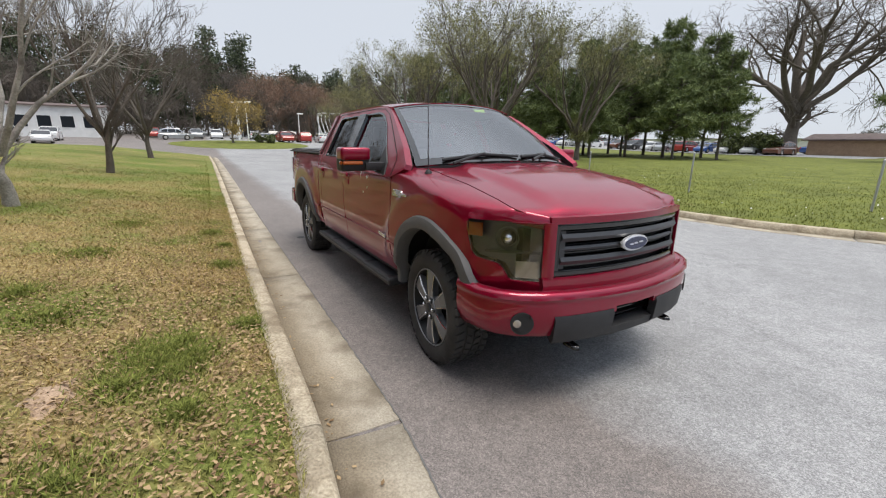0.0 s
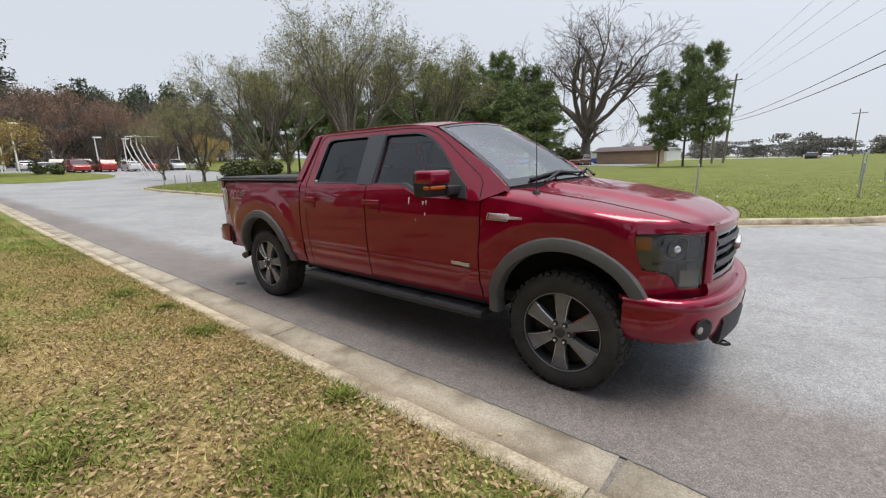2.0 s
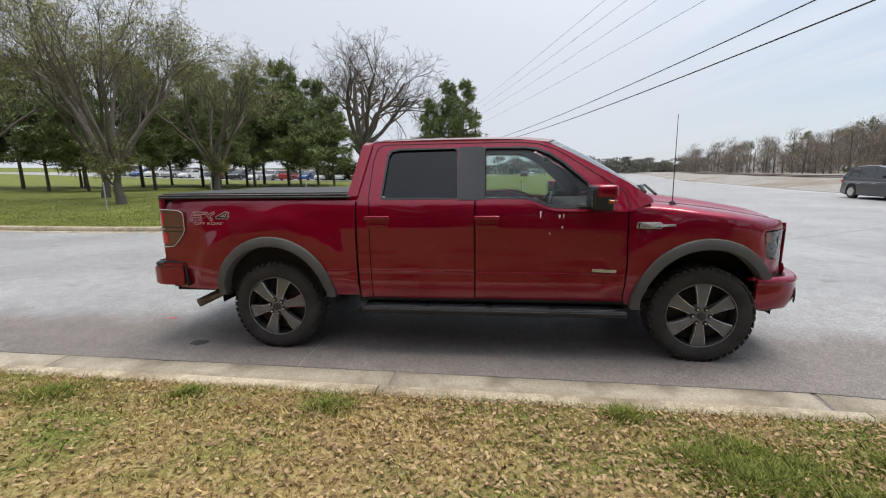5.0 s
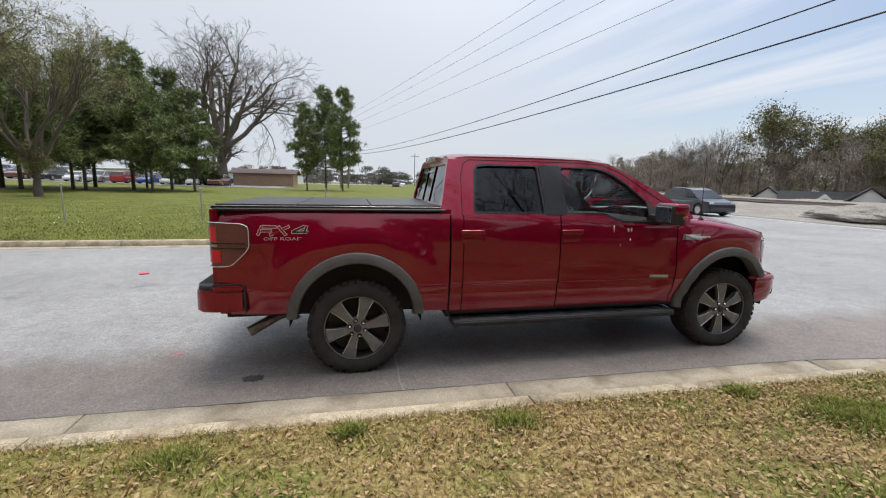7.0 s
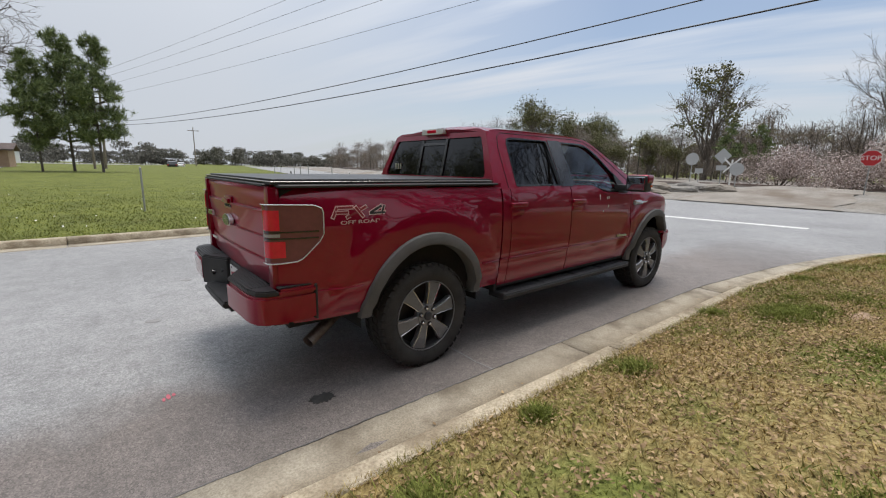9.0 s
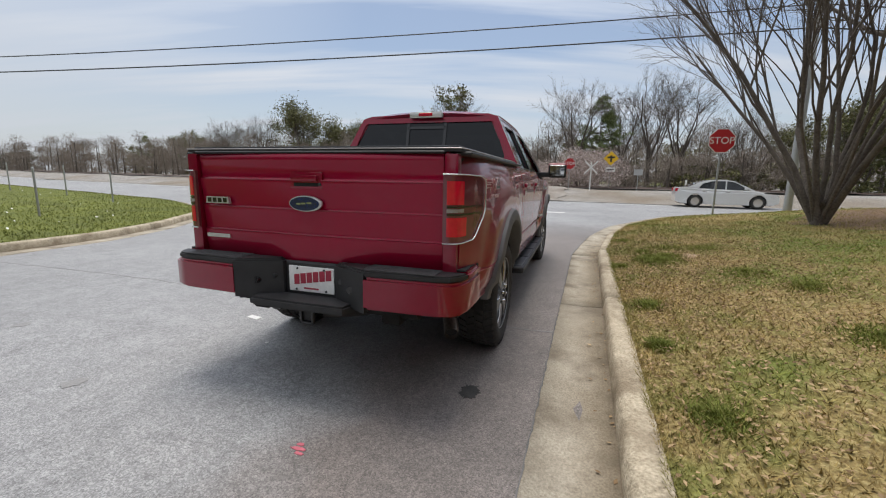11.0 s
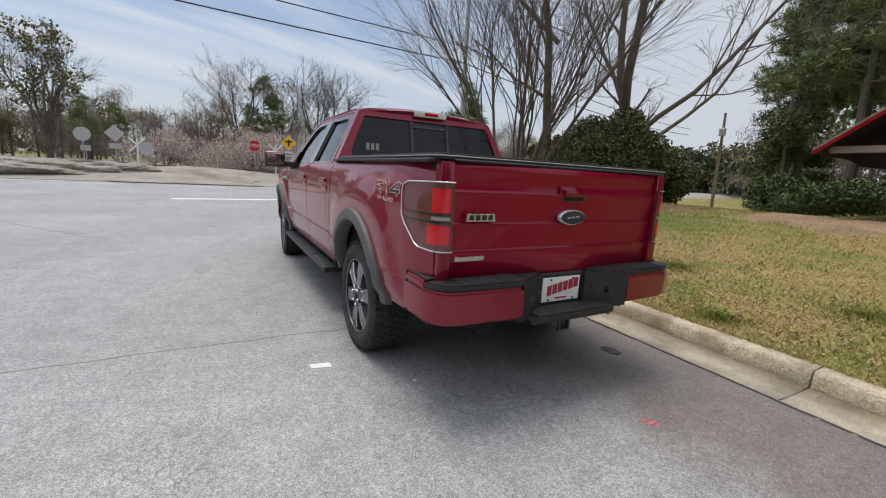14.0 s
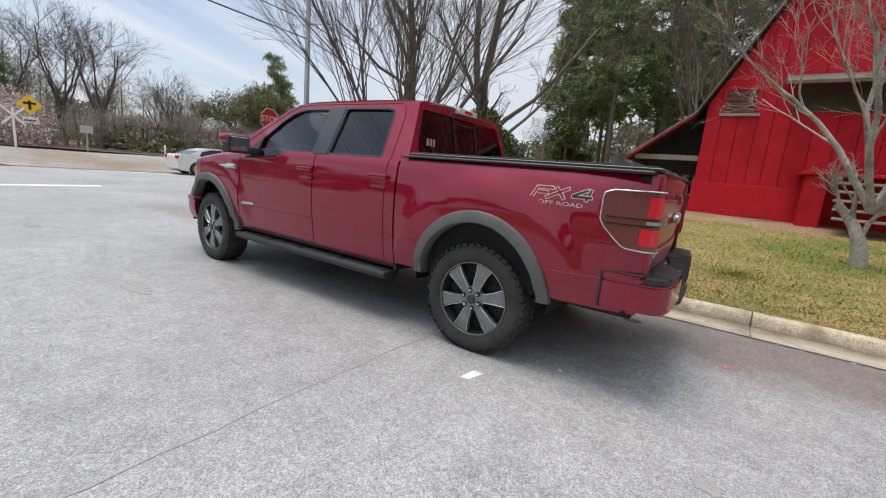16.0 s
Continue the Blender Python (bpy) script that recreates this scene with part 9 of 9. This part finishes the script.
def field_blades(n, seed):
    rng = np.random.default_rng(seed)
    x = rng.normal(-9, 12, n)
    y = np.interp(x, FAR_X, FAR_Y) + 0.16 + rng.exponential(5.0, n)
    z = np.array([field_z(p, q) for p, q in zip(x, y)]) - 0.005
    a, ta = rng.uniform(0, math.tau, n), rng.uniform(0, math.tau, n)
    hh = 0.045 * rng.uniform(0.4, 1.4, n)
    w = 0.010 * rng.uniform(0.6, 1.3, n)
    v = np.stack([np.stack([x - np.cos(a) * w, y - np.sin(a) * w, z], 1), np.stack([x + np.cos(a) * w, y + np.sin(a) * w, z], 1), np.stack([x + np.cos(ta) * hh * 0.6, y + np.sin(ta) * hh * 0.6, z + hh], 1)], 1).reshape(-1, 3)
    return tagged(new("grass", raw_mesh("grass", v, np.arange(3 * n).reshape(n, 3), BLADES_FIELD)), "fresh green grass blades of the field", "grass", "", "stuff")


field_blades(80000, 88)
rng = np.random.default_rng(89)
n = 70
x = rng.normal(-2, 8, n)
y = np.interp(x, FAR_X, FAR_Y) + 1.0 + rng.exponential(6.0, n)
c = np.stack([x, y, np.array([field_z(p, q) for p, q in zip(x, y)]) + 0.045], 1)
d = np.stack([rng.uniform(0.010, 0.024, n), np.zeros(n), np.zeros(n)], 1)
q = np.stack([np.zeros(n), rng.uniform(0.015, 0.03, n), rng.uniform(0.0, 0.02, n)], 1)
tagged(new("white_clover", raw_mesh("white_clover", np.stack([c - d, c + q, c + d, c - q], 1).reshape(-1, 3), np.arange(4 * n).reshape(n, 4), SIGN_WHITE)), "small white clover heads dotted over the green field", "flowers", "", "stuff")
scatter_leaves(26000, 84)
rng = np.random.default_rng(85)
# leaf litter caught in the gutter
n = 190
x = rng.uniform(-7, 7, n)
y = np.interp(x, NEAR_X, NEAR_Y) + np.abs(rng.normal(0.03, 0.06, n)) + 0.02
a = rng.uniform(0, math.tau, n)
L = rng.uniform(0.008, 0.022, n)
c = np.stack([x, y, np.full(n, 0.018)], 1)
d = np.stack([np.cos(a), np.sin(a), rng.uniform(-0.2, 0.2, n)], 1) * L[:, None]
q = np.stack([-np.sin(a), np.cos(a), rng.uniform(0.0, 0.3, n)], 1) * L[:, None] * 0.5
tagged(new("gutter_litter", raw_mesh("gutter_litter", np.stack([c - d, c + q, c + d, c - q], 1).reshape(-1, 3), np.arange(4 * n).reshape(n, 4), LITTER)), "dry leaf scraps lying in the gutter", "leaves", "", "stuff")
# a worn bare spot in the lawn
sheet("bare_soil", spread(0.05, 1, 8), spread(0, math.tau, 30), lambda u, a: (1.62 + 0.17 * u * math.cos(a) * (1 + 0.3 * math.sin(3 * a + 1)), -3.03 + 0.10 * u * math.sin(a) * (1 + 0.25 * math.cos(5 * a)), lawn_z(1.62 + 0.17 * u * math.cos(a) * (1 + 0.3 * math.sin(3 * a + 1)), -3.03 + 0.10 * u * math.sin(a) * (1 + 0.25 * math.cos(5 * a))) + 0.026 * (1.02 - u ** 2)), BARE_SOIL, "small worn patch of bare pale soil in the lawn", "soil")
